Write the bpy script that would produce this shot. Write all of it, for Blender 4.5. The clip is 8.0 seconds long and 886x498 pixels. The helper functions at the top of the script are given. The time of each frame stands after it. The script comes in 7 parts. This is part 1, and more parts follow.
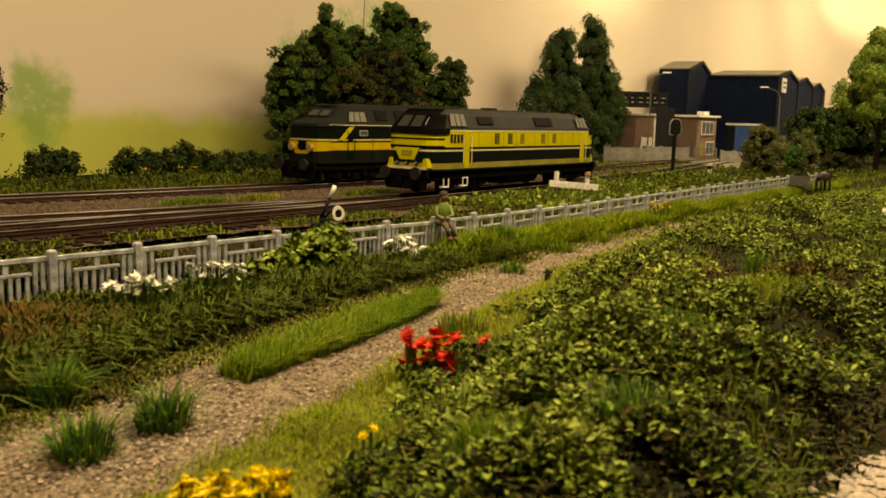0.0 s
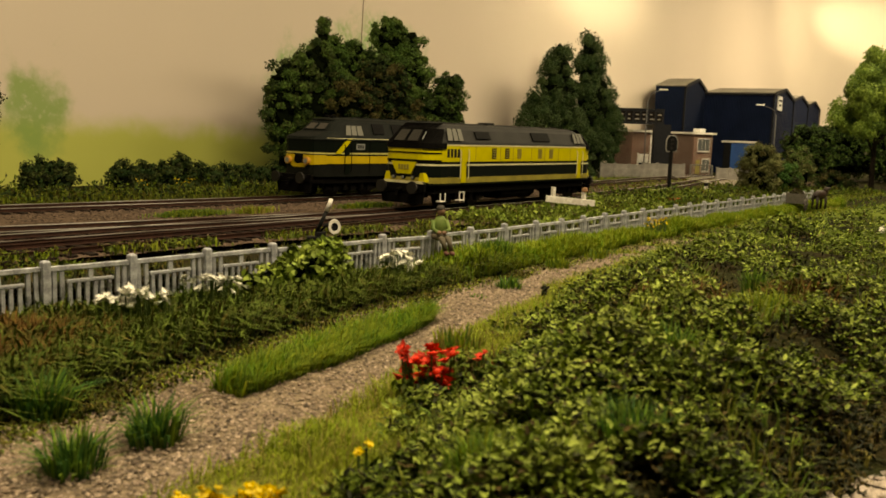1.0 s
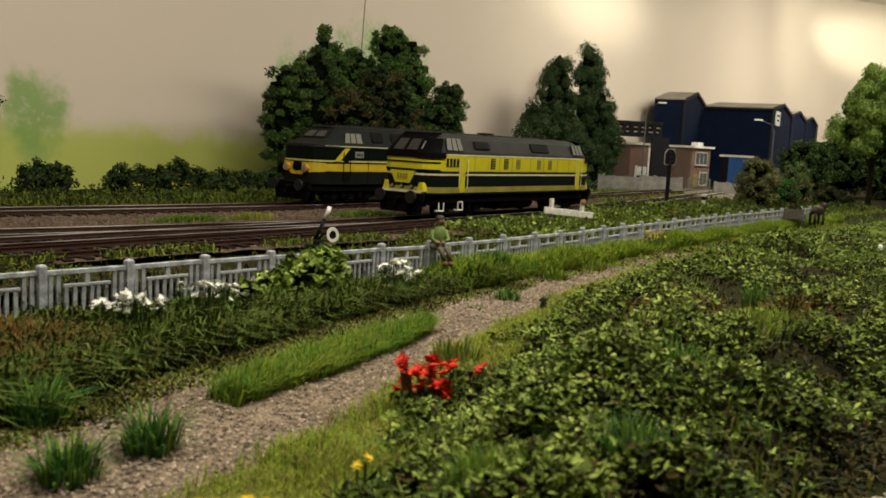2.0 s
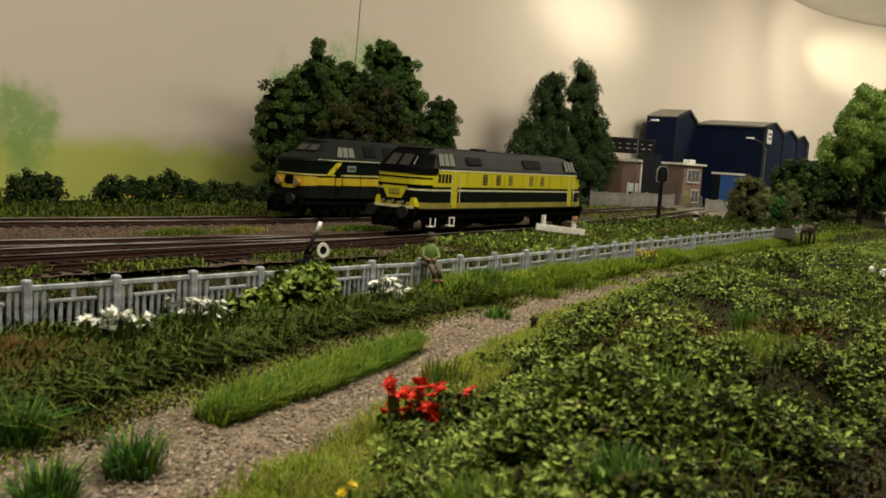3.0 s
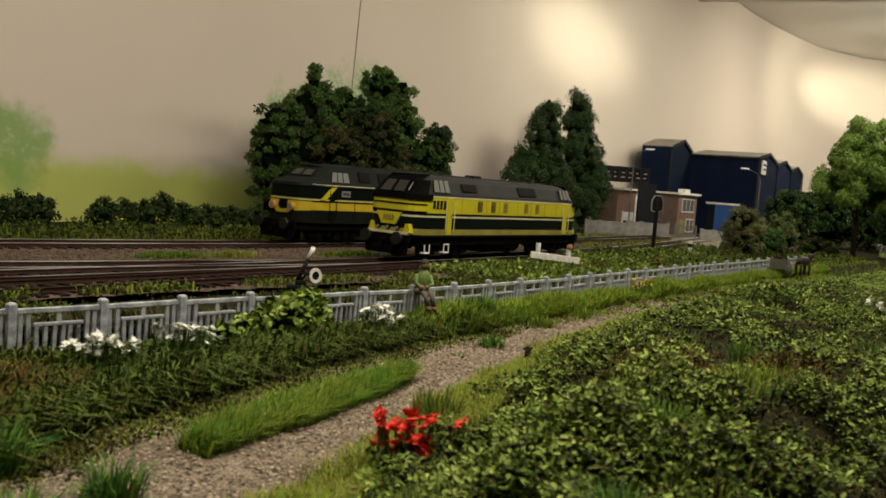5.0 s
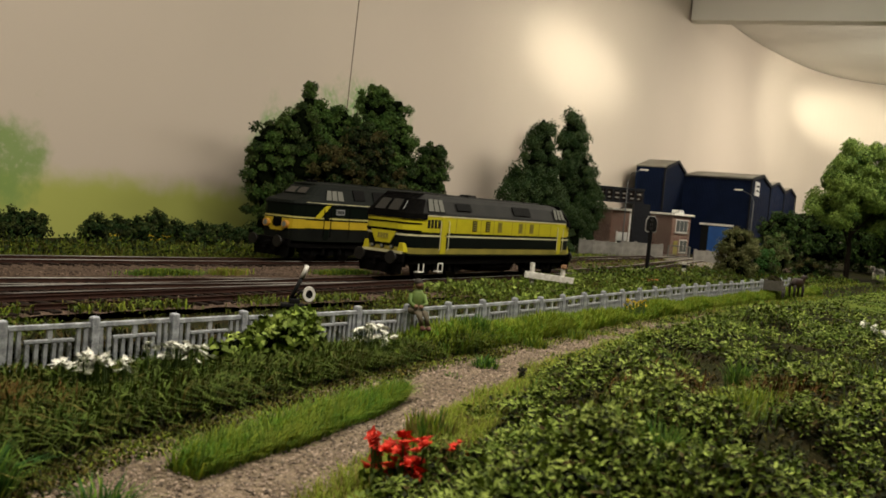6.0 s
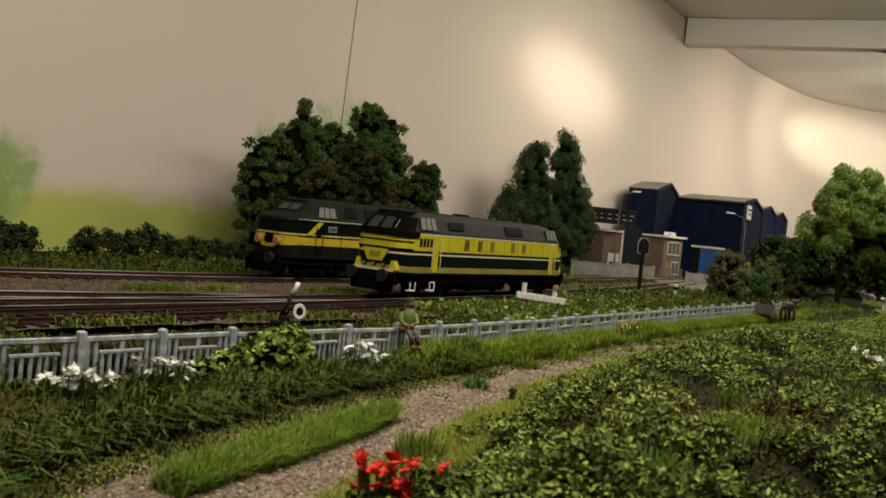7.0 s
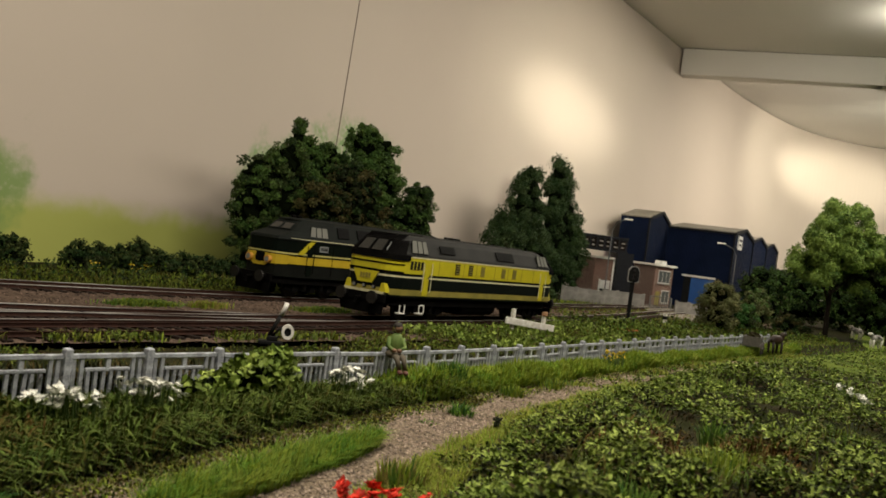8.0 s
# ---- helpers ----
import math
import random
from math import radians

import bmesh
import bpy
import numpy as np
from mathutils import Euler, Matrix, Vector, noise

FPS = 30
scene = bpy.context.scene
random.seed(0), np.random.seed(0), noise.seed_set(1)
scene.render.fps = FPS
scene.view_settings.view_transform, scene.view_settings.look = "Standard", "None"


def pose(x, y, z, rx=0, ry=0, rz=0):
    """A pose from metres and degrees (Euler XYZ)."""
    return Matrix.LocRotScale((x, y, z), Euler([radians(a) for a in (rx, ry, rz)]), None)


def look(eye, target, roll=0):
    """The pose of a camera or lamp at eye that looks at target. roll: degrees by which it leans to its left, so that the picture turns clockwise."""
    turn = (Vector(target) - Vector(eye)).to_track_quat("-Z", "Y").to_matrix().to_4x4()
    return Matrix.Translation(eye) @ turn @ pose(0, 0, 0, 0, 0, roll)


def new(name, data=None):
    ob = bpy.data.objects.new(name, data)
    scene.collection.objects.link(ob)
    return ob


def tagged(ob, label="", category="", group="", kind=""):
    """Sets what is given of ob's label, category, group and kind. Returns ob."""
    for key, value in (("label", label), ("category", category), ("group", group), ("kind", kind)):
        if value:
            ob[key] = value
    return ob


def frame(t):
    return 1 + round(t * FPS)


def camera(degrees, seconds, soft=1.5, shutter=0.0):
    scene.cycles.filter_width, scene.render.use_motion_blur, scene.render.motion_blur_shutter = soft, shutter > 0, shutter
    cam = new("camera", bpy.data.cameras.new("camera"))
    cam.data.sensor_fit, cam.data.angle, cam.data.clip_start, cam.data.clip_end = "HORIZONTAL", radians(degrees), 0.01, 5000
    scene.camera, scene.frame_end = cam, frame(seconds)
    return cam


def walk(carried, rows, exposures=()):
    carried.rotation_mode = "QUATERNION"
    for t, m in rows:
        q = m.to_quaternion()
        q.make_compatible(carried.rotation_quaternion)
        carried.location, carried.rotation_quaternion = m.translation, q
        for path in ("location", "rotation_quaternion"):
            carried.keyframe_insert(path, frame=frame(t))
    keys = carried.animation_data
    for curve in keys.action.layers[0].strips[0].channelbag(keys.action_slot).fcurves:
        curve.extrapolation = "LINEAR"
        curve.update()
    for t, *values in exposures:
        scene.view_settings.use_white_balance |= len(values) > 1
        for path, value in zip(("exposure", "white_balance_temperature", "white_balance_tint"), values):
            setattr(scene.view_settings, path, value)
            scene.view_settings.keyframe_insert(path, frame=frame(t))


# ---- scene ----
# ---------------------------------------------------------------- camera
cam = camera(52.2, 8.0, soft=1.7)
cam.data.dof.use_dof, cam.data.dof.focus_distance, cam.data.dof.aperture_fstop = True, 0.42, 90.0
# seconds, eye x, y, z, yaw (left of +y), pitch, roll
ROWS = [
    (0.0, 0.0166, 0.0100, 0.0460, -50.11, -8.28, 1.55),
    (0.5, 0.0175, 0.0108, 0.0459, -50.09, -7.69, 1.74),
    (1.0, 0.0173, 0.0110, 0.0458, -50.37, -7.35, 2.08),
    (1.5, 0.0174, 0.0118, 0.0457, -50.44, -7.09, 2.53),
    (3.0, 0.0190, 0.0132, 0.0471, -51.07, -5.90, 3.76),
    (3.5, 0.0201, 0.0138, 0.0474, -51.05, -5.37, 3.75),
    (4.0, 0.0205, 0.0147, 0.0472, -50.95, -5.04, 4.13),
    (4.5, 0.0210, 0.0148, 0.0471, -51.07, -4.70, 4.36),
    (6.0, 0.0219, 0.0157, 0.0474, -51.61, -3.02, 4.96),
    (6.5, 0.0223, 0.0162, 0.0472, -51.61, -2.39, 5.34),
    (7.0, 0.0229, 0.0164, 0.0474, -51.99, -1.79, 5.81),
    (7.5, 0.0226, 0.0161, 0.0477, -52.41, -1.32, 6.17),
    (8.0, 0.0222, 0.0153, 0.0493, -52.34, -0.45, 7.55),
]


def aim(x, y, z, yaw, pitch, roll):
    a, p = radians(yaw), radians(pitch)
    way = Vector((-math.sin(a) * math.cos(p), math.cos(a) * math.cos(p), math.sin(p)))
    eye = Vector((x, y, z))
    return look(eye, eye + way, roll)


# the film starts warm and a little dull, and settles to a neutral balance after a second and a half
EXPO = [(0.0, 0.26, 13000, 5), (0.5, 0.20, 11900, 4), (1.0, 0.15, 9900, 3), (1.5, 0.11, 6600, 3), (3.0, 0.02, 6700, 2), (6.0, -0.08, 6600, 6), (8.0, -0.1, 6550, 7)]
walk(cam, [(t, aim(*row)) for t, *row in ROWS], EXPO)

# ---------------------------------------------------------------- light
CEIL = 0.42
world = bpy.data.worlds.new("room_world")
scene.world = world
world.use_nodes = True
world.node_tree.nodes["Background"].inputs[0].default_value = (1.0, 0.93, 0.82, 1)
world.node_tree.nodes["Background"].inputs[1].default_value = 0.004


def area(name, place, target, size, size_y, watts, colour=(1.0, 0.9, 0.76)):
    d = bpy.data.lights.new(name, "AREA")
    d.shape, d.size, d.size_y, d.energy, d.color = "RECTANGLE", size, size_y, watts, colour
    ob = new(name, d)
    ob.matrix_world = look(place, target)
    return ob


def spot(name, place, target, degrees, watts, radius=0.02, wide=1.0, colour=(1.0, 0.93, 0.74)):
    d = bpy.data.lights.new(name, "SPOT")
    d.spot_size, d.spot_blend, d.energy, d.shadow_soft_size, d.color = radians(degrees), 1.0, watts, radius, colour
    ob = new(name, d)
    ob.matrix_world = look(place, target) @ Matrix.Diagonal((wide, 1, 1, 1))
    return ob


area("layout_lamp", (0.20, 0.07, 0.405), (0.24, 0.18, 0), 0.6, 0.06, 3.6)
area("layout_lamp", (0.95, 0.20, 0.405), (0.95, 0.26, 0), 0.5, 0.06, 2.9)
area("layout_lamp", (1.75, 0.28, 0.370), (1.80, 0.40, 0.1), 0.4, 0.06, 3.6)
spot("wall_spot", (1.02, 0.10, 0.37), (1.035, 0.619, 0.236), 14.5, 10.5, 0.02, 3.0)
# wide spot with no source of its own, added to brighten the wall
spot("wall_spot", (1.05, 0.12, 0.37), (1.10, 0.626, 0.215), 50, 4.0, 0.03, 1.8)
spot("wall_spot", (1.74, 0.24, 0.36), (2.28, 0.615, 0.322), 16, 24.0, 0.02, 3.0)
# likewise an added wide fill, round the right pool
spot("wall_spot", (1.74, 0.24, 0.36), (2.20, 0.635, 0.300), 55, 12.0, 0.03, 1.6)

# ---------------------------------------------------------------- mesh and node helpers
class Geo:
    """Plain vertex and face lists of one mesh."""

    def __init__(self):
        self.v, self.f, self.m = [], [], []

    def add(self, verts, faces, mat=0):
        n = len(self.v)
        self.v.extend([tuple(p) for p in verts])
        self.f.extend([tuple(i + n for i in f) for f in faces])
        self.m.extend([mat] * len(faces))
        return self

    def box(self, x0, y0, z0, x1, y1, z1, mat=0, m=None):
        p = [(x0, y0, z0), (x1, y0, z0), (x1, y1, z0), (x0, y1, z0), (x0, y0, z1), (x1, y0, z1), (x1, y1, z1), (x0, y1, z1)]
        if m is not None:
            p = [m @ Vector(q) for q in p]
        return self.add(p, [(0, 3, 2, 1), (4, 5, 6, 7), (0, 1, 5, 4), (1, 2, 6, 5), (2, 3, 7, 6), (3, 0, 4, 7)], mat)

    def loft(self, rings, caps=True, mat=0, closed=True):
        """Skin between rings of equally many points."""
        n, k = len(rings[0]), len(self.v)
        for r in rings:
            self.v.extend([tuple(p) for p in r])
        for a in range(len(rings) - 1):
            for b in range(n if closed else n - 1):
                c = (b + 1) % n
                self.f.append((k + a * n + b, k + a * n + c, k + (a + 1) * n + c, k + (a + 1) * n + b))
                self.m.append(mat)
        if caps:
            self.f.append(tuple(k + b for b in reversed(range(n))))
            self.f.append(tuple(k + (len(rings) - 1) * n + b for b in range(n)))
            self.m += [mat, mat]
        return self

    def tube(self, pts, r, n=6, mat=0, r1=None):
        """A round bar along points, tapering from r to r1."""
        pts = [Vector(p) for p in pts]
        rings = []
        for i, p in enumerate(pts):
            way = (pts[min(i + 1, len(pts) - 1)] - pts[max(i - 1, 0)]).normalized()
            side = way.orthogonal().normalized()
            other = way.cross(side)
            rr = r if r1 is None else r + (r1 - r) * i / (len(pts) - 1)
            rings.append([p + rr * (math.cos(a) * side + math.sin(a) * other) for a in [2 * math.pi * j / n for j in range(n)]])
        return self.loft(rings, True, mat)

    def disc(self, c, r, thick, axis="y", n=16, mat=0):
        """A short cylinder round c."""
        rings = []
        for s in (-0.5, 0.5):
            ring = []
            for j in range(n):
                a = 2 * math.pi * j / n
                u, w, h = r * math.cos(a), r * math.sin(a), s * thick
                ring.append({"y": (c[0] + u, c[1] + h, c[2] + w), "x": (c[0] + h, c[1] + u, c[2] + w), "z": (c[0] + u, c[1] + w, c[2] + h)}[axis])
            rings.append(ring)
        return self.loft(rings, True, mat)

    def blob(self, c, rx, ry, rz, rough=0.3, seed=0, n=7, k=5, mat=0):
        """An uneven rounded clump."""
        rings = []
        for i in range(1, k):
            t = math.pi * i / k
            ring = []
            for j in range(n):
                a = 2 * math.pi * (j + 0.5 * (i % 2)) / n
                d = Vector((math.sin(t) * math.cos(a), math.sin(t) * math.sin(a), math.cos(t)))
                s = 1 + rough * noise.noise(d * 1.7 + Vector((seed * 3.1, seed * 1.7, 0)))
                ring.append((c[0] + rx * d.x * s, c[1] + ry * d.y * s, c[2] + rz * d.z * s))
            rings.append(ring)
        return self.loft(rings, True, mat)

    def mesh(self, name, mats, smooth=False):
        me = bpy.data.meshes.new(name)
        me.from_pydata(self.v, [], self.f)
        for mt in mats if isinstance(mats, (list, tuple)) else [mats]:
            me.materials.append(mt)
        if any(self.m):
            me.polygons.foreach_set("material_index", self.m)
        if smooth:
            me.polygons.foreach_set("use_smooth", [True] * len(me.polygons))
        me.validate()
        me.update()
        return me


def thing(name, geo, mats, label, category, group="", kind="", at=None, smooth=False):
    """A top-level object: a mesh, or an Empty when geo is None."""
    ob = new(name, geo.mesh(name, mats, smooth) if geo else None)
    if at is not None:
        ob.matrix_world = at
    return tagged(ob, label, category, group, kind)


def part(name, geo, mats, parent, label="", smooth=False, at=None):
    """One mesh under a thing or under a part."""
    ob = new(name, geo.mesh(name, mats, smooth) if isinstance(geo, Geo) else geo)
    ob.parent = parent
    if at is not None:
        ob.matrix_basis = at
    return tagged(ob, label)


def soften(ob, width, segments=2):
    """A small bevel on the edges of one object."""
    mod = ob.modifiers.new("edge", "BEVEL")
    mod.width, mod.segments, mod.limit_method = width, segments, "ANGLE"
    return ob


def material(name, colour, rough=0.7, metal=0.0, spots=0.25, scale=300.0, grain=0.12, bump=0.15, spec=0.5, second=None, fine=2500.0, per_object=0.0, per_island=0.0):
    """Base colour with stains at one scale and grain at a second, and a fine relief."""
    m = bpy.data.materials.new(name)
    m.use_nodes = True
    nt = m.node_tree
    b = nt.nodes["Principled BSDF"]
    b.inputs["Roughness"].default_value, b.inputs["Metallic"].default_value = rough, metal
    b.inputs["Specular IOR Level"].default_value = spec
    co = nt.nodes.new("ShaderNodeTexCoord")
    n1, n2 = nt.nodes.new("ShaderNodeTexNoise"), nt.nodes.new("ShaderNodeTexNoise")
    for n, s, d in ((n1, scale, 4), (n2, fine, 2)):
        n.inputs["Scale"].default_value, n.inputs["Detail"].default_value = s, d
        nt.links.new(co.outputs["Object"], n.inputs["Vector"])
    ramp = nt.nodes.new("ShaderNodeMapRange")
    ramp.inputs["From Min"].default_value, ramp.inputs["From Max"].default_value = 0.35, 0.65
    nt.links.new(n1.outputs["Fac"], ramp.inputs["Value"])
    mix = nt.nodes.new("ShaderNodeMix")
    mix.data_type = "RGBA"
    c2 = second or tuple(c * (1 - spots) for c in colour)
    mix.inputs["A"].default_value, mix.inputs["B"].default_value = (*colour, 1), (*c2, 1)
    nt.links.new(ramp.outputs["Result"], mix.inputs["Factor"])
    hsv = nt.nodes.new("ShaderNodeHueSaturation")
    nt.links.new(mix.outputs["Result"], hsv.inputs["Color"])
    val = nt.nodes.new("ShaderNodeMapRange")
    val.inputs["From Min"].default_value, val.inputs["From Max"].default_value = 0.3, 0.7
    val.inputs["To Min"].default_value, val.inputs["To Max"].default_value = 1 - grain, 1 + grain
    nt.links.new(n2.outputs["Fac"], val.inputs["Value"])
    last = val.outputs["Result"]
    for amount, node, out in ((per_object, "ShaderNodeObjectInfo", "Random"), (per_island, "ShaderNodeNewGeometry", "Random Per Island")):
        if amount:
            src = nt.nodes.new(node)
            mr, mul = nt.nodes.new("ShaderNodeMapRange"), nt.nodes.new("ShaderNodeMath")
            mr.inputs["To Min"].default_value, mr.inputs["To Max"].default_value = 1 - amount, 1 + amount
            mul.operation = "MULTIPLY"
            nt.links.new(src.outputs[out], mr.inputs["Value"])
            nt.links.new(last, mul.inputs[0])
            nt.links.new(mr.outputs["Result"], mul.inputs[1])
            last = mul.outputs[0]
    nt.links.new(last, hsv.inputs["Value"])
    nt.links.new(hsv.outputs["Color"], b.inputs["Base Color"])
    if bump:
        bp = nt.nodes.new("ShaderNodeBump")
        bp.inputs["Strength"].default_value, bp.inputs["Distance"].default_value = bump, 0.0006
        nt.links.new(n2.outputs["Fac"], bp.inputs["Height"])
        nt.links.new(bp.outputs["Normal"], b.inputs["Normal"])
    return m


def leaf(name, colour, second, rough=0.6, vary=0.35, glow_through=0.0, scale=120.0):
    """Foliage: two greens in drifts, every leaf a little different; thin blades let some light through."""
    m = material(name, colour, rough, 0, 0, scale, 0.15, 0, 0.12, second, 900.0, 0, vary)
    if glow_through:
        nt = m.node_tree
        b = nt.nodes["Principled BSDF"]
        thin, both = nt.nodes.new("ShaderNodeBsdfTranslucent"), nt.nodes.new("ShaderNodeMixShader")
        nt.links.new(b.inputs["Base Color"].links[0].from_socket, thin.inputs["Color"])
        both.inputs[0].default_value = glow_through
        nt.links.new(b.outputs[0], both.inputs[1])
        nt.links.new(thin.outputs[0], both.inputs[2])
        nt.links.new(both.outputs[0], nt.nodes["Material Output"].inputs["Surface"])
    return m


# ---------------------------------------------------------------- materials
M_CEIL = material("white_ceiling_paint", (0.74, 0.71, 0.66), 0.8, spots=0.05, scale=5, grain=0.02, bump=0.02)

# ---------------------------------------------------------------- plan of the layout
def along(table):
    """A smooth curve y(x) through the pairs of a table."""
    xs, ys = [p[0] for p in table], [p[1] for p in table]
    return lambda x: float(np.interp(x, xs, ys))


path_far = along([(-0.3, 0.105), (0.02, 0.122), (0.073, 0.138), (0.088, 0.1445), (0.109, 0.1505), (0.139, 0.158), (0.176, 0.168), (0.215, 0.175), (0.26, 0.180), (0.303, 0.185), (0.359, 0.192), (0.409, 0.196), (0.477, 0.203), (0.70, 0.214), (1.0, 0.226)])
path_near = along([(-0.3, 0.06), (0.02, 0.088), (0.072, 0.104), (0.09, 0.1075), (0.109, 0.1125), (0.123, 0.1165), (0.138, 0.1225), (0.159, 0.1305), (0.19, 0.140), (0.225, 0.150), (0.268, 0.161), (0.30, 0.167), (0.337, 0.174), (0.393, 0.183), (0.469, 0.194), (0.70, 0.204), (1.0, 0.212)])
bush_edge = along([(-0.3, 0.03), (0.06, 0.066), (0.085, 0.079), (0.11, 0.094), (0.158, 0.115), (0.18, 0.125), (0.231, 0.142), (0.29, 0.156), (0.348, 0.167), (0.44, 0.177), (0.53, 0.181), (0.62, 0.185), (1.0, 0.196)])
bush_right = along([(-0.3, 0.02), (0.06, 0.030), (0.10, 0.0365), (0.12, 0.0400), (0.14, 0.0428), (0.165, 0.0455), (0.20, 0.046), (0.23, 0.03), (0.30, -0.02), (0.4, -0.1), (1.5, -0.2)])
fence_line = along([(-0.2, 0.214), (0.114, 0.204), (0.20, 0.199), (0.25, 0.197), (0.30, 0.1985), (0.36, 0.2045), (0.40, 0.2075), (0.50, 0.2155), (0.62, 0.221), (0.8, 0.226)])


def step(a, b, x):
    t = min(1.0, max(0.0, (x - a) / (b - a)))
    return t * t * (3 - 2 * t)


def wave(x, y, size, seed=0.0):
    return noise.noise(Vector((x / size, y / size, seed)))


def height(x, y):
    """The ground's height."""
    n, f, b, q = path_near(x), path_far(x), bush_edge(x), fence_line(x)
    z = 0.0
    if y > f:
        z = 0.0034 * step(f + 0.001, f + 0.008, y) * (1 - 0.45 * step(q, q + 0.025, y)) * (1 - 0.4 * step(0.26, 0.4, x)) * (1 - step(0.268, 0.28, y))
    elif y < n:
        z = 0.0015 * step(n, n - 0.01, y)
        if y < b:
            far = step(0.25, 0.6, x)
            z += (0.0095 - 0.002 * far) * (1 - 0.85 * step(0.36, 0.62, x)) * step(b, b - 0.03, y) * step(bush_right(x) - 0.004, bush_right(x) + 0.018, y)
            z += 0.0042 * wave(x, y, 0.024, 2.0) * step(b, b - 0.02, y)
    if y > 0.44 and x < 0.7:
        z += 0.004 * step(0.44, 0.47, y)
    return z + 0.0004 * wave(x, y, 0.008, 5.0)


# ---------------------------------------------------------------- ground, path, trackbed
xs = np.concatenate([np.linspace(-2.0, -0.2, 10), np.arange(-0.15, 0.45, 0.004), np.arange(0.45, 1.3, 0.01), np.linspace(1.35, 2.9, 14)])
ys = np.concatenate([np.linspace(-1.2, -0.25, 8), np.arange(-0.2, 0.30, 0.004), np.arange(0.30, 0.56, 0.01), np.linspace(0.57, 1.2, 8)])
g = Geo()
g.v = [(float(x), float(y), height(float(x), float(y))) for y in ys for x in xs]
nx = len(xs)
g.f = [(j * nx + i, j * nx + i + 1, (j + 1) * nx + i + 1, (j + 1) * nx + i) for j in range(len(ys) - 1) for i in range(nx - 1)]
g.m = [0] * len(g.f)
M_GROUND = material("earth_scatter", (0.021, 0.016, 0.007), 0.95, scale=90, grain=0.45, bump=0.7, second=(0.014, 0.018, 0.005), fine=1400, spec=0.05)
thing("ground", g, M_GROUND, "brown and mossy green modelled ground of the layout", "ground", kind="structure", smooth=True)

M_PATH = material("sandy_gravel", (0.228, 0.178, 0.128), 0.95, scale=70, grain=0.45, bump=0.9, second=(0.140, 0.107, 0.075), fine=1500, spec=0.1)


def ribbon(name, low, high, x0, x1, dx, rows, z, mat, label, category, ragged=0.003, kind="structure"):
    """A strip between two curves, its borders uneven, just above the ground."""
    g, n = Geo(), 0
    x = x0
    while x <= x1:
        a, b = low(x) - ragged * wave(x, 0.3, 0.012, 8), high(x) + ragged * wave(x, 0.9, 0.012, 9)
        for r in range(rows):
            y = a + (b - a) * r / (rows - 1)
            g.v.append((x, y, z(x, y)))
        n += 1
        x += dx
    g.f = [(i * rows + r, (i + 1) * rows + r, (i + 1) * rows + r + 1, i * rows + r + 1) for i in range(n - 1) for r in range(rows - 1)]
    g.m = [0] * len(g.f)
    return thing(name, g, mat, label, category, kind=kind, smooth=True)


ribbon("path", lambda x: path_near(x) - 0.004, lambda x: path_far(x) + 0.002, -0.2, 0.62, 0.003, 22,
       lambda x, y: 0.0006 + max(height(x, y) * 0.6, 0) + 0.0005 * wave(x, y, 0.004, 4) + 0.0009 * wave(x, y, 0.02, 6), M_PATH, "sandy grey-brown gravel footpath beside the fence", "path", 0.004)
M_PALE = material("pale_gravel", (0.50, 0.42, 0.36), 0.95, scale=80, grain=0.3, bump=0.9, second=(0.36, 0.29, 0.24), fine=1500)
ribbon("pavement", lambda x: -0.1, lambda x: bush_right(x) - 0.001, 0.02, 0.215, 0.003, 26, lambda x, y: 0.0012 + 0.0005 * wave(x, y, 0.004, 3), M_PALE, "pale stony border of the planted bed", "border", 0.003)

M_TURF = material("straw_turf", (0.155, 0.148, 0.034), 0.95, scale=110, grain=0.4, bump=0.8, second=(0.090, 0.095, 0.020), fine=1500, spec=0.05)
ribbon("turf", lambda x: bush_edge(x) - 0.002, lambda x: path_near(x) - 0.002, 0.02, 0.42, 0.003, 16, lambda x, y: height(x, y) + 0.0007, M_TURF, "yellow-green turf at the edge of the path", "turf", 0.003)

M_BALLAST = material("rusty_ballast", (0.125, 0.088, 0.066), 0.95, scale=70, grain=0.5, bump=1.0, second=(0.062, 0.043, 0.033), fine=1300, spec=0.08)
ribbon("trackbed", lambda x: 0.2705 + 0.05 * step(0.5, 1.0, x), lambda x: 0.437 - 0.006 * step(0.2, 0.4, x) + 0.05 * step(0.55, 1.0, x), -0.4, 1.15, 0.006, 34,
       lambda x, y: 0.0036 + 0.0005 * wave(x, y, 0.006, 3) + 0.0004 * wave(x, y, 0.03, 1), M_BALLAST, "rusty brown ballast bed under the tracks", "ballast", 0.004)

M_MEADOW = material("meadow_turf", (0.075, 0.115, 0.018), 0.95, scale=40, grain=0.4, bump=0.8, second=(0.13, 0.165, 0.028), fine=900, spec=0.05)
ribbon("meadow_turf", lambda x: -0.15, lambda x: 0.20 + 0.10 * step(0.85, 1.3, x), 0.60, 1.75, 0.015, 14, lambda x, y: height(x, y) + 0.0008 + 0.0004 * wave(x, y, 0.03, 3), M_MEADOW, "bright green turf of the far meadow", "meadow", 0.01)

# ---------------------------------------------------------------- backdrop, ceiling, beam, room
WALL_A, WALL_B = Vector((-2.0, 0.33, 0)), Vector((1.427, 0.659, 0))
plan = [(-2.0, 0.33), (1.427, 0.659), (1.60, 0.676), (1.73, 0.688), (1.84, 0.694), (1.97, 0.694), (2.09, 0.690), (2.18, 0.680), (2.27, 0.656), (2.36, 0.612), (2.42, 0.566), (2.47, 0.505), (2.51, 0.43), (2.53, 0.33), (2.54, 0.1), (2.54, -1.0)]


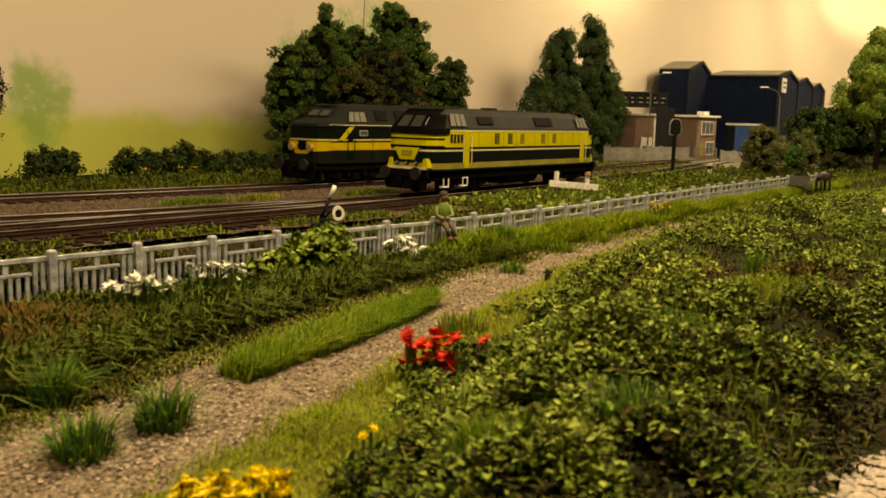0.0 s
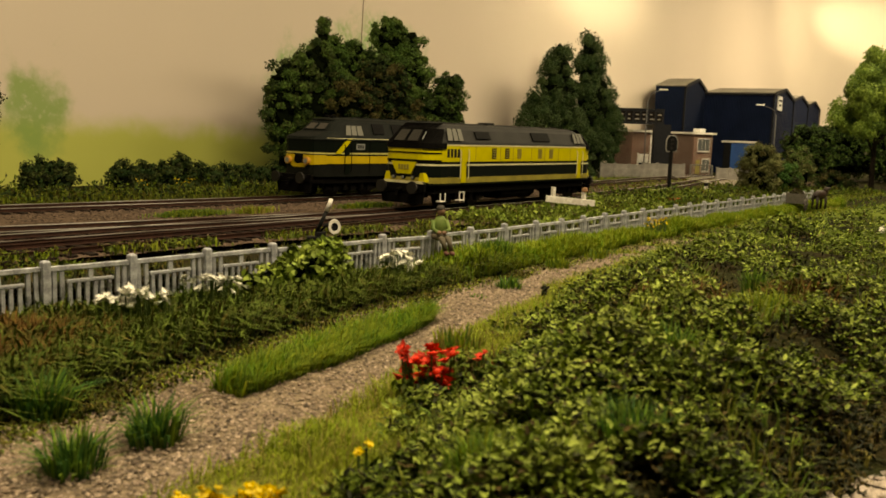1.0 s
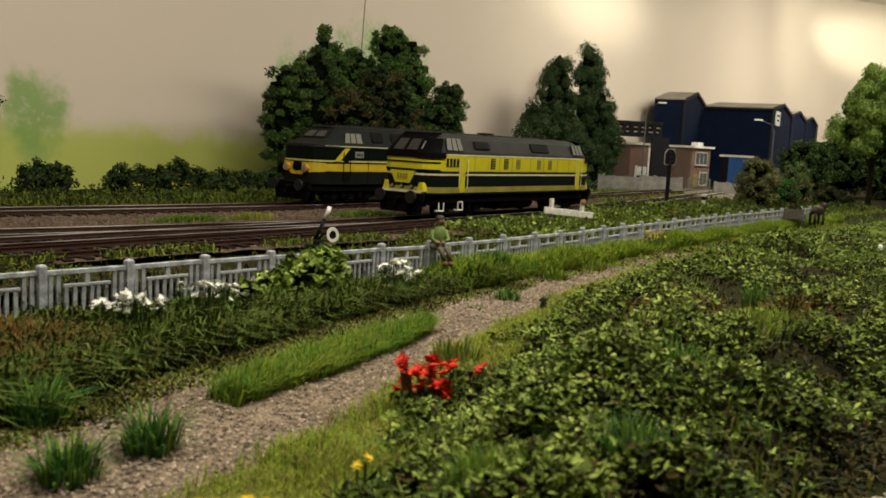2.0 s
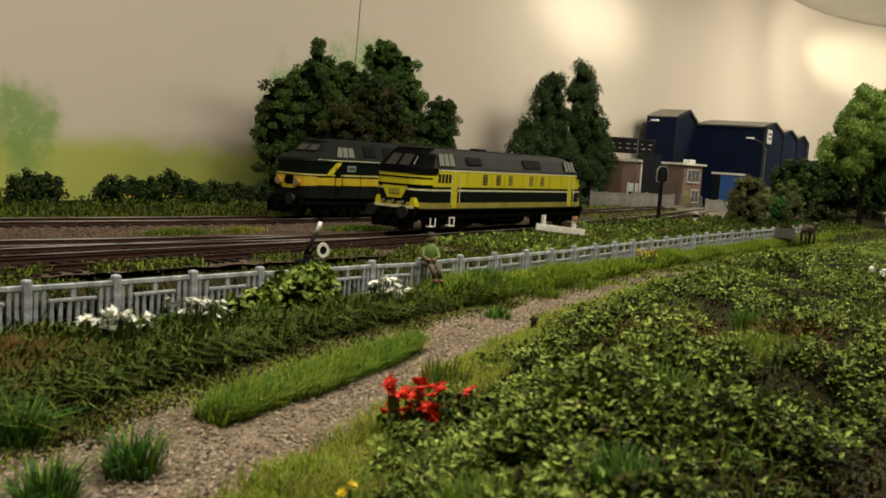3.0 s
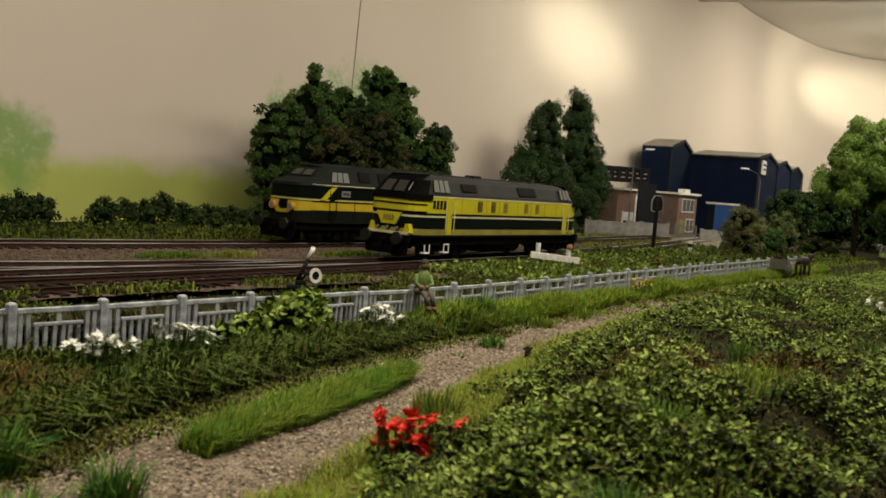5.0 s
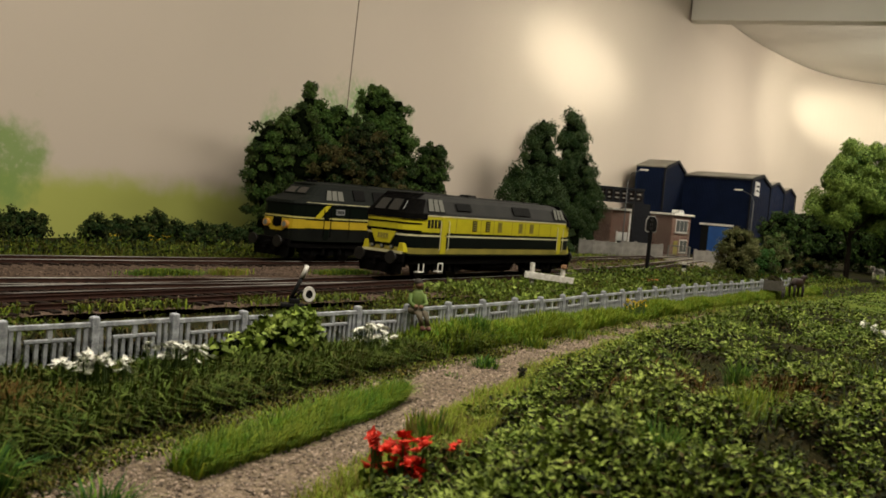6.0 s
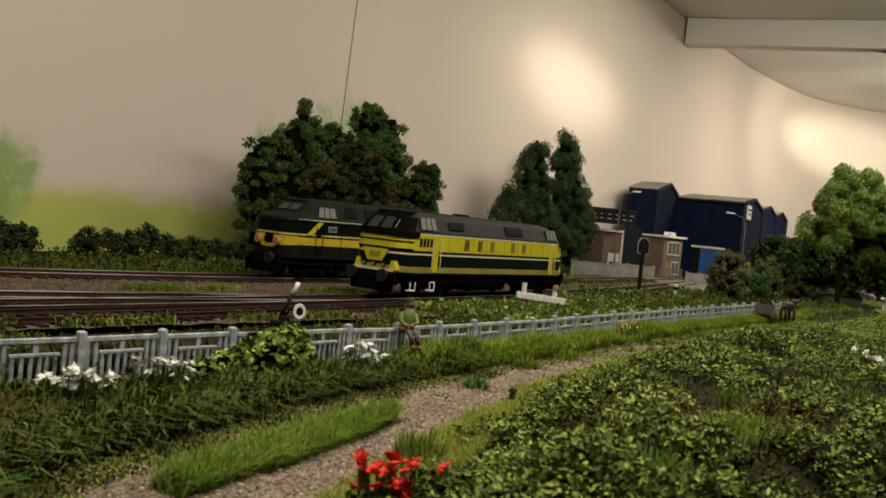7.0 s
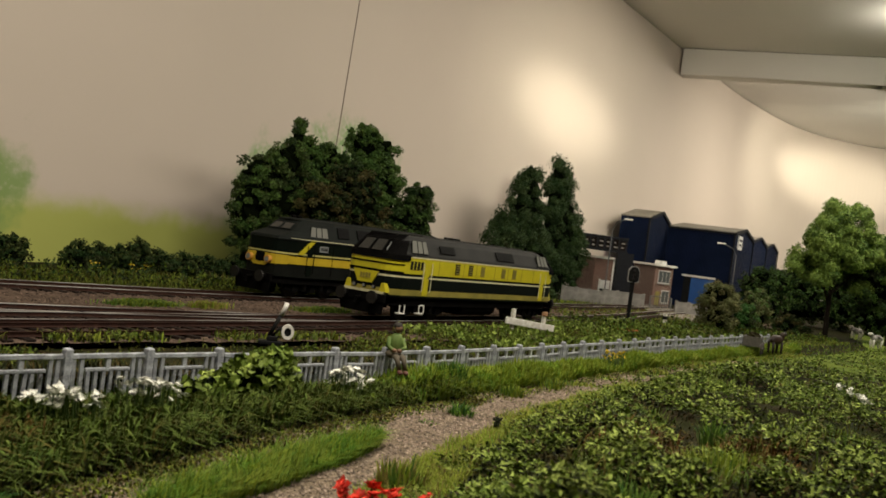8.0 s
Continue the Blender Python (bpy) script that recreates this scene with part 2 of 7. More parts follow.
def rounded(points, start, steps=6):
    """The plan with its bend drawn as a smooth curve from the point of that number on."""
    out = list(points[:start])
    last = len(points) - 1
    for i in range(start, last):
        p0, p1, p2, p3 = (Vector(points[max(0, min(last, i + k))]) for k in (-1, 0, 1, 2))
        for k in range(steps):
            t = k / steps
            out.append(tuple(0.5 * (2 * p1 + (p2 - p0) * t + (2 * p0 - 5 * p1 + 4 * p2 - p3) * t * t + (3 * p1 - p0 - 3 * p2 + p3) * t ** 3)))
    return out + [points[last]]


plan = rounded(plan, 2)


def mural():
    """Beige sky paint, a soft green hill along the left foot, and a faint painted tree with green haze by the wood."""
    m = material("painted_backdrop", (0.60, 0.52, 0.45), 0.62, spots=0.05, scale=5, grain=0.015, bump=0.03, spec=0.25)
    nt = m.node_tree
    b = nt.nodes["Principled BSDF"]
    co = nt.nodes.new("ShaderNodeTexCoord")
    sep = nt.nodes.new("ShaderNodeSeparateXYZ")
    nt.links.new(co.outputs["Object"], sep.inputs[0])
    wob = nt.nodes.new("ShaderNodeTexNoise")
    wob.inputs["Scale"].default_value, wob.inputs["Detail"].default_value = 55, 5
    nt.links.new(co.outputs["Object"], wob.inputs["Vector"])

    def calc(op, a, b_, c=None):
        n = nt.nodes.new("ShaderNodeMath")
        n.operation = op
        for k, v in enumerate((a, b_, c)):
            if v is None:
                continue
            if isinstance(v, (int, float)):
                n.inputs[k].default_value = v
            else:
                nt.links.new(v, n.inputs[k])
        return n.outputs[0]

    def ramp(v, a, b_):
        n = nt.nodes.new("ShaderNodeMapRange")
        n.interpolation_type = "SMOOTHSTEP"
        nt.links.new(v, n.inputs["Value"])
        n.inputs["From Min"].default_value, n.inputs["From Max"].default_value = a, b_
        return n.outputs["Result"]

    X, Z = sep.outputs["X"], sep.outputs["Z"]
    sway = calc("MULTIPLY", calc("SUBTRACT", wob.outputs["Fac"], 0.5), 0.02)
    top = calc("ADD", calc("SUBTRACT", Z, calc("MULTIPLY", calc("SUBTRACT", 0.30, X), 0.02)), sway)
    hill = calc("MULTIPLY", ramp(top, 0.053, 0.034), ramp(X, 0.56, 0.48))

    def patch(cx, cz, rx, rz, soft, rag):
        dx = calc("DIVIDE", calc("SUBTRACT", X, cx), rx)
        dz = calc("DIVIDE", calc("SUBTRACT", Z, cz), rz)
        d = calc("SQRT", calc("ADD", calc("MULTIPLY", dx, dx), calc("MULTIPLY", dz, dz)), 0)
        d = calc("ADD", d, calc("MULTIPLY", calc("SUBTRACT", wob.outputs["Fac"], 0.5), rag))
        return ramp(d, 1.0 + soft, 1.0 - soft)

    leaf_noise = nt.nodes.new("ShaderNodeTexNoise")
    leaf_noise.inputs["Scale"].default_value, leaf_noise.inputs["Detail"].default_value = 260, 4
    nt.links.new(co.outputs["Object"], leaf_noise.inputs["Vector"])
    tree = calc("MULTIPLY", patch(0.281, 0.048, 0.018, 0.027, 0.5, 2.6), calc("MULTIPLY", ramp(leaf_noise.outputs["Fac"], 0.0, 0.5), 0.9))
    haze = calc("MULTIPLY", calc("MAXIMUM", patch(0.520, 0.060, 0.048, 0.052, 0.35, 1.0), patch(0.606, 0.072, 0.074, 0.066, 0.3, 1.0)), calc("MULTIPLY", ramp(leaf_noise.outputs["Fac"], 0.25, 0.6), 0.9))
    last = b.inputs["Base Color"].links[0].from_socket
    for mask, colour in ((hill, (0.40, 0.43, 0.115)), (tree, (0.20, 0.31, 0.09)), (haze, (0.14, 0.33, 0.075))):
        mx = nt.nodes.new("ShaderNodeMix")
        mx.data_type = "RGBA"
        nt.links.new(mask, mx.inputs["Factor"])
        nt.links.new(last, mx.inputs["A"])
        mx.inputs["B"].default_value = (*colour, 1)
        last = mx.outputs["Result"]
    nt.links.new(last, b.inputs["Base Color"])
    return m


M_WALL = mural()
g = Geo()
n = len(plan)
inner = [Vector((x, y, 0)) for x, y in plan]
for z, off in ((-0.05, 0), (CEIL, 0), (CEIL, 0.012), (-0.05, 0.012)):
    for i, p in enumerate(inner):
        d = (inner[min(i + 1, n - 1)] - inner[max(i - 1, 0)]).normalized()
        q = p + Vector((-d.y, d.x, 0)) * off
        g.v.append((q.x, q.y, z))
for r in range(4):
    s = (r + 1) % 4
    g.f += [(r * n + i, r * n + i + 1, s * n + i + 1, s * n + i) for i in range(n - 1)]
g.m = [0] * len(g.f)
thing("backdrop", g, M_WALL, "beige painted curved backdrop with a soft green hill", "backdrop", kind="structure", smooth=False)

# joint between two sheets of the backdrop, a little out of plumb
M_SEAM = material("dark_joint", (0.28, 0.23, 0.19), 0.9)
way = (WALL_B - WALL_A).normalized()
g = Geo()
seam0, seam1 = WALL_A + way * 2.588 + Vector((0, 0, 0.02)), WALL_A + way * 2.607 + Vector((0, 0, CEIL - 0.002))
side = Vector((way.y, -way.x, 0)) * 0.0006
g.loft([[p - way * 0.0003 + side, p + way * 0.0003 + side, p + way * 0.0003 - side, p - way * 0.0003 - side] for p in (seam0, seam1)])
thing("trim", g, M_SEAM, "thin dark joint between two backdrop sheets", "joint", kind="structure")

thing("ceiling", Geo().box(-2.05, -1.25, CEIL + 0.001, 2.6, 1.0, CEIL + 0.02), M_CEIL, "matt pale grey ceiling panel over the layout", "ceiling", kind="structure")
# downstand beam across the box
b0, b1 = Vector((1.427, 0.655, 0)), Vector((1.517, 0.359, 0))
d = (b1 - b0).normalized()
s = Vector((-d.y, d.x, 0)) * 0.016
g = Geo()
g.loft([[b0 + s * k + Vector((0, 0, z)) for k, z in ((0, 0.377), (2, 0.377), (2, CEIL), (0, CEIL))] for b0 in (b0, b1 - d * 0.002)])
e1 = b1 + Vector((0.25, -0.16, 0))
d2 = (e1 - b1).normalized()
s2 = Vector((-d2.y, d2.x, 0)) * 0.016
g.loft([[p + s2 * k + Vector((0, 0, z)) for k, z in ((0, 0.377), (2, 0.377), (2, CEIL), (0, CEIL))] for p in (b1, e1)])
soften(thing("beam", g, M_CEIL, "pale grey boxed beam under the ceiling", "beam", kind="structure"), 0.001)
# the room that closes the layout on the viewer's side
g = Geo().box(-2.05, -1.25, -0.06, 2.6, -1.23, CEIL).box(-2.05, -1.23, -0.06, -2.0, 0.4, CEIL)
thing("wall_front", g, M_CEIL, "plain beige wall behind the viewer", "wall", kind="structure")

# ---------------------------------------------------------------- fence
M_CONC = material("grey_painted_concrete", (0.50, 0.525, 0.57), 0.8, scale=420, grain=0.2, bump=0.3, second=(0.22, 0.23, 0.26), fine=2200, per_object=0.12)
mm = 0.001


def piece(name, x0, y0, z0, x1, y1, z1, mat, edge=0.12 * mm):
    """A block with its edges taken off, as mesh data to be shared by alike pieces."""
    g = Geo()
    e = edge
    lo = [(x0 + e, y0 + e), (x1 - e, y0 + e), (x1 - e, y1 - e), (x0 + e, y1 - e)]
    mid = [(x0, y0), (x1, y0), (x1, y1), (x0, y1)]
    g.loft([[(x, y, z0) for x, y in lo], [(x, y, z0 + e) for x, y in mid], [(x, y, z1 - e) for x, y in mid], [(x, y, z1) for x, y in lo]])
    return g.mesh(name, mat)


def fence():
    ob = thing("fence", None, None, "weathered grey concrete slat fence with square posts", "fence")
    gap, high = 20.5 * mm, 14.6 * mm
    span = gap - 2.2 * mm
    post = piece("post", -0.9 * mm, -0.9 * mm, 0, 0.9 * mm, 0.9 * mm, high, M_CONC, 0.35 * mm)
    rail = piece("top_rail", 0, -0.55 * mm, 12.1 * mm, span, 0.55 * mm, 13.2 * mm, M_CONC)
    bar = piece("middle_rail", 0.20 * span, -0.5 * mm, 9.1 * mm, 0.80 * span, 0.5 * mm, 9.9 * mm, M_CONC)
    stub = piece("stub", 0.47 * span, -0.4 * mm, 9.9 * mm, 0.53 * span, 0.4 * mm, 12.1 * mm, M_CONC)
    foot = piece("bottom_rail", 0, -0.5 * mm, 1.0 * mm, span, 0.5 * mm, 2.4 * mm, M_CONC)
    tall = piece("slat", -0.45 * mm, -0.4 * mm, 2.4 * mm, 0.45 * mm, 0.4 * mm, 12.1 * mm, M_CONC)
    short = piece("slat", -0.42 * mm, -0.4 * mm, 2.4 * mm, 0.42 * mm, 0.4 * mm, 9.1 * mm, M_CONC)
    at = -0.0095
    spots = []
    while at < 0.70:
        spots.append((at, fence_line(at)))
        at += gap * 0.997
    for i, (x, y) in enumerate(spots):
        z = -0.0004 * (x > 0.3)
        part("post", post, None, ob, at=pose(x, y, z, rnd0.uniform(-1.2, 1.2), rnd0.uniform(-1.5, 1.5), 0))
        if i + 1 == len(spots):
            break
        nx_, ny_ = spots[i + 1]
        turn = math.degrees(math.atan2(ny_ - y, nx_ - x))
        m = pose(x, y, z, rnd0.uniform(-1, 1), rnd0.uniform(-0.7, 0.7), turn) @ pose(1.1 * mm, 0, 0)
        for name, data in (("top_rail", rail), ("middle_rail", bar), ("stub", stub), ("bottom_rail", foot)):
            part(name, data, None, ob, at=m)
        for k in range(10):
            s = (k + 0.5) / 10
            full = s < 0.22 or s > 0.78
            part("slat", tall if full else short, None, ob, at=m @ pose(s * span + rnd0.uniform(-0.12, 0.12) * mm, 0, 0, 0, rnd0.uniform(-1, 1), 0))
    return ob


rnd0 = random.Random(2)
fence()

# ---------------------------------------------------------------- tracks
M_SLEEPER = material("dark_brown_sleeper", (0.020, 0.013, 0.010), 0.85, scale=400, grain=0.4, bump=0.6, second=(0.009, 0.006, 0.005), fine=2000, per_object=0.3, spec=0.1)
M_RUST = material("rusty_rail_side", (0.026, 0.013, 0.010), 0.8, scale=300, grain=0.3, bump=0.3, second=(0.040, 0.018, 0.013), spec=0.1)
M_STEEL = material("bright_rail_head", (0.55, 0.53, 0.51), 0.45, 0.3, scale=16, grain=0.1, bump=0.05, second=(0.060, 0.034, 0.026))
RAIL_TOP = 0.006


def track(label, line, x0, x1, sleepers=True, shiny=True):
    """Two rails on sleepers along the curve y = line(x)."""
    ob = thing("track", None, None, label, "railway track", "tracks")
    pts = []
    x = x0
    while x <= x1:
        d = Vector((0.01, line(x + 0.005) - line(x - 0.005), 0)).normalized()
        pts.append((Vector((x, line(x), 0)), d))
        x += 0.012
    for s in (-1, 1):
        g = Geo()
        rings, top = [], []
        for p, d in pts:
            nrm = Vector((-d.y, d.x, 0))
            q = p + nrm * s * 8.7 * mm
            prof = [(-0.8, 4.3), (0.8, 4.3), (0.8, 4.5), (0.2, 4.7), (0.2, 5.5), (0.45, 5.65), (0.43, 6.0), (-0.43, 6.0), (-0.45, 5.75), (-0.2, 5.5), (-0.2, 4.7), (-0.8, 4.5)]
            rings.append([q + nrm * a * mm + Vector((0, 0, b * mm)) for a, b in prof])
        g.loft(rings)
        if shiny:
            n = len(rings[0])
            for a in range(len(rings) - 1):
                for b in (6, 7):
                    g.m[a * n + b] = 1
        part("rail", g, [M_RUST, M_STEEL], ob)
    if sleepers:
        data = piece("sleeper", -1.5 * mm, -14.5 * mm, 1.6 * mm, 1.5 * mm, 14.5 * mm, 4.35 * mm, M_SLEEPER, 0.2 * mm)
        x = x0
        while x < x1:
            part("sleeper", data, None, ob, at=pose(x, line(x), rnd0.uniform(-0.15, 0.15) * mm, 0, 0, math.degrees(math.atan2(line(x + 0.005) - line(x - 0.005), 0.01)) + rnd0.uniform(-1, 1)))
            x += 7.0 * mm
    return ob


def smooth_line(table):
    """A rounded curve through the pairs."""
    xs_, ys_ = np.array([p[0] for p in table]), np.array([p[1] for p in table])
    fine = np.linspace(xs_[0] - 0.1, xs_[-1] + 0.1, 400)
    v = np.interp(fine, xs_, ys_)
    k = np.ones(31) / 31
    v = np.convolve(np.pad(v, 15, mode="edge"), k, mode="valid")
    return lambda x: float(np.interp(x, fine, v))


line_rear = smooth_line([(-0.3, 0.432), (0.15, 0.421), (0.25, 0.414), (0.34, 0.4085), (0.45, 0.4115), (0.56, 0.419), (0.70, 0.428), (0.95, 0.462), (1.2, 0.50)])
line_main = smooth_line([(-0.3, 0.306), (0.15, 0.3115), (0.30, 0.3165), (0.38, 0.3225), (0.46, 0.3305), (0.56, 0.338), (0.70, 0.358), (0.90, 0.405), (1.2, 0.47)])
line_branch = smooth_line([(-0.3, 0.378), (0.10, 0.345), (0.19, 0.333), (0.27, 0.3235), (0.33, 0.3185)])
line_front = smooth_line([(-0.3, 0.272), (0.10, 0.283), (0.20, 0.289), (0.30, 0.296), (0.40, 0.306)])
track("rear track with rusty rails on dark sleepers", line_rear, -0.3, 1.1)
track("main track with bright rail heads on dark sleepers", line_main, -0.3, 1.1)
track("branch track with bright rails that joins the main track", line_branch, -0.3, 0.33, True)
track("front siding with rusty dull rails among weeds", line_front, -0.3, 0.38, True, False)

# ---------------------------------------------------------------- trackside things
M_BLACK = material("black_paint", (0.007, 0.007, 0.0075), 0.65, spec=0.15, spots=0.3, grain=0.2, bump=0.1)
M_WHITE = material("white_paint", (0.78, 0.77, 0.73), 0.6, spots=0.15, scale=500, grain=0.08, bump=0.1, second=(0.58, 0.55, 0.5))


def point_lever():
    ob = thing("point_lever", None, None, "black point lever with white handle and round white counterweight", "point lever", at=pose(0.2505, 0.2650, 0.0035, 0, 0, -38))
    g = Geo().box(-5 * mm, -2.5 * mm, 0, 4 * mm, 2.5 * mm, 1.4 * mm).box(-2 * mm, -1.6 * mm, 1.4 * mm, 2 * mm, 1.6 * mm, 3.2 * mm)
    soften(part("base", g, M_BLACK, ob), 0.3 * mm)
    part("lever", Geo().tube([(-1.5 * mm, 0, 2.5 * mm), (2.2 * mm, 0, 11.0 * mm)], 0.75 * mm, 8), M_BLACK, ob, smooth=True)
    part("handle", Geo().tube([(2.2 * mm, 0, 11.0 * mm), (3.4 * mm, 0, 13.9 * mm), (3.9 * mm, 0, 15.8 * mm)], 0.95 * mm, 8, r1=0.8 * mm), M_WHITE, ob, "white painted handle", smooth=True)
    part("arm", Geo().tube([(0, 0, 3 * mm), (2.0 * mm, -0.6 * mm, 6.0 * mm), (4.6 * mm, -0.6 * mm, 5.2 * mm)], 0.6 * mm, 6), M_BLACK, ob, smooth=True)
    ring = Geo()
    for ro, ri, y0, y1 in ((2.8, 1.6, -1.6, 0.4),):
        rings = []
        for r, y in ((ro, y0), (ro, y1), (ri, y1), (ri, y0)):
            rings.append([(5.3 * mm + 0.82 * r * mm * math.cos(a), y * mm, 5.2 * mm + r * mm * math.sin(a)) for a in [2 * math.pi * j / 24 for j in range(24)]])
        ring.loft(rings + [rings[0]], caps=False)
    part("counterweight", ring, M_WHITE, ob, "white ring-shaped counterweight", smooth=False)
    part("core", Geo().disc((5.3 * mm, -0.5 * mm, 5.2 * mm), 1.7 * mm, 1.2 * mm), M_BLACK, ob)
    return ob


point_lever()


def trackside_board():
    ob = thing("trackside_board", None, None, "white painted wooden board on two low posts by the track", "barrier board", at=pose(0.4400, 0.2885, 0.0028, 0, 0, -10))
    g = Geo().box(0, -0.7 * mm, 6.6 * mm, 41 * mm, 0.7 * mm, 10.3 * mm, m=pose(0, 0, 0, 0, 5.0, 0))
    soften(part("board", g, M_WHITE, ob), 0.3 * mm)
    for x in (8, 34):
        part("post", Geo().box((x - 1) * mm, 0.8 * mm, 0, (x + 1) * mm, 2.6 * mm, (15.5 - x * 0.09) * mm), M_WHITE, ob)
    part("cap", Geo().blob((34 * mm, 1.2 * mm, 12.8 * mm), 2.2 * mm, 1.6 * mm, 1.7 * mm, 0.3, 3), material("dull_orange", (0.30, 0.16, 0.08), 0.8), ob, "dull orange cap")
    return ob


trackside_board()


M_IRON_S = material("pale_grey_edge", (0.42, 0.42, 0.41), 0.7)


def signal_post():
    ob = thing("light_signal", None, None, "black railway light signal with a white-edged head on a tall post", "signal", at=pose(0.711, 0.346, 0.001, 0, 0, -50))
    part("post", Geo().tube([(0, 0, 0), (0, 0, 38 * mm)], 1.7 * mm, 8).box(-2.5 * mm, -2.5 * mm, 0, 2.5 * mm, 2.5 * mm, 4 * mm), M_BLACK, ob)
    def head(w, z0, z1):
        return [(-w, z0 + 1.2), (-w + 1.2, z0), (w - 1.2, z0), (w, z0 + 1.2), (w, z1 - 3.5), (w - 2.2, z1), (-w + 2.2, z1), (-w, z1 - 3.5)]
    rim, face = Geo(), Geo()
    rim.loft([[(x * mm, y * mm, z * mm) for x, z in head(4.7, 35.6, 49.0)] for y in (-1.2, 0.6)])
    face.loft([[(x * mm, y * mm, z * mm) for x, z in head(4.3, 36.1, 48.5)] for y in (-1.7, -1.25)])
    part("rim", rim, M_IRON_S, ob, "grey edge of the signal head")
    part("head", face, M_BLACK, ob)
    for k, z in enumerate((38.8, 42.2, 45.6)):
        part("lens", Geo().disc((0, -1.9 * mm, z * mm), 1.2 * mm, 0.6 * mm, "y", 12), material("unlit_lens", (0.012, 0.009, 0.009), 0.3), ob)
    return ob


signal_post()

M_FIG_G = material("figure_green_shirt", (0.115, 0.165, 0.03), 0.7, spots=0.4, scale=600, grain=0.2, second=(0.08, 0.14, 0.025))


def figurine():
    """A small seated model figure as one plain shape."""
    g = Geo()
    b = lambda c, r, s, m: g.blob([v * mm for v in c], r[0] * mm, r[1] * mm, r[2] * mm, 0.12, s, 10, 7, m)  # noqa: E731
    b((0, 0, 4.6), (2.1, 1.5, 3.4), 1, 0)
    b((0.1, -0.1, 9.1), (1.15, 1.2, 1.4), 2, 1)
    b((-0.1, 0.1, 9.8), (1.3, 1.35, 1.0), 3, 2)
    b((-0.9, -1.0, 2.0), (2.0, 1.8, 1.2), 4, 3)
    for s in (-1, 1):
        g.tube([(-0.2 * mm + s * 1.8 * mm, 0, 6.4 * mm), (s * 2.3 * mm, -1.0 * mm, 4.0 * mm), (s * 0.8 * mm, -2.6 * mm, 3.2 * mm)], 0.66 * mm, 7, 0)
        b((s * 0.7, -2.9, 3.2), (0.7, 0.6, 0.6), 9 + s, 1)
        g.tube([(s * 0.9 * mm, -0.5 * mm, 1.7 * mm), (s * 0.9 * mm + 1.1 * mm, -3.6 * mm, 1.5 * mm), (s * 0.8 * mm + 1.9 * mm, -4.2 * mm, -1.8 * mm)], 0.95 * mm, 8, 3, 0.7 * mm)
        b((s * 0.8 + 2.1, -4.9, -2.4), (0.8, 1.5, 0.7), 6 + s, 4)
    mats = [M_FIG_G, material("figure_tan", (0.22, 0.12, 0.075), 0.7), material("figure_dark_cap", (0.03, 0.025, 0.02), 0.8), material("figure_trousers", (0.11, 0.09, 0.06), 0.8), material("figure_shoes", (0.10, 0.035, 0.025), 0.7)]
    return thing("figurine", g, mats, "small seated model figurine in a green shirt on the fence", "figurine", at=pose(0.2372, 0.1945, 0.0108, 0, 0, -42) @ Matrix.Scale(1.12, 4), smooth=True)


figurine()


def cart():
    wood = material("grey_cart_wood", (0.085, 0.078, 0.065), 0.85, scale=500, grain=0.3, bump=0.5)
    iron = material("cart_wheel", (0.05, 0.04, 0.035), 0.8)
    ob = thing("cart", None, None, "small grey wooden farm cart on the path", "cart", at=pose(0.634, 0.2165, 0.0025, 0, 0, 13))
    g = Geo()
    g.box(-9 * mm, -5.5 * mm, 5 * mm, 9 * mm, 5.5 * mm, 6 * mm).box(-9 * mm, -5.5 * mm, 6 * mm, 9 * mm, -4.8 * mm, 11.5 * mm).box(-9 * mm, 4.8 * mm, 6 * mm, 9 * mm, 5.5 * mm, 11.5 * mm).box(-9 * mm, -4.8 * mm, 6 * mm, -8.3 * mm, 4.8 * mm, 11.5 * mm).box(8.3 * mm, -4.8 * mm, 6 * mm, 9 * mm, 4.8 * mm, 11.5 * mm)
    part("body", g, wood, ob)
    part("load", Geo().blob((0, 0, 11 * mm), 7.5 * mm, 4.2 * mm, 3.2 * mm, 0.5, 5, 12, 8), M_GROUND, ob, "earthy brown load")
    for x in (-6, 6):
        for y in (-6.4, 6.4):
            w = part("wheel", Geo().disc((x * mm, y * mm, 4 * mm), 4 * mm, 0.8 * mm, "y", 18), iron, ob)
            part("hub", Geo().disc((x * mm, y * mm * 1.08, 4 * mm), 1.0 * mm, 1.0 * mm, "y", 10), wood, w)
    for y in (-2.5, 2.5):
        part("shaft", Geo().tube([(9 * mm, y * mm, 6 * mm), (26 * mm, y * mm * 1.2, 9.5 * mm)], 0.5 * mm, 6), wood, ob)
    return ob


cart()


def animal_figurine(name, label, at, coat, coat2, scale=1.0):
    """A small four-legged model figurine as one plain shape."""
    g = Geo()
    k = mm * scale
    g.blob((0, 0, 13 * k), 10 * k, 4.2 * k, 4.6 * k, 0.2, 3, 12, 8, 0)
    g.blob((9.8 * k, 0, 16.5 * k), 3.0 * k, 2.2 * k, 4.4 * k, 0.15, 4, 10, 7, 0)
    g.blob((13 * k, 0, 18.5 * k), 4.0 * k, 1.7 * k, 2.0 * k, 0.15, 5, 10, 7, 1)
    for x in (-7, 7):
        for y in (-2.4, 2.4):
            g.tube([(x * k, y * k, 11 * k), (x * k + 0.5 * k, y * k, 5 * k), (x * k, y * k, 0)], 1.5 * k, 7, 1, 0.9 * k)
    g.tube([(-9.5 * k, 0, 15 * k), (-11.5 * k, 0, 11 * k), (-11.8 * k, 0, 6 * k)], 0.8 * k, 6, 1, 0.5 * k)
    return thing(name, g, [coat, coat2], label, "figurine", at=at, smooth=True)


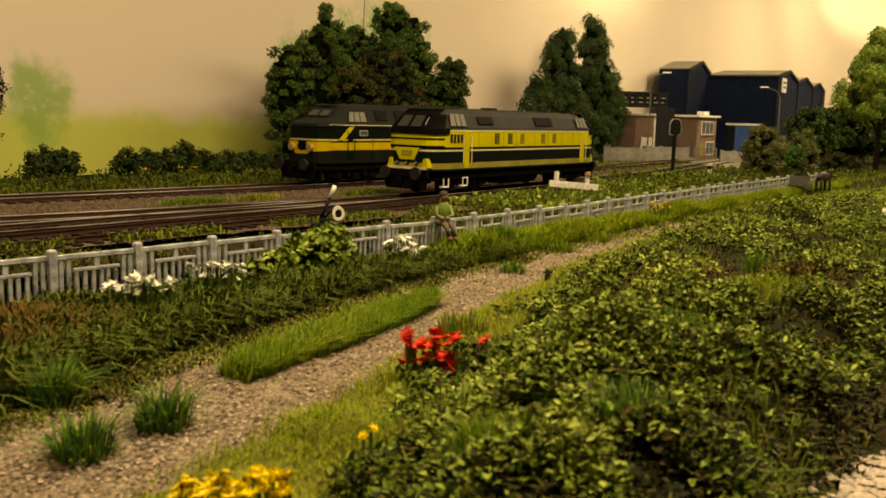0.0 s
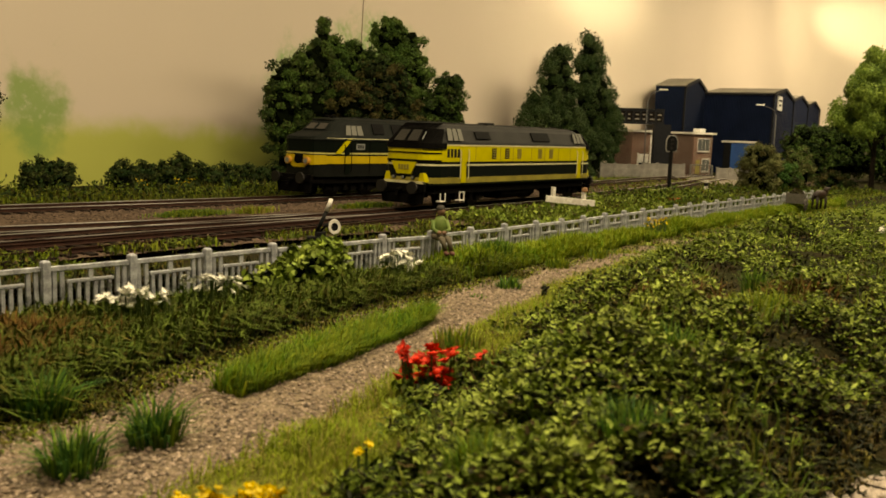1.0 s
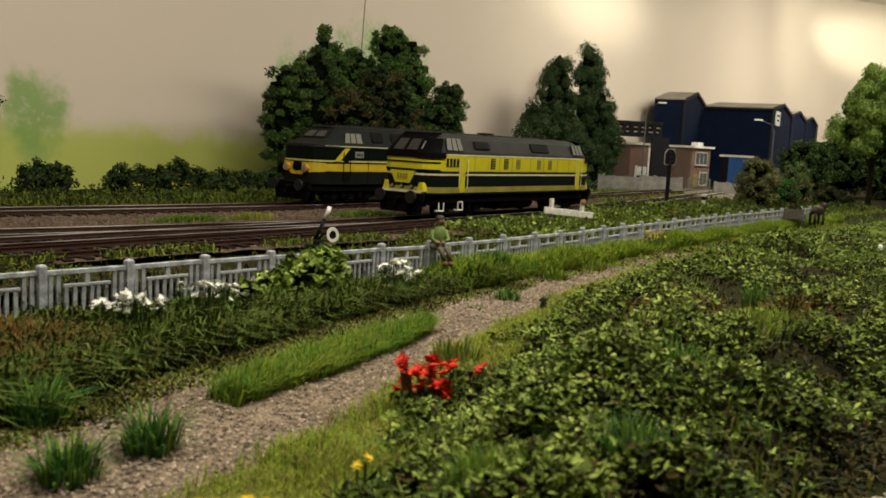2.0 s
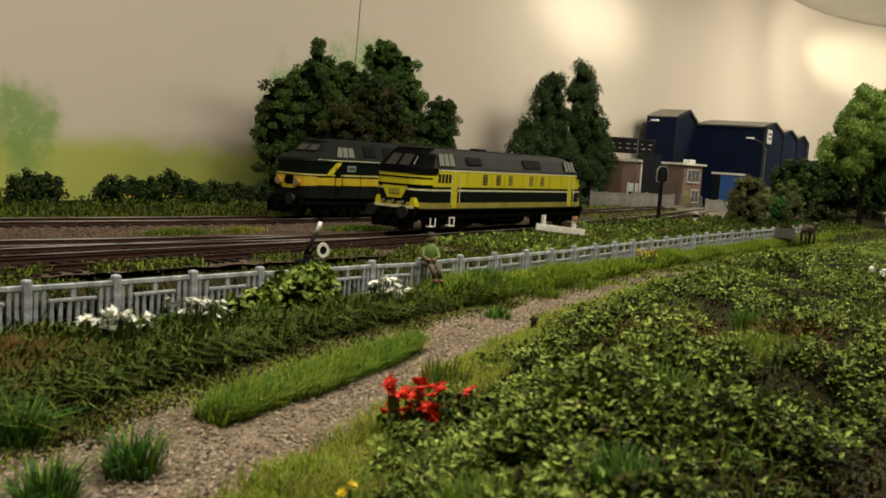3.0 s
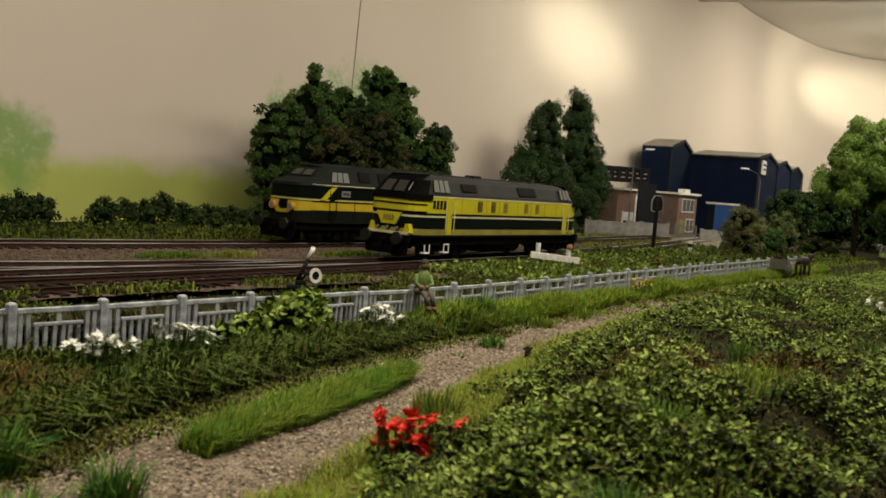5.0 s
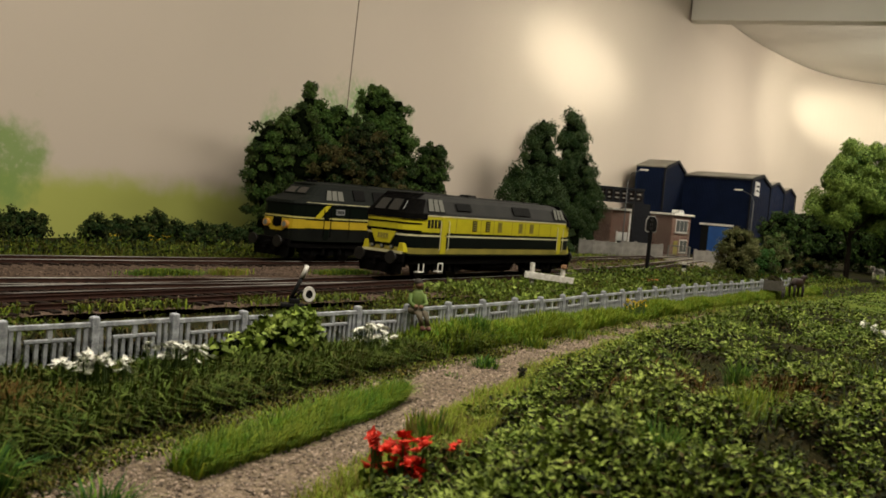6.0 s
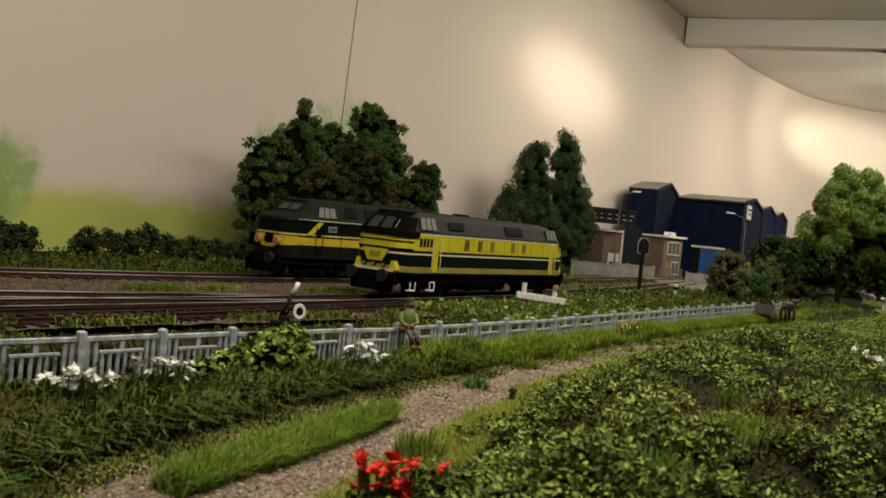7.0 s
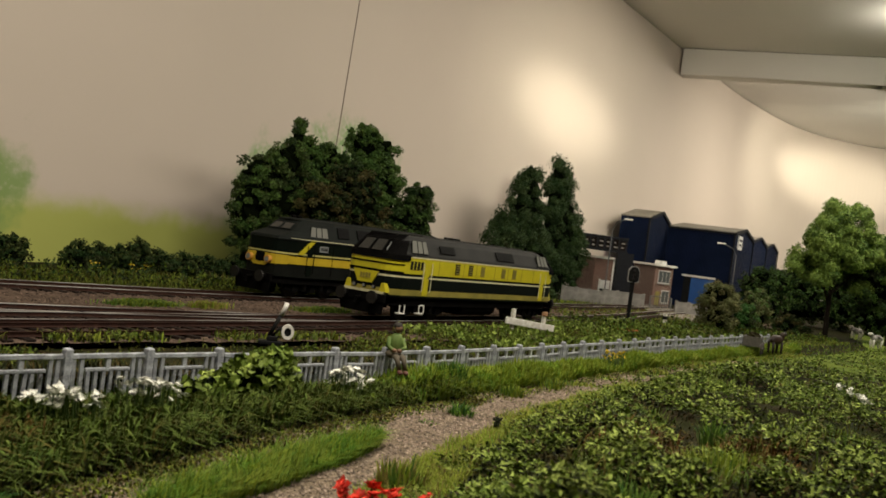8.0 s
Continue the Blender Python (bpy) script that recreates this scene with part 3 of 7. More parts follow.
brown = material("brown_figurine", (0.030, 0.012, 0.008), 0.6, spots=0.5, scale=150)
animal_figurine("horse_figurine", "reddish brown model horse figurine in front of the cart", pose(0.6600, 0.2095, 0.0028, 0, 0, -14), brown, material("dark_brown_figurine", (0.018, 0.010, 0.008), 0.6), 0.74)
pied = material("pied_figurine", (0.03, 0.028, 0.028), 0.6, scale=140, second=(0.7, 0.68, 0.66), grain=0.05)
animal_figurine("cow_figurine", "black and white model cow figurine in the meadow", pose(0.975, 0.211, 0.0022, 0, 0, 150), pied, M_WHITE, 0.72)
animal_figurine("cow_figurine", "black and white model cow figurine in the meadow", pose(1.120, 0.262, 0.0015, 0, 0, 60), pied, M_WHITE, 0.72)

# ---------------------------------------------------------------- locomotives
M_GREEN = material("dark_green_paint", (0.0028, 0.0055, 0.0036), 0.5, spec=0.04, spots=0.3, scale=90, grain=0.08, bump=0.03, second=(0.0034, 0.005, 0.0036))
M_GREEN_LOW = material("sooty_green_paint", (0.0075, 0.0085, 0.0070), 0.7, spec=0.05, spots=0.35, scale=110, grain=0.2, bump=0.05)
M_PALE_Y = material("pale_yellow_line", (0.50, 0.46, 0.15), 0.5)
M_GREEN_ROOF = material("grey_green_roof_paint", (0.0125, 0.0150, 0.0135), 0.65, spec=0.06, spots=0.3, scale=80, grain=0.12, bump=0.05)
M_YELLOW_D = material("deep_yellow_paint", (0.46, 0.33, 0.016), 0.45, spots=0.15, scale=120, grain=0.06, bump=0.03)
M_YELLOW = material("lemon_yellow_paint", (0.50, 0.44, 0.014), 0.42, spots=0.15, scale=120, grain=0.06, bump=0.03)
M_OCHRE = material("dusty_yellow_paint", (0.26, 0.22, 0.035), 0.6, spots=0.3, scale=150, grain=0.1, bump=0.05)
M_CREAM = material("cream_line_paint", (0.62, 0.58, 0.36), 0.5)
M_FRAME = material("sooty_black_frame", (0.0035, 0.0032, 0.003), 0.85, spec=0.04, spots=0.5, scale=140, grain=0.3, bump=0.2)
M_ROOF = material("grey_roof_paint", (0.025, 0.025, 0.024), 0.7, spec=0.12, spots=0.25, scale=90, grain=0.12, bump=0.05)
M_ROOF_D = material("dark_grey_hatch", (0.006, 0.006, 0.006), 0.7, spec=0.05)
M_BAND = material("black_green_band", (0.0035, 0.0055, 0.0042), 0.5, spec=0.07, spots=0.2, scale=100, grain=0.06, bump=0.02)
M_LAMP_O = material("amber_lamp_housing", (0.55, 0.27, 0.05), 0.4)
M_IRON = material("worn_dark_steel", (0.007, 0.006, 0.0055), 0.6, 0.3, spots=0.4, scale=300)
M_PLATE = material("grey_number_plate", (0.25, 0.26, 0.26), 0.5)


def glass(name, colour):
    m = bpy.data.materials.new(name)
    m.use_nodes = True
    b = m.node_tree.nodes["Principled BSDF"]
    b.inputs["Base Color"].default_value = (*colour, 1)
    b.inputs["Roughness"].default_value = 0.08
    b.inputs["Specular IOR Level"].default_value = 0.45
    return m


M_GLASS = glass("dusty_dark_glass", (0.016, 0.017, 0.016))
M_GLASS_L = glass("bright_cab_glass", (0.17, 0.17, 0.155))

LEN, HALF = 180.0, 16.6


def outline(front, rear, half, nose, tip):
    """Footprint in millimetres with drawn-in ends: front and rear insets, half width, length and half width of the taper."""
    a, b = front, LEN - rear
    pts = []
    for k in range(6):
        t = k / 5
        w = tip + (half - tip) * math.sin(t * math.pi / 2)
        pts.append((a + nose * (1 - math.cos(t * math.pi / 2)), w))
    right = [(x, -w) for x, w in pts]
    left_back = [(x, w) for x, w in reversed(pts)]
    back = [(LEN - rear - (x - a), -w) for x, w in reversed(pts)]
    back2 = [(LEN - rear - (x - a), w) for x, w in pts]
    return [(x * mm, y * mm) for x, y in right + back + back2 + left_back]


def slab(z0, z1, grow=0.0, front=0.0, nose=14.0, tip=8.4):
    o = outline(front - grow, front - grow, HALF + grow, nose, tip + grow)
    return Geo().loft([[(x, y, z0 * mm) for x, y in o], [(x, y, z1 * mm) for x, y in o]])


def quad_panel(name, corners, thick, mat, parent, label=""):
    """A flat pane or plate from four corners, standing out along its normal by thick."""
    c = [Vector(p) * mm for p in corners]
    nrm = (c[1] - c[0]).cross(c[3] - c[0]).normalized() * thick * mm
    return part(name, Geo().loft([[p - nrm * 0.5 for p in c], [p + nrm for p in c]]), mat, parent, label)


def running_gear(ob):
    """Bogies, wheels, tank, buffers and couplings shared by both engines."""
    part("underframe", slab(8.2, 13.2, -1.6, 1.5), M_FRAME, ob)
    g = Geo().loft([[(x * mm, y * mm, z * mm) for y, z in ((-11, 3.4), (11, 3.4), (14, 6), (14, 10), (-14, 10), (-14, 6))] for x in (72, 108)])
    part("fuel_tank", g, M_FRAME, ob)
    for cx in (34, LEN - 34):
        fr = Geo()
        for s in (-1, 1):
            y0, y1 = sorted((s * 11.0, s * 12.6))
            fr.loft([[(x * mm, y * mm, z * mm) for x, z in ((cx - 22, 5), (cx - 17, 3.4), (cx - 6, 5.2), (cx + 6, 5.2), (cx + 17, 3.4), (cx + 22, 5), (cx + 21, 8.4), (cx + 8, 9.4), (cx - 8, 9.4), (cx - 21, 8.4))] for y in (y0, y1)])
            for x in (cx - 14.5, cx, cx + 14.5):
                fr.box((x - 2.2) * mm, (s * 12.6 - 0.9) * mm, 3.6 * mm, (x + 2.2) * mm, (s * 12.6 + 0.9) * mm, 7.4 * mm)
            for x in (cx - 7, cx + 7):
                fr.tube([(x * mm, s * 13.2 * mm, 4.2 * mm), (x * mm, s * 13.2 * mm, 9 * mm)], 1.3 * mm, 8)
        bg = part("bogie", fr, M_FRAME, ob)
        for x in (cx - 14.5, cx + 14.5):
            for s in (-1, 1):
                w = part("wheel", Geo().disc((x * mm, s * 8.6 * mm, 5.8 * mm), 5.8 * mm, 2.6 * mm, "y", 24), M_IRON, bg)
                part("hub", Geo().disc((x * mm, s * 10.4 * mm, 5.8 * mm), 2.0 * mm, 1.4 * mm, "y", 12), M_FRAME, w)
    for end, sx in ((0, -1), (LEN, 1)):
        beam = Geo().box(min(end, end + sx * 2.2) * mm, -14.5 * mm, 9.0 * mm, max(end, end + sx * 2.2) * mm, 14.5 * mm, 13.4 * mm)
        bb = soften(part("buffer_beam", beam, M_FRAME, ob), 0.4 * mm)
        part("coupling_hook", Geo().tube([((end + sx * 2) * mm, 0, 10.6 * mm), ((end + sx * 6) * mm, 0, 10.2 * mm), ((end + sx * 6.6) * mm, 0, 7.5 * mm)], 0.9 * mm, 7), M_FRAME, bb)
        for y in (-10, 10):
            bu = part("buffer", Geo().tube([((end + sx * 2.0) * mm, y * mm, 11.6 * mm), ((end + sx * 5.6) * mm, y * mm, 11.6 * mm)], 1.7 * mm, 10), M_FRAME, ob)
            part("buffer_plate", Geo().disc(((end + sx * 6.1) * mm, y * mm, 11.6 * mm), 3.2 * mm, 1.1 * mm, "x", 18), M_IRON, bu)
        plough = Geo().loft([[((end + sx * d) * mm, y * mm, z * mm) for y, z in ((-13, 3.2), (13, 3.2), (14, 8.8), (-14, 8.8))] for d in (0.4, 1.5)])
        part("rail_guard", plough, M_FRAME, ob)


def cab_windows(ob, end, sx, base, top, inset_base, inset_top, half_base, half_top, mat_frame):
    """Two windscreen panes in the raked end, standing in slim frames."""
    def on(u, v):
        x = end + sx * -1 * (inset_base + (inset_top - inset_base) * v)
        h = half_base + (half_top - half_base) * v
        return (x + sx * 0.35, u * h, base + (top - base) * v + 0.15)
    for s in (-1, 1):
        a, b = sorted((0.07 * s, 0.90 * s))
        cor = [on(a, 0.12), on(b, 0.12), on(b * 0.97, 0.82), on(a, 0.82)]
        if sx > 0:
            cor = cor[::-1]
        pane = quad_panel("windscreen", cor, 0.35, M_GLASS, ob, "dark windscreen pane")
        for p, q in ((0, 1), (1, 2), (2, 3), (3, 0)):
            part("frame", Geo().tube([Vector(cor[p]) * mm, Vector(cor[q]) * mm], 0.38 * mm, 6), mat_frame, pane)


def side_panes(ob, xs_, z0, z1, y0, y1, s, mat):
    """Cab side panes on the sloping upper side."""
    for x0, x1, dx0, dx1 in xs_:
        cor = [(x0, s * y0, z0), (x1, s * y0, z0), (x1 + dx1, s * y1, z1), (x0 + dx0, s * y1, z1)]
        if s > 0:
            cor = cor[::-1]
        pane = quad_panel("side_window", cor, 0.3, mat, ob)
        for p, q in ((0, 1), (1, 2), (2, 3), (3, 0)):
            part("frame", Geo().tube([Vector(cor[p]) * mm, Vector(cor[q]) * mm], 0.28 * mm, 5), M_FRAME, pane)


def handrail(ob, x, s, z0, z1, mat):
    y = s * (HALF + 0.9)
    part("handrail", Geo().tube([(x * mm, (y - s * 0.9) * mm, z0 * mm), (x * mm, y * mm, (z0 + 0.6) * mm), (x * mm, y * mm, (z1 - 0.6) * mm), (x * mm, (y - s * 0.9) * mm, z1 * mm)], 0.25 * mm, 5), mat, ob)


def roof_loft(levels, nose=8.0):
    """Upper works from levels of (z, front inset, rear inset, half width, tip half width)."""
    rings = []
    for z, fi, ri, half, tip in levels:
        rings.append([(x, y, z * mm) for x, y in outline(fi, ri, half, nose * half / HALF, tip)])
    return Geo().loft(rings)


def bars(ob, name, x, s, z, n, w, h, mat, y=None):
    """A row of unreadable characters as plain bars."""
    yy = HALF + 0.12 if y is None else y
    for k in range(n):
        x0 = x + k * w * 1.45
        a, b = sorted((s * (yy - 0.2), s * (yy + 0.12)))
        part(name, Geo().box(x0 * mm, a * mm, z * mm, (x0 + w) * mm, b * mm, (z + h) * mm), mat, ob)


def yellow_loco():
    ob = thing("locomotive", None, None, "lemon yellow and black diesel locomotive with a grey roof", "locomotive", "locomotives", at=pose(0.3625, 0.3245, RAIL_TOP, 0, 0, 3.7))
    running_gear(ob)
    part("body", slab(12.6, 33.2), M_BAND, ob)
    part("sole_stripe", slab(13.6, 16.6, 0.10), M_OCHRE, ob, "dusty yellow sole stripe")
    part("thin_stripe", slab(22.6, 23.5, 0.10), M_CREAM, ob, "thin cream stripe")
    part("upper_band", slab(24.8, 33.0, 0.10), M_YELLOW, ob, "broad lemon yellow band")
    part("waist_line", slab(33.0, 33.7, 0.22), M_CREAM, ob)
    levels = [(33.6, 0.4, 0.4, 16.5, 8.3), (35.0, 1.0, 1.4, 16.2, 8.2), (41.2, 9.0, 11.0, 12.8, 7.2), (43.4, 12.0, 15.0, 10.4, 6.4), (44.4, 16.0, 20.0, 7.0, 4.8)]
    part("roof", roof_loft(levels, 13.5), M_ROOF, ob, smooth=False)
    for end, sx in ((0, -1), (LEN, 1)):
        hood = Geo()
        rr = []
        for z, fi, half, tip in ((31.3, -0.5, 17.1, 9.1), (34.0, -0.1, 17.0, 9.0), (41.3, 7.4, 13.7, 8.1), (44.2, 10.6, 11.4, 7.4)):
            o = outline(fi, 40, half, 13 * half / HALF, tip)
            n6 = [p for p in o if p[0] < 17 * mm]
            n6 = n6[len(n6) // 2:] + n6[:len(n6) // 2]
            rr.append([(p[0] if sx < 0 else LEN * mm - p[0], p[1], z * mm) for p in n6])
        hood.loft(rr, caps=False, closed=False)
        cabf = part("cab_front", hood, M_FRAME, ob, "black window surround of the cab")
        mod = cabf.modifiers.new("thick", "SOLIDIFY")
        mod.thickness, mod.offset = 0.35 * mm, 0
        low = Geo()
        o = [p for p in outline(-0.2, 40, HALF + 0.2, 14, 8.6) if p[0] < 12 * mm]
        o = o[len(o) // 2:] + o[:len(o) // 2]
        low.loft([[(p[0] if sx < 0 else LEN * mm - p[0], p[1], z * mm) for p in o] for z in (28.7, 29.4)], caps=False, closed=False)
        lowf = part("cab_waist", low, M_FRAME, ob, "thin black line under the cab windows")
        mod = lowf.modifiers.new("thick", "SOLIDIFY")
        mod.thickness, mod.offset = 0.35 * mm, 0
        line = Geo()
        line.loft([[(p[0] if sx < 0 else LEN * mm - p[0], p[1], z * mm) for p in o] for z in (24.3, 25.6)], caps=False, closed=False)
        linef = part("front_line", line, M_FRAME, ob, "black line across the front")
        mod = linef.modifiers.new("thick", "SOLIDIFY")
        mod.thickness, mod.offset = 0.3 * mm, 0
        cab_windows(ob, end, sx, 33.6, 42.4, -0.5, 7.7, 9.1, 7.9, M_FRAME)
        # lower front: yellow apron, number bars, lamps
        x0 = end + sx * 0.25
        cor = [(x0, -8.2, 24.4), (x0, -4.6, 18.2), (x0, 4.6, 18.2), (x0, 8.2, 24.4)]
        quad_panel("front_apron", cor if sx > 0 else cor[::-1], 0.5, M_YELLOW, ob, "yellow front apron")
        for k in range(4):
            yk = -3.4 + k * 1.8
            part("number_bar", Geo().box(min(x0, x0 + sx * 0.9) * mm, yk * mm, 20.4 * mm, max(x0, x0 + sx * 0.9) * mm, (yk + 1.2) * mm, 23.0 * mm), M_OCHRE, ob)
        for y in (-6.2, 0, 6.2):
            lamp = part("headlamp", Geo().disc(((end + sx * 0.4) * mm, y * mm, 16.5 * mm), 1.1 * mm, 1.6 * mm, "x", 14), M_FRAME, ob)
            part("lens", Geo().disc(((end + sx * 1.3) * mm, y * mm, 16.5 * mm), 0.8 * mm, 0.5 * mm, "x", 12), M_GLASS_L, lamp)
        # thin pale bar on one side, painting a highlight along the windscreen edge
        part("edge_glint", Geo().tube([((end - sx * 1.6) * mm, -9.7 * mm, 35.8 * mm), ((end - sx * 5.6) * mm, -9.1 * mm, 39.8 * mm)], 0.24 * mm, 6), M_PLATE, ob, "pale bar for the highlight on the windscreen edge")
        bump = Geo().loft([[((end + sx * d) * mm, y * mm, z * mm) for y, z in ((-12.5, 13.4), (12.5, 13.4), (13.0, 14.6), (-13.0, 14.6))] for d in (-3.5, 1.0)])
        part("front_step", bump, M_CREAM, ob, "pale edge of the front step")
        for y in (-11.2, 11.2):
            part("corner_block", Geo().loft([[((end - sx * 2.6 + sx * dx_) * mm, (y + dy) * mm, z * mm) for dx_, dy in ((0, -2.2 * kk), (2.6, -1.6 * kk), (2.6, 1.6 * kk), (0, 2.2 * kk))] for z, kk in ((14.4, 1.3), (18.9, 0.6))]), M_YELLOW, ob, "yellow corner block of the step")
        for s in (-1, 1):
            # yellow door pillar and door
            xd = 26.6 if sx < 0 else 156.2
            a, b = sorted((s * (HALF + 0.05), s * (HALF + 0.55)))
            d = soften(part("cab_door", Geo().box(xd * mm, a * mm, 13.8 * mm, (xd + 4.6) * mm, b * mm, 33.0 * mm), M_YELLOW, ob, "yellow cab door"), 0.2 * mm)
            part("door_handle", Geo().box((xd + 3.2) * mm, (min(a, b) - 0.25) * mm if s < 0 else b * mm, 23 * mm, (xd + 4.0) * mm, a * mm if s < 0 else (b + 0.25) * mm, 23.6 * mm), M_IRON, d)
            handrail(ob, xd - 1.4, s, 15.5, 31, M_CREAM)
            handrail(ob, xd + 6.2, s, 15.5, 31, M_CREAM)
            # chamfered cab side panes
            base = 14.5 if sx < 0 else LEN - 28.5
            panes = [(base, base + 4.6, 1.6, 0.8), (base + 5.4, base + 9.4, 0.7, 0.2), (base + 10.2, base + 14.0, 0.2, -0.2)] if sx < 0 else [(base, base + 3.6, 0.2, -0.2), (base + 4.6, base + 8.4, -0.2, -0.7), (base + 9.2, base + 13.4, -0.8, -1.6)]
            side_panes(ob, panes, 35.6, 41.8, 16.35, 13.95, s, M_GLASS_L)
    for s in (-1, 1):
        bars(ob, "number_bar", 14.0, s, 27.0, 4, 2.1, 4.4, M_BLACK)
        # engine room grilles in the yellow band
        for k, x in enumerate((56.0, 69.6, 82.6, 106.2, 119.6)):
            a, b = sorted((s * (HALF - 0.1), s * (HALF + 0.28)))
            gr = part("grille", Geo().box(x * mm, a * mm, 26.2 * mm, (x + 4.4) * mm, b * mm, 32.0 * mm), M_ROOF_D if k < 2 else M_OCHRE, ob)
            for j in range(4):
                aa, bb = sorted((s * (HALF + 0.25), s * (HALF + 0.5)))
                part("louvre", Geo().box((x + 0.3) * mm, aa * mm, (26.8 + j * 1.3) * mm, (x + 4.1) * mm, bb * mm, (27.4 + j * 1.3) * mm), M_OCHRE, gr)
        for x in (40, 64.5, 78, 98.4, 114, 131, 146):
            a, b = sorted((s * (HALF + 0.05), s * (HALF + 0.2)))
            part("panel_joint", Geo().box(x * mm, a * mm, 25.0 * mm, (x + 0.3) * mm, b * mm, 32.8 * mm), M_OCHRE, ob)
    for x0, x1, z0, z1, y0, y1 in ((41.5, 55.5, 36.8, 40.6, 15.75, 13.75), (101, 121, 36.4, 41.2, 15.9, 13.4)):
        for s in (-1, 1):
            cor = [(x0, s * y0, z0), (x1, s * y0, z0), (x1, s * y1, z1), (x0, s * y1, z1)]
            quad_panel("roof_grille", cor if s < 0 else cor[::-1], 0.4, M_ROOF_D, ob, "dark roof side grille")
    for x0, x1 in ((36, 62), (66, 100), (104, 126), (130, 146)):
        soften(part("roof_hatch", Geo().box(x0 * mm, -6.2 * mm, 43.8 * mm, x1 * mm, 6.2 * mm, 45.0 * mm), M_ROOF, ob), 0.4 * mm)
    part("exhaust", Geo().box(70 * mm, -3 * mm, 44.9 * mm, 78 * mm, 3 * mm, 46.0 * mm), M_ROOF_D, ob)
    for x in (8.5, 25.5):
        # white-edged cab steps
        g = Geo()
        g.tube([(x * mm, -17.2 * mm, 8.8 * mm), (x * mm, -17.2 * mm, 4.4 * mm), ((x + 4.2) * mm, -17.2 * mm, 4.4 * mm), ((x + 4.2) * mm, -17.2 * mm, 8.8 * mm)], 0.32 * mm, 6)
        if x > 20:
            g.tube([(x * mm, -17.2 * mm, 8.8 * mm), ((x + 4.2) * mm, -17.2 * mm, 8.8 * mm)], 0.32 * mm, 6)
        g.box(x * mm, -17.0 * mm, 4.2 * mm, (x + 4.2) * mm, -14.6 * mm, 4.8 * mm)
        part("cab_step", g, M_WHITE, ob, "white-edged cab step")
    return ob


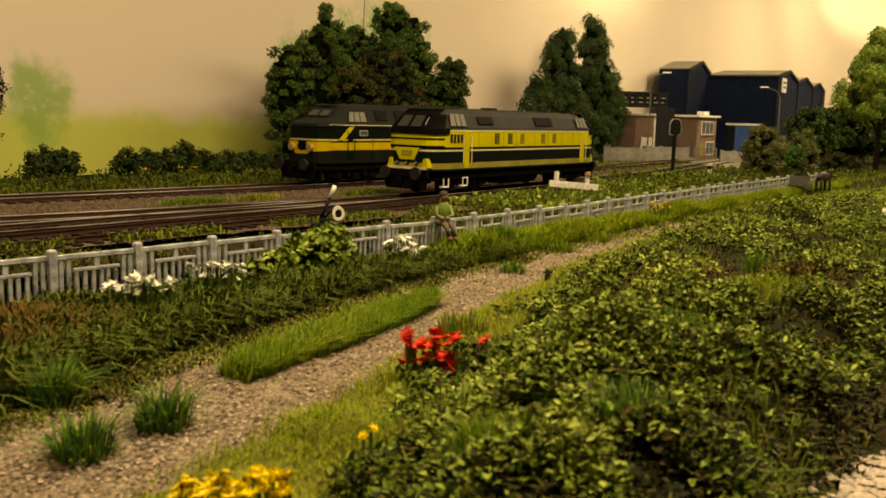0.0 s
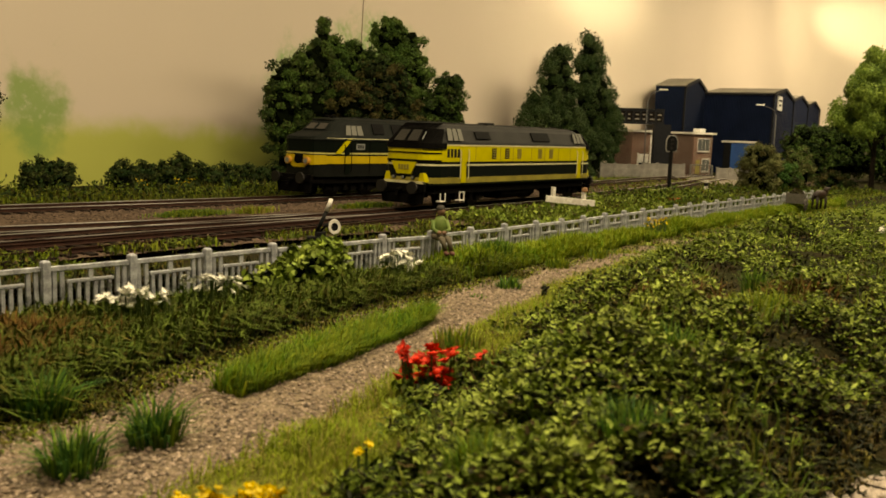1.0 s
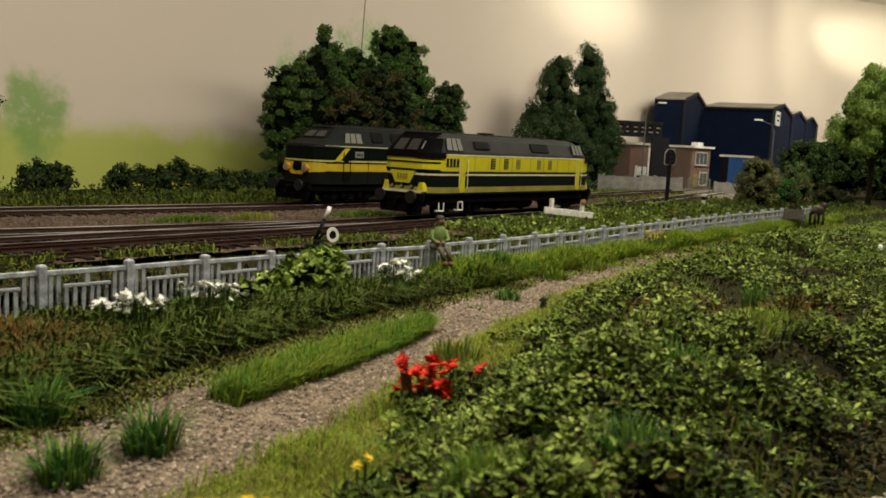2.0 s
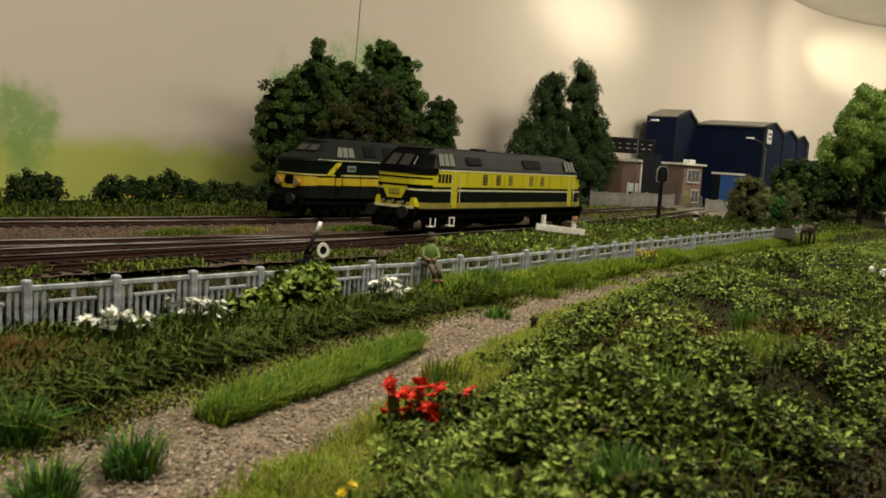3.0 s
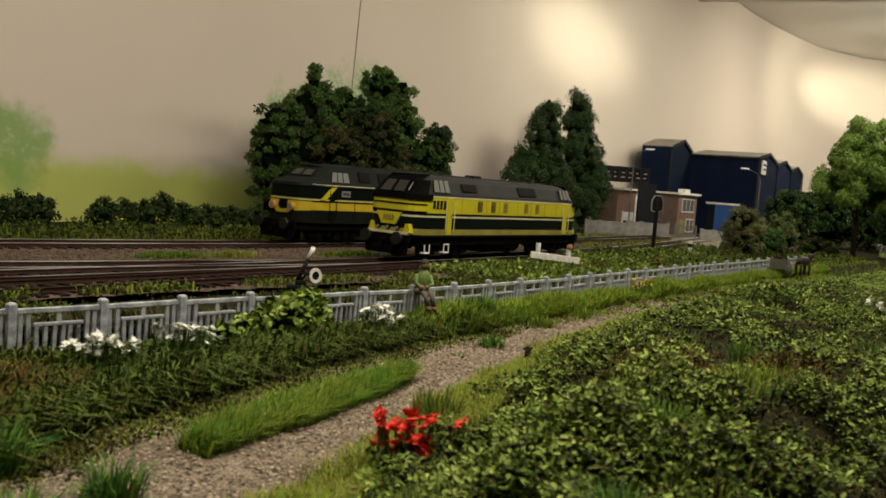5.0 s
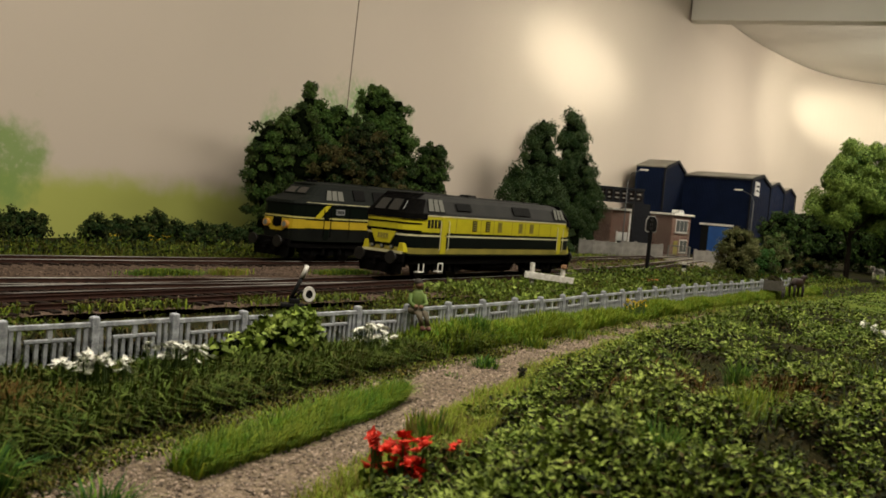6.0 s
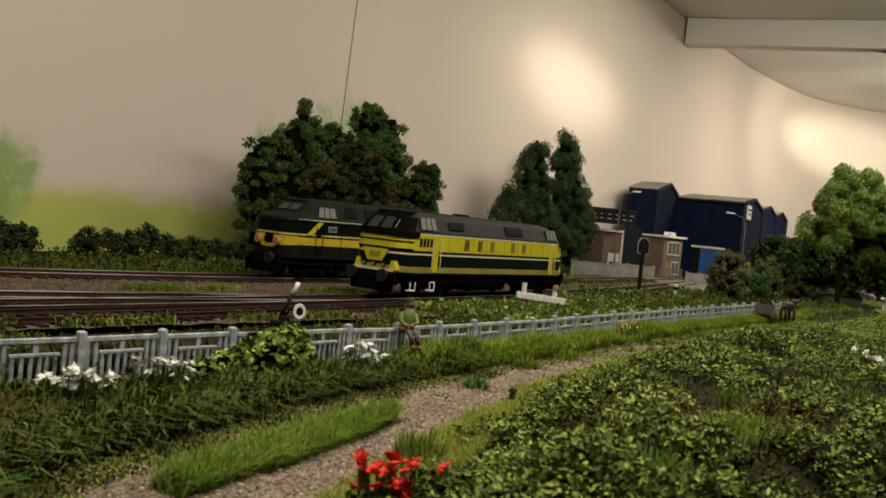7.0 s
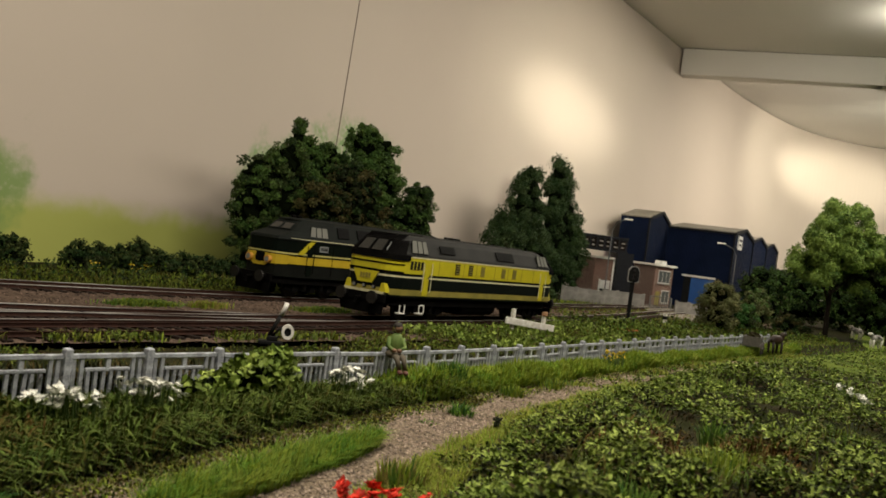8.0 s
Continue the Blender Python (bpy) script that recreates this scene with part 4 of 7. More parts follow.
def green_loco():
    ob = thing("locomotive", None, None, "dark green diesel locomotive with a deep yellow stripe", "locomotive", "locomotives", at=pose(0.3625, 0.4086, RAIL_TOP, 0, 0, 2.2))
    running_gear(ob)
    part("body", slab(12.0, 34.2, 0, 2.5, 17, 9), M_GREEN, ob)
    part("lower_body", slab(12.2, 19.2, 0.06, 2.5, 17, 9), M_GREEN_LOW, ob, "sooty grey-green lower body side")
    band = outline(2.38, 2.38, HALF + 0.12, 17, 9.12)
    for s in (-1, 1):
        # the stripe runs along the side only, ending behind the cab corners
        side_pts = sorted([p for p in band if p[1] * s > 0 and 9 * mm < p[0] < (LEN - 9) * mm])
        for name, z0, z1, mt, lb in (("stripe", 19.6, 24.0, M_YELLOW_D, "deep yellow stripe"), ("waist_line", 33.5, 34.3, M_CREAM, "thin cream waist line")):
            g = Geo().loft([[(x, y - s * 0.6 * mm, z0 * mm), (x, y, z0 * mm), (x, y, z1 * mm), (x, y - s * 0.6 * mm, z1 * mm)] for x, y in side_pts])
            part(name, g, mt, ob, lb)
    part("thin_line", slab(25.0, 25.9, 0.12, 2.5, 17, 9), M_PALE_Y, ob, "thin pale yellow line")
    part("hood_rim", slab(33.0, 33.6, 0.5, 2.5, 17, 9), M_GREEN_ROOF, ob, "raised rim under the bonnet")
    # bonnet ends, raked cabs and roof
    part("roof", roof_loft([(33.6, 2.3, 2.3, 16.8, 9.3), (34.9, 3.4, 3.4, 16.4, 9.2), (38.2, 14.0, 11.0, 15.2, 9.4), (43.6, 20.5, 15.0, 13.0, 8.6), (45.2, 23.0, 18.0, 10.4, 7.4), (46.2, 28.0, 23.0, 7.0, 5.0)], 16), M_GREEN_ROOF, ob)
    for end, sx in ((0, -1), (LEN, 1)):
        cab_windows(ob, end, sx, 38.2, 43.7, 13.9 if sx < 0 else 10.9, 20.4 if sx < 0 else 14.9, 9.6, 8.6, M_GREEN_ROOF)
        rake = 21.0 if sx < 0 else 15.6
        part("visor", Geo().tube([((end - sx * (rake + abs(y) * 0.12)) * mm, y * mm, (44.9 - abs(y) * 0.05) * mm) for y in (-9, -5, 0, 5, 9)], 0.8 * mm, 8), M_GREEN_ROOF, ob)
        # moustache: curved yellow plates with amber lamps either side of a dark oval grille
        tip_x = end - sx * 2.4
        part("nose_grille", Geo().loft([[((tip_x + sx * d) * mm, 3.4 * math.cos(a_) * mm, (21.6 + 2.5 * math.sin(a_)) * mm) for a_ in [2 * math.pi * j / 16 for j in range(16)]] for d in (-0.4, 0.7)]), M_FRAME, ob)
        part("chin_plate", Geo().loft([[((tip_x + sx * d) * mm, y * mm, z * mm) for y, z in ((-6.5, 18.6), (-4.5, 17.2), (4.5, 17.2), (6.5, 18.6), (3.2, 19.4), (-3.2, 19.4))] for d in (-0.4, 0.45)]), M_YELLOW_D, ob, "yellow chin of the moustache")
        for s in (-1, 1):
            lamp = part("headlamp", Geo().disc(((tip_x + sx * 0.6) * mm, s * 7.6 * mm, 21.0 * mm), 2.2 * mm, 3.0 * mm, "x", 18), M_LAMP_O, ob, "amber headlamp housing")
            part("lens", Geo().disc(((tip_x + sx * 2.2) * mm, s * 7.6 * mm, 21.0 * mm), 1.5 * mm, 0.5 * mm, "x", 14), M_GLASS_L, lamp)
            wing = sorted([p for p in outline(2.3, 2.3, HALF + 0.2, 17, 9.2) if p[1] * s > 0 and p[0] < 12 * mm])
            wing = [(2.3 * mm, s * 3.6 * mm)] + wing
            count = len(wing)
            g = Geo().loft([[(x, y, (18.6 + 0.9 * k / count) * mm), (x, y, 24.4 * mm), (x + 0.7 * mm, y - s * 0.3 * mm, 24.4 * mm), (x + 0.7 * mm, y - s * 0.3 * mm, (18.6 + 0.9 * k / count) * mm)] for k, (x, y) in enumerate(wing)])
            if sx > 0:
                g.v = [(LEN * mm - x, y, z) for x, y, z in g.v]
            part("moustache_plate", g, M_YELLOW_D, ob, "yellow front plate")
            # slanting yellow stripe up the cab side
            x0 = 16 if sx < 0 else LEN - 16
            k = -sx
            y = s * (HALF + 0.12)
            cor = [(x0 - k * 1.0, y, 25.4), (x0 + k * 3.6, y, 25.4), (x0 + k * 13.0, y, 34.0), (x0 + k * 9.0, y, 34.0)]
            quad_panel("slant_stripe", cor if (s < 0) == (k > 0) else cor[::-1], 0.25, M_YELLOW, ob)
            xd = 25.0 if sx < 0 else LEN - 25.0
            handrail(ob, xd - 2.8, s, 15, 31, M_FRAME)
            handrail(ob, xd + 2.8, s, 15, 31, M_FRAME)
            a, b = sorted((s * (HALF + 0.02), s * (HALF + 0.3)))
            door = part("cab_door", Geo().box((xd - 2.0) * mm, a * mm, 13.5 * mm, (xd + 2.0) * mm, b * mm, 33.4 * mm), M_GREEN, ob)
            part("door_stripe", Geo().box((xd - 2.0) * mm, (a - 0.1 if s < 0 else b) * mm, 19.6 * mm, (xd + 2.0) * mm, (a if s < 0 else b + 0.1) * mm, 24.0 * mm), M_YELLOW_D, door)
            base = 24.0 if sx < 0 else LEN - 39.0
            panes = [(base, base + 4.4, 2.0, 1.2), (base + 5.2, base + 9.4, 1.0, 0.6), (base + 10.2, base + 15.0, 0.5, -0.2)] if sx < 0 else [(base, base + 4.6, 0.2, -0.6), (base + 5.4, base + 9.6, -0.6, -1.0), (base + 10.4, base + 15.0, -1.2, -2.0)]
            side_panes(ob, panes, 36.0, 41.6, 15.95, 13.9, s, M_GLASS_L)
    for s in (-1, 1):
        a, b = sorted((s * (HALF + 0.02), s * (HALF + 0.35)))
        pl = part("number_plate", Geo().box(32.5 * mm, a * mm, 27.8 * mm, 39.5 * mm, b * mm, 31.2 * mm), M_PLATE, ob, "grey number plate")
        for k in range(4):
            aa, bb = sorted((s * (HALF + 0.35), s * (HALF + 0.42)))
            part("number_bar", Geo().box((33.3 + k * 1.5) * mm, aa * mm, 28.5 * mm, (34.3 + k * 1.5) * mm, bb * mm, 30.5 * mm), M_BLACK, pl)
        for x in (44, 62, 80, 98, 116, 134):
            part("panel_joint", Geo().box(x * mm, a * mm, 13.8 * mm, (x + 0.3) * mm, (a + 0.15 if s < 0 else b) * mm, 33.6 * mm), M_FRAME, ob)
        for x0, x1 in ((48, 58), (66, 78), (102, 114), (120, 132)):
            cor = [(x0, s * 15.9, 37.0), (x1, s * 15.9, 37.0), (x1, s * 13.6, 43.0), (x0, s * 13.6, 43.0)]
            quad_panel("roof_grille", cor if s < 0 else cor[::-1], 0.35, M_ROOF_D, ob, "dark roof side grille")
    for x0, x1 in ((40, 64), (70, 100), (106, 138)):
        soften(part("roof_hatch", Geo().box(x0 * mm, -6.0 * mm, 45.4 * mm, x1 * mm, 6.0 * mm, 46.7 * mm), M_GREEN_ROOF, ob), 0.4 * mm)
    for y in (-2, 2):
        part("horn", Geo().tube([(30 * mm, y * mm, 46.6 * mm), (25 * mm, y * mm, 46.9 * mm)], 0.5 * mm, 7, r1=0.9 * mm), M_FRAME, ob)
    return ob


yellow_loco()
green_loco()

# ---------------------------------------------------------------- buildings by the backdrop
def clad(name, colour, pitch, axis, second, depth=0.5):
    """Sheet cladding with fine upright ribs."""
    m = material(name, colour, 0.75, spots=0.2, scale=40, grain=0.06, bump=0, second=second, spec=0.06)
    nt = m.node_tree
    b = nt.nodes["Principled BSDF"]
    co, sep = nt.nodes.new("ShaderNodeTexCoord"), nt.nodes.new("ShaderNodeSeparateXYZ")
    nt.links.new(co.outputs["Object"], sep.inputs[0])
    add = nt.nodes.new("ShaderNodeMath")
    add.operation = "ADD"
    nt.links.new(sep.outputs["X"], add.inputs[0])
    nt.links.new(sep.outputs["Y"], add.inputs[1])
    mul, sn = nt.nodes.new("ShaderNodeMath"), nt.nodes.new("ShaderNodeMath")
    mul.operation, sn.operation = "MULTIPLY", "SINE"
    mul.inputs[1].default_value = 6.283 / pitch
    nt.links.new(add.outputs[0], mul.inputs[0])
    nt.links.new(mul.outputs[0], sn.inputs[0])
    bp = nt.nodes.new("ShaderNodeBump")
    bp.inputs["Strength"].default_value, bp.inputs["Distance"].default_value = depth, 0.0006
    nt.links.new(sn.outputs[0], bp.inputs["Height"])
    nt.links.new(bp.outputs["Normal"], b.inputs["Normal"])
    return m


def brickwork(name, colour, second):
    m = material(name, colour, 0.85, spots=0.2, scale=120, grain=0.12, bump=0.1)
    nt = m.node_tree
    b = nt.nodes["Principled BSDF"]
    co = nt.nodes.new("ShaderNodeTexCoord")
    sep, add, com = nt.nodes.new("ShaderNodeSeparateXYZ"), nt.nodes.new("ShaderNodeMath"), nt.nodes.new("ShaderNodeCombineXYZ")
    nt.links.new(co.outputs["Object"], sep.inputs[0])
    nt.links.new(sep.outputs["X"], add.inputs[0])
    nt.links.new(sep.outputs["Y"], add.inputs[1])
    nt.links.new(add.outputs[0], com.inputs["X"])
    nt.links.new(sep.outputs["Z"], com.inputs["Y"])
    br = nt.nodes.new("ShaderNodeTexBrick")
    br.inputs["Scale"].default_value = 1.0
    br.inputs["Brick Width"].default_value, br.inputs["Row Height"].default_value, br.inputs["Mortar Size"].default_value = 0.0026, 0.0009, 0.00012
    br.inputs["Color1"].default_value, br.inputs["Color2"].default_value, br.inputs["Mortar"].default_value = (*colour, 1), (*second, 1), (0.30, 0.24, 0.2, 1)
    nt.links.new(com.outputs[0], br.inputs["Vector"])
    nt.links.new(br.outputs["Color"], b.inputs["Base Color"])
    return m


M_CLAD = clad("dark_blue_cladding", (0.0055, 0.0105, 0.031), 0.0022, "x", (0.004, 0.008, 0.023))
M_SHEET = clad("grey_sheet_roof", (0.30, 0.28, 0.24), 0.003, "x", (0.22, 0.20, 0.17))
M_TRIM = material("dark_trim", (0.012, 0.013, 0.017), 0.7, spec=0.15)
M_BLUE = material("bright_blue_door", (0.015, 0.085, 0.30), 0.45, spots=0.15, scale=100)
# one brick in two tones: side walls painted as shaded, fronts as lit
M_BRICK_SHADE = brickwork("shaded_red_brick", (0.070, 0.024, 0.017), (0.050, 0.018, 0.014))
M_BRICK_LIT = brickwork("lit_red_brick", (0.135, 0.052, 0.034), (0.10, 0.038, 0.026))
M_SIGN = material("white_sign", (0.8, 0.8, 0.78), 0.5)
M_STONE = material("grey_concrete", (0.27, 0.255, 0.235), 0.85, scale=130, grain=0.15, bump=0.3, second=(0.17, 0.16, 0.145), per_object=0.1)
M_PANE = glass("house_glass", (0.10, 0.11, 0.11))


def face(name, pts, thick, mat, parent, label=""):
    """A wall or roof sheet from its corners, with thickness inward."""
    c = [Vector(p) * mm for p in pts]
    n = (c[1] - c[0]).cross(c[2] - c[0]).normalized() * thick * mm
    return part(name, Geo().loft([[p - n for p in c], c]), mat, parent, label)


def industrial_hall():
    ob = thing("industrial_hall", None, None, "dark blue clad industrial hall with three gables and grey roofs", "hall", at=pose(1.360, 0.502, 0, 0, 0, 11.95))
    eave, apex, w = 120, 131, 212
    depth = (100, 84, 44)
    for k in range(3):
        x0, x1, d = k * w, (k + 1) * w, depth[k]
        xm = (x0 + x1) / 2
        face("gable_wall", [(x0, 0, 0), (x1, 0, 0), (x1, 0, eave), (xm, 0, apex), (x0, 0, eave)], 3, M_CLAD, ob)
        for xa, za, xb, zb in ((x0 - 2, eave - 0.3, xm, apex + 0.4), (xm, apex + 0.4, x1 + 2, eave - 0.3)):
            face("roof", [(xa, -2, za), (xb, -2, zb), (xb, d, zb), (xa, d, za)], -1.6, M_SHEET, ob, "grey corrugated roof slope")
            part("verge_trim", Geo().loft([[(xa * mm, y * mm, (za + z) * mm) for y, z in ((-2.6, -2.5), (-1.2, -2.5), (-1.2, 2.2), (-2.6, 2.2))], [(xb * mm, y * mm, (zb + z) * mm) for y, z in ((-2.6, -2.5), (-1.2, -2.5), (-1.2, 2.2), (-2.6, 2.2))]]), M_TRIM, ob)
        part("downpipe", Geo().tube([((x1 - 2) * mm, -1.6 * mm, 0), ((x1 - 2) * mm, -1.6 * mm, (eave - 2) * mm)], 1.1 * mm, 8), M_TRIM, ob)
    side = face("side_wall", [(0, depth[0], 0), (0, 0, 0), (0, 0, eave), (0, depth[0], eave)], 3, M_CLAD, ob)
    part("gutter", Geo().box(-3.2 * mm, -2 * mm, (eave - 3) * mm, -0.5 * mm, depth[0] * mm, (eave - 0.6) * mm), M_TRIM, ob)
    part("corner_trim", Geo().box(-1.0 * mm, -1.0 * mm, 0, 1.4 * mm, 1.4 * mm, eave * mm), M_TRIM, ob)
    part("end_wall", Geo().box(3 * w * mm - 3 * mm, 0, 0, 3 * w * mm, depth[2] * mm, eave * mm), M_CLAD, ob)
    # sliding door with a white lintel in the side wall
    # no real recess: a black slab paints the dark gap beside the leaf
    dr = part("door_gap_dark", Geo().box(-0.6 * mm, 22 * mm, 0, 0.4 * mm, 67 * mm, 46 * mm), M_BLACK, ob)
    part("door_leaf", Geo().box(-1.4 * mm, 22 * mm, 0, -0.6 * mm, 56 * mm, 45 * mm), M_BLUE, ob, "bright blue sliding door leaf")
    part("lintel", Geo().box(-3.0 * mm, 20 * mm, 46 * mm, 0.2 * mm, 70 * mm, 49 * mm), M_WHITE, ob, "white door lintel")
    sg = part("sign_board", Geo().box(30 * mm, -2.0 * mm, 97 * mm, 72 * mm, -0.4 * mm, 118 * mm), M_SIGN, ob, "white sign board")
    for k, (x0, x1) in enumerate(((36, 66), (40, 62))):
        part("writing_bar", Geo().box(x0 * mm, -2.3 * mm, (110 - 7 * k) * mm, x1 * mm, -1.95 * mm, (113 - 7 * k) * mm), M_TRIM, sg)
    # stair tower in front of the far end
    x0, x1, y0, y1 = -128, 0, depth[0], depth[0] + 42
    xm = -56
    face("tower_gable", [(x0, y0, 0), (x1, y0, 0), (x1, y0, 122), (xm, y0, 135), (x0, y0, 122)], 3, M_CLAD, ob)
    face("tower_side", [(x0, y1, 0), (x0, y0, 0), (x0, y0, 122), (x0, y1, 122)], 3, M_CLAD, ob)
    for xa, za, xb, zb in ((x0 - 2, 121.6, xm, 135.4), (xm, 135.4, x1 + 2, 121.6)):
        face("roof", [(xa, y0 - 2, za), (xb, y0 - 2, zb), (xb, y1, zb), (xa, y1, za)], -1.6, M_SHEET, ob, "grey corrugated roof slope")
        part("verge_trim", Geo().loft([[(xx * mm, (y0 + y) * mm, (zz + z) * mm) for y, z in ((-2.6, -2.5), (-1.2, -2.5), (-1.2, 2.2), (-2.6, 2.2))] for xx, zz in ((xa, za), (xb, zb))]), M_TRIM, ob)
    part("corner_trim", Geo().box((x0 - 1) * mm, (y0 - 1) * mm, 0, (x0 + 1.4) * mm, (y0 + 1.4) * mm, 122 * mm), M_TRIM, ob)
    return ob


industrial_hall()


def window_in(parent, x0, x1, z0, z1, y, nx_, frame=1.0):
    """A white framed window standing in a wall that looks towards -y."""
    w = part("window", Geo().box(x0 * mm, (y - 0.4) * mm, z0 * mm, x1 * mm, (y + 0.5) * mm, z1 * mm), M_WHITE, parent, "white framed window")
    dx = (x1 - x0 - frame * (nx_ + 1)) / nx_
    for k in range(nx_):
        a = x0 + frame + k * (dx + frame)
        part("pane", Geo().box(a * mm, (y - 0.6) * mm, (z0 + frame) * mm, (a + dx) * mm, (y - 0.38) * mm, (z1 - frame) * mm), M_PANE, w)
    part("sill", Geo().box((x0 - 1) * mm, (y - 1.8) * mm, (z0 - 1.2) * mm, (x1 + 1) * mm, y * mm, z0 * mm), M_STONE, w)


def brick_house():
    ob = thing("brick_house", None, None, "small two-storey red brick office with a flat white-edged roof", "house", at=pose(1.118, 0.512, 0, 0, 0, -6))
    part("front_wall", Geo().box(0, 0, 0, 46 * mm, 2 * mm, 55 * mm), M_BRICK_LIT, ob)
    part("side_wall", Geo().box(0, 2 * mm, 0, 2 * mm, 33 * mm, 55 * mm), M_BRICK_SHADE, ob)
    part("rear_wall", Geo().box(2 * mm, 31 * mm, 0, 46 * mm, 33 * mm, 55 * mm), M_BRICK_SHADE, ob)
    part("end_wall", Geo().box(44 * mm, 2 * mm, 0, 46 * mm, 31 * mm, 55 * mm), M_BRICK_SHADE, ob)
    rf = part("roof", Geo().box(-3.5 * mm, -3.5 * mm, 55 * mm, 50 * mm, 36 * mm, 57.6 * mm), M_WHITE, ob, "flat roof with a white edge")
    part("roof_box", Geo().box(20 * mm, 4 * mm, 57.6 * mm, 33 * mm, 14 * mm, 62.5 * mm), M_SIGN, ob, "white box on the roof")
    window_in(ob, 9, 39, 33, 50, 0, 3)
    window_in(ob, 22, 41, 7, 24, 0, 2)
    part("door", Geo().box(7 * mm, -0.5 * mm, 0, 17 * mm, 0.6 * mm, 22 * mm), M_OCHRE, ob, "pale front door")
    part("door_step", Geo().box(5 * mm, -5 * mm, 0, 19 * mm, 0, 2 * mm), M_STONE, ob)
    return ob


brick_house()


def workshop():
    ob = thing("workshop", None, None, "low brick workshop with a flat white roof edge", "workshop", at=pose(1.054, 0.555, 0, 0, 0, -22))
    part("front_wall", Geo().box(-12 * mm, 0, 0, 17 * mm, 2 * mm, 55 * mm), M_BRICK_LIT, ob)
    part("side_wall", Geo().box(-12 * mm, 2 * mm, 0, -10 * mm, 34 * mm, 55 * mm), M_BRICK_SHADE, ob)
    part("roof", Geo().box(-15 * mm, -3 * mm, 55 * mm, 42 * mm, 36 * mm, 57.6 * mm), M_WHITE, ob, "flat roof with a white edge")
    part("white_panel", Geo().box(17.5 * mm, 0.5 * mm, 0, 27 * mm, 2.5 * mm, 55 * mm), M_SIGN, ob, "white side panel")
    part("door_panel", Geo().box(-1 * mm, -0.8 * mm, 17 * mm, 15 * mm, 0.4 * mm, 28 * mm), M_SIGN, ob, "raised white shutter")
    # solid black slab paints the unlit inside of the doorway
    part("doorway_dark", Geo().box(-1 * mm, -0.5 * mm, 0, 15 * mm, 0.3 * mm, 17 * mm), M_BLACK, ob, "black slab for the dark of the open doorway")
    part("door_post", Geo().box(-3 * mm, -1.0 * mm, 0, -1 * mm, 0.4 * mm, 29 * mm), M_WHITE, ob)
    return ob


workshop()


def gantry():
    ob = thing("loading_gantry", None, None, "dark rusty steel loading gantry beside the workshop", "gantry", at=pose(1.010, 0.574, 0, 0, 0, -52))
    rust = material("rusty_gantry_panel", (0.014, 0.010, 0.009), 0.85, spec=0.1, spots=0.4, scale=200)
    for z in (66, 82):
        part("chord", Geo().box(0, -1.5 * mm, (z - 1.6) * mm, 66 * mm, 1.5 * mm, (z + 1.6) * mm), M_TRIM, ob)
    for k in range(8):
        x = 1 + k * 9.1
        part("upright", Geo().box((x - 0.8) * mm, -1 * mm, 66 * mm, (x + 0.8) * mm, 1 * mm, 82 * mm), M_TRIM, ob)
        if k < 7:
            part("panel", Geo().box((x + 1.2) * mm, -0.3 * mm, 67.6 * mm, (x + 8.0) * mm, 0.8 * mm, (79 + (k % 3)) * mm), rust, ob)
    # pale bars on the panels paint the light that shows through the truss
    pale = material("gantry_light_gap", (0.30, 0.28, 0.25), 0.8, spots=0.4, scale=300)
    for k in range(7):
        x = 3.2 + k * 9.1
        for z, w in ((75.5, 4.4 - (k % 3)), (70.0, 3.2 + (k % 2) * 1.6)):
            part("light_gap", Geo().box(x * mm, -1.0 * mm, z * mm, (x + w) * mm, -0.35 * mm, (z + 1.5) * mm), pale, ob, "pale bar for light showing through the truss")
    part("backing", Geo().box(0, 1.0 * mm, 66 * mm, 66 * mm, 2.0 * mm, 83 * mm), M_TRIM, ob)
    part("column", Geo().box(54 * mm, -6 * mm, 0, 74 * mm, 6 * mm, 65 * mm), M_TRIM, ob)
    part("column", Geo().box(2 * mm, -3 * mm, 0, 7 * mm, 3 * mm, 65 * mm), M_TRIM, ob)
    return ob


gantry()


def street_lamp(label, at, high, reach):
    ob = thing("street_lamp", None, None, label, "street lamp", "street lamps", at=at)
    pole = material("lamp_pole_grey", (0.12, 0.125, 0.135), 0.5)
    part("pole", Geo().tube([(0, 0, 0), (0, 0, high * 0.5 * mm), (0, 0, high * 0.86 * mm), (-reach * 0.25 * mm, 0, high * 0.95 * mm), (-reach * mm, 0, high * mm)], 0.75 * mm, 8, r1=0.5 * mm), pole, ob, smooth=True)
    head = Geo().loft([[(x * mm, y * mm, z * mm) for y, z in ((-1.6, high - 0.6), (1.6, high - 0.6), (1.2, high + 1.0), (-1.2, high + 1.0))] for x in (-reach - 8, -reach + 2)])
    part("lamp_head", head, M_WHITE, ob, "white lamp head")
    return ob


street_lamp("grey street lamp with a curved arm before the hall", pose(1.166, 0.427, 0, 0, 0, -50), 94, 18)
street_lamp("grey street lamp with a curved arm by the workshop", pose(1.020, 0.530, 0, 0, 0, 125), 106, 15)


